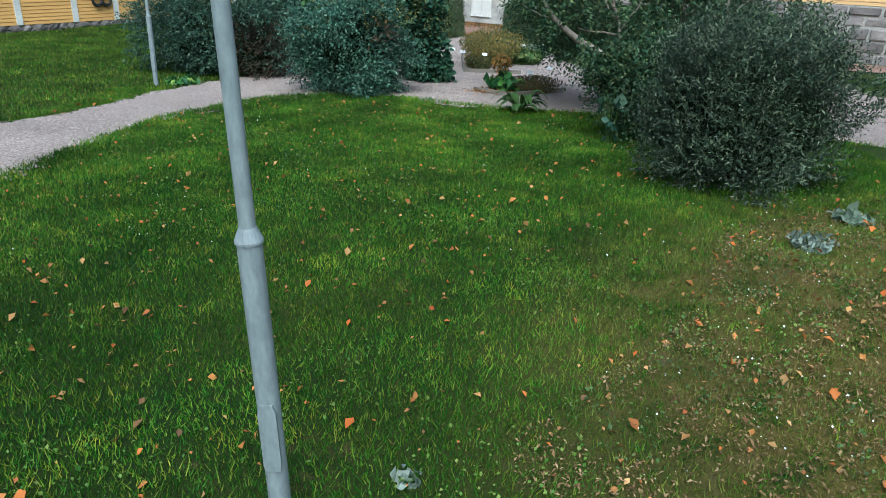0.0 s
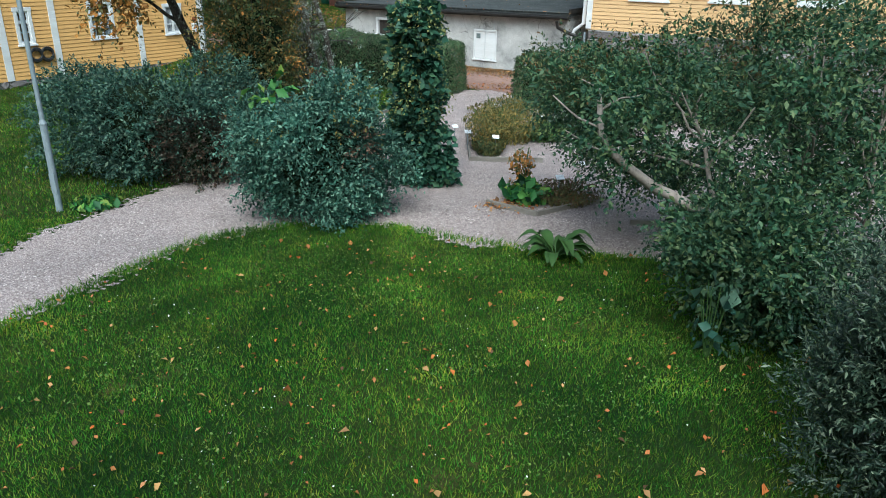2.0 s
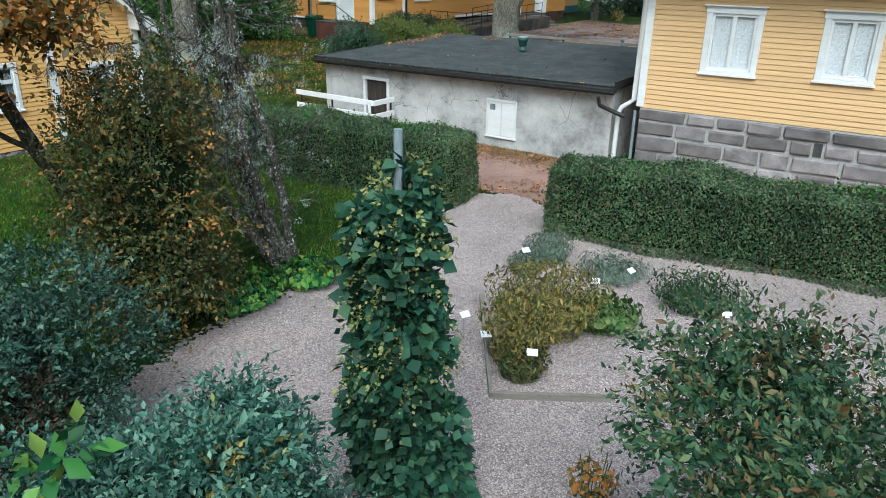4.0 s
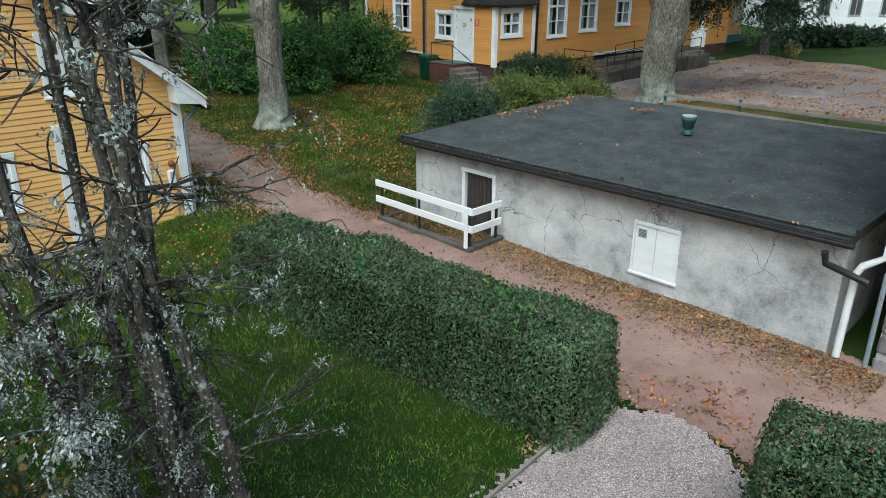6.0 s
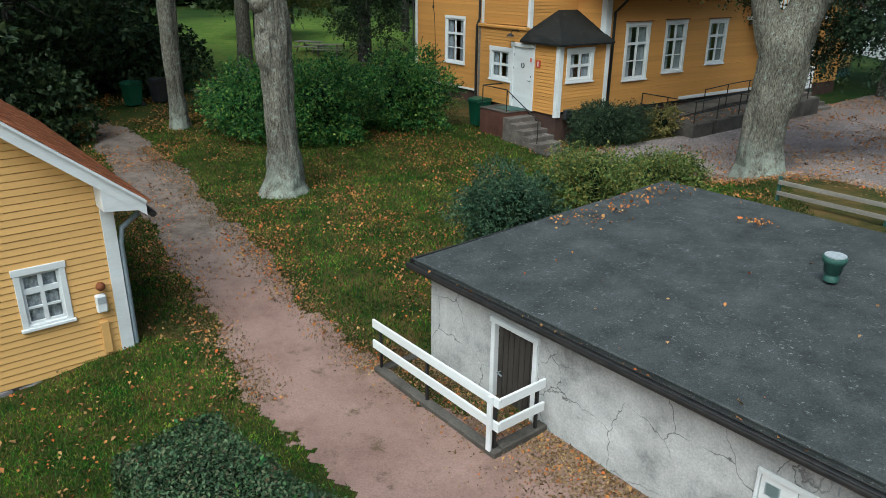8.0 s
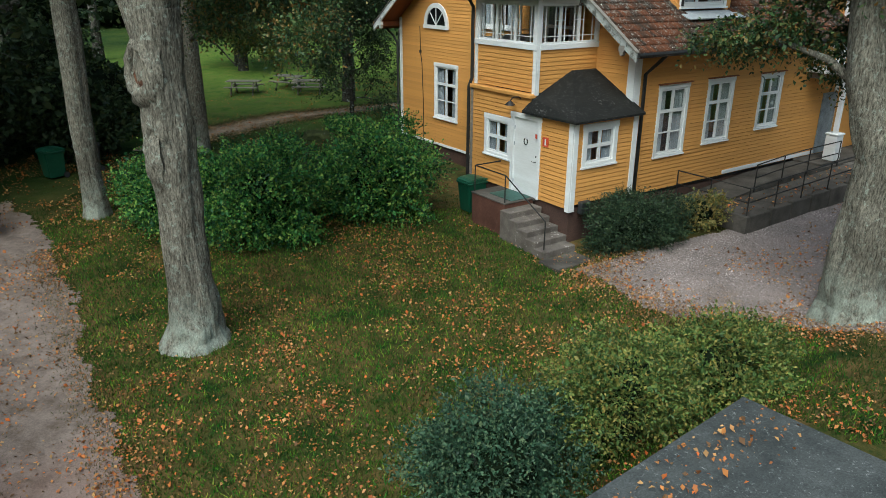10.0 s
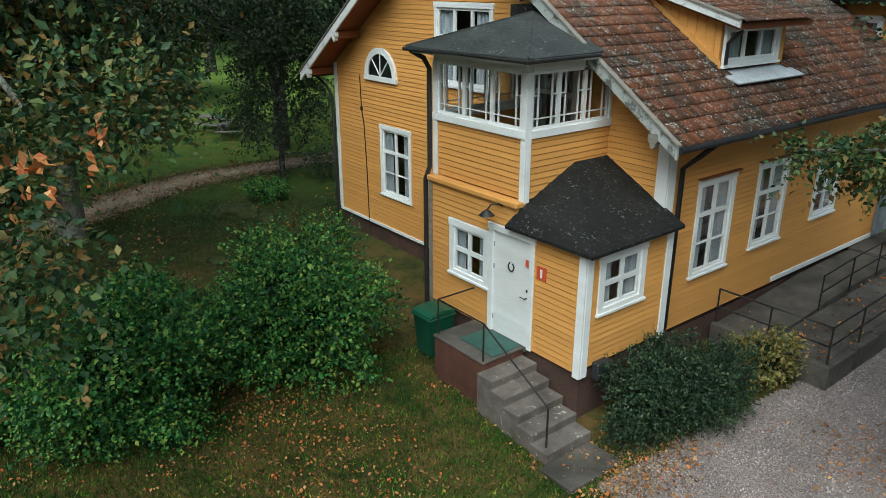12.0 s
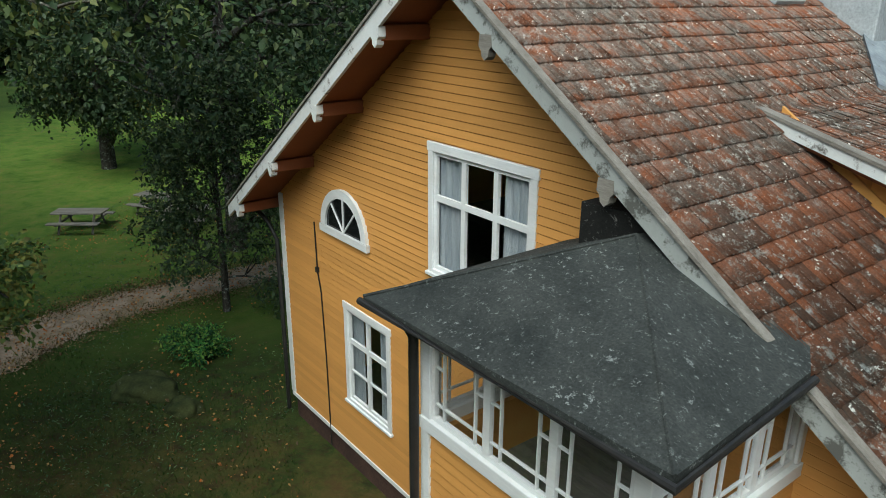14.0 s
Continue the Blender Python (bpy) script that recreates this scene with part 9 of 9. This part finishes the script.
fallen("fallen_leaves", fx, fy, 0.045, "leaves drifted along the foot of the plaster wall")
t, v = sc.uniform(0.1, 8.8, 40), sc.uniform(-0.3, 6.0, 40) ** 1.0
fx, fy = -2.57 + t * US.x + v * VS.x, 17.97 + t * US.y + v * VS.y
k_ = sc.random(260)
t = np.concatenate([t, sc.normal(2.6, 0.12, 60), sc.normal(0.35, 0.25, 200)])
v = np.concatenate([v, sc.normal(5.1, 0.09, 60), 2.6 + 3.6 * k_[:200]])
t, v = t.clip(0.0, 8.9), v.clip(-0.15, 6.2)
fx, fy = -2.57 + t * US.x + v * VS.x, 17.97 + t * US.y + v * VS.y
fallen("fallen_leaves", fx, fy, 0.055, "leaves lying in drifts on the flat roof", 0.012, 1.92 + 0.039 * (v + 0.26) + 0.022 * t)


t = sc.uniform(0.1, 8.9, 24)
fx, fy = -2.57 + t * US.x - 0.315 * VS.x, 17.97 + t * US.y - 0.315 * VS.y
fallen("fallen_leaves", fx, fy, 0.05, "leaves caught in the store's gutter", 0.01, 1.865 + 0.020 * t)
x, y = scatter(7000, -20.5, -13, 34, 52, LANE)
fallen("fallen_leaves", x, y, 0.06, "leaves on the far path", 0.03)
e_ = np.array([(-19.3, 38.6), (-19.2, 40.4), (-18.8, 42.0), (-18.2, 44.2), (-17.3, 46.0), (-15.9, 47.7), (-13.5, 50.2)])
k_ = sc.integers(0, len(e_) - 1, 16000)
f_ = sc.random(16000)[:, None]
p_ = e_[k_] * (1 - f_) + e_[k_ + 1] * f_ + np.where(sc.random(16000) < 0.5, 1, -1)[:, None] * (np.array([0.86, -0.5]) * sc.normal(1.0, 0.34, 16000)[:, None])
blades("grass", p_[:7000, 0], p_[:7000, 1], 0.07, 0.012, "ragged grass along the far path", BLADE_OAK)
low_leaves("dry_litter", p_[7000:, 0], p_[7000:, 1], 0.055, L_LITTER, "brown litter along the far path", "litter", 0.04, 0.5)
x, y = patchy(*scatter(9000, -24, -8, 38, 58, None, FOOT), 0.6, 2.0, 0.15)
fallen("fallen_leaves", x, y, 0.06, "brown leaves in the shaded grass beside the orange house", 0.05)
x, y = patchy(*scatter(26000, -24, -8, 38, 58, None, FOOT + LANE), 0.5, 2.0, 0.15)
low_leaves("ground_weeds", x, y, 0.06, L_HEDGE, "patchy low weeds in the shaded grass beside the orange house", "weeds", 0.05, 0.35)
e_ = np.array([(-0.6, 31.9), (-1.9, 30.5), (0.4, 28.8), (2.2, 28.9), (5.0, 27.6), (8.5, 25.0)])
k_ = sc.integers(0, len(e_) - 1, 9000)
f_ = sc.random(9000)[:, None]
p_ = e_[k_] * (1 - f_) + e_[k_ + 1] * f_ + sc.normal(0, 0.42, (9000, 2))
low_leaves("dry_litter", p_[:6500, 0], p_[:6500, 1], 0.045, L_LITTER, "brown litter along the yard's edge", "litter", 0.05, 0.5)
low_leaves("fallen_leaves", p_[6500:, 0], p_[6500:, 1], 0.055, L_FALLEN, "leaves drifted along the yard's edge", "fallen leaves", 0.06, 0.7)
q_ = sc.uniform(0, 1, (420, 2)) * np.array([2.3, 7.0]) + np.array([0.1, 0.1])
ax, ay = math.cos(radians(-39.5)), math.sin(radians(-39.5))
lx, ly = EAVE + q_[:, 0], 2.2 + q_[:, 1]
fallen("fallen_leaves", -10.16 + lx * ax - ly * ay, 41.69 + lx * ay + ly * ax, 0.07, "leaves lying on the concrete ramp", 0.02, 1.22 + 0.038 * q_[:, 1])


def stones(name, x, y, size, label, material=None):
    n = len(x)
    z = land(x, y) + 0.012
    base = np.array([(1, 0, 0), (-0.5, 0.87, 0), (-0.5, -0.87, 0), (0, 0, 0.8)])
    a = sc.uniform(0, 6.28, n)
    s = size * sc.uniform(0.4, 1.5, n)
    ca, sa = np.cos(a) * s, np.sin(a) * s
    pts = np.empty((n, 4, 3))
    for k in range(4):
        bx_, by_, bz_ = base[k]
        pts[:, k] = np.stack([x + bx_ * ca - by_ * sa, y + bx_ * sa + by_ * ca, z + bz_ * s - 0.002], -1)
    me = bpy.data.meshes.new(name)
    me.vertices.add(n * 4)
    me.vertices.foreach_set("co", pts.reshape(-1))
    idx = np.arange(n * 4).reshape(n, 4)
    tri = np.concatenate([idx[:, [0, 1, 3]], idx[:, [1, 2, 3]], idx[:, [2, 0, 3]]], axis=1).reshape(-1)
    me.loops.add(n * 9)
    me.loops.foreach_set("vertex_index", tri.astype(np.int32))
    me.polygons.add(n * 3)
    me.polygons.foreach_set("loop_start", np.arange(0, n * 9, 3, dtype=np.int32))
    me.polygons.foreach_set("loop_total", np.full(n * 3, 3, dtype=np.int32))
    me.update(calc_edges=True)
    me.materials.append(material or STONE_CHIP)
    return tagged(new(name, me), label, "gravel", kind="stuff")


x, y = scatter(120000, -7, 6, -6, 10.5, GARDEN)
stones("gravel", x, y, 0.011, "loose pale gravel stones")
x, y = scatter(90000, -2, 10, 27, 39, COURT)
stones("gravel", x, y, 0.017, "loose grey gravel stones of the yard", STONE_GREY)
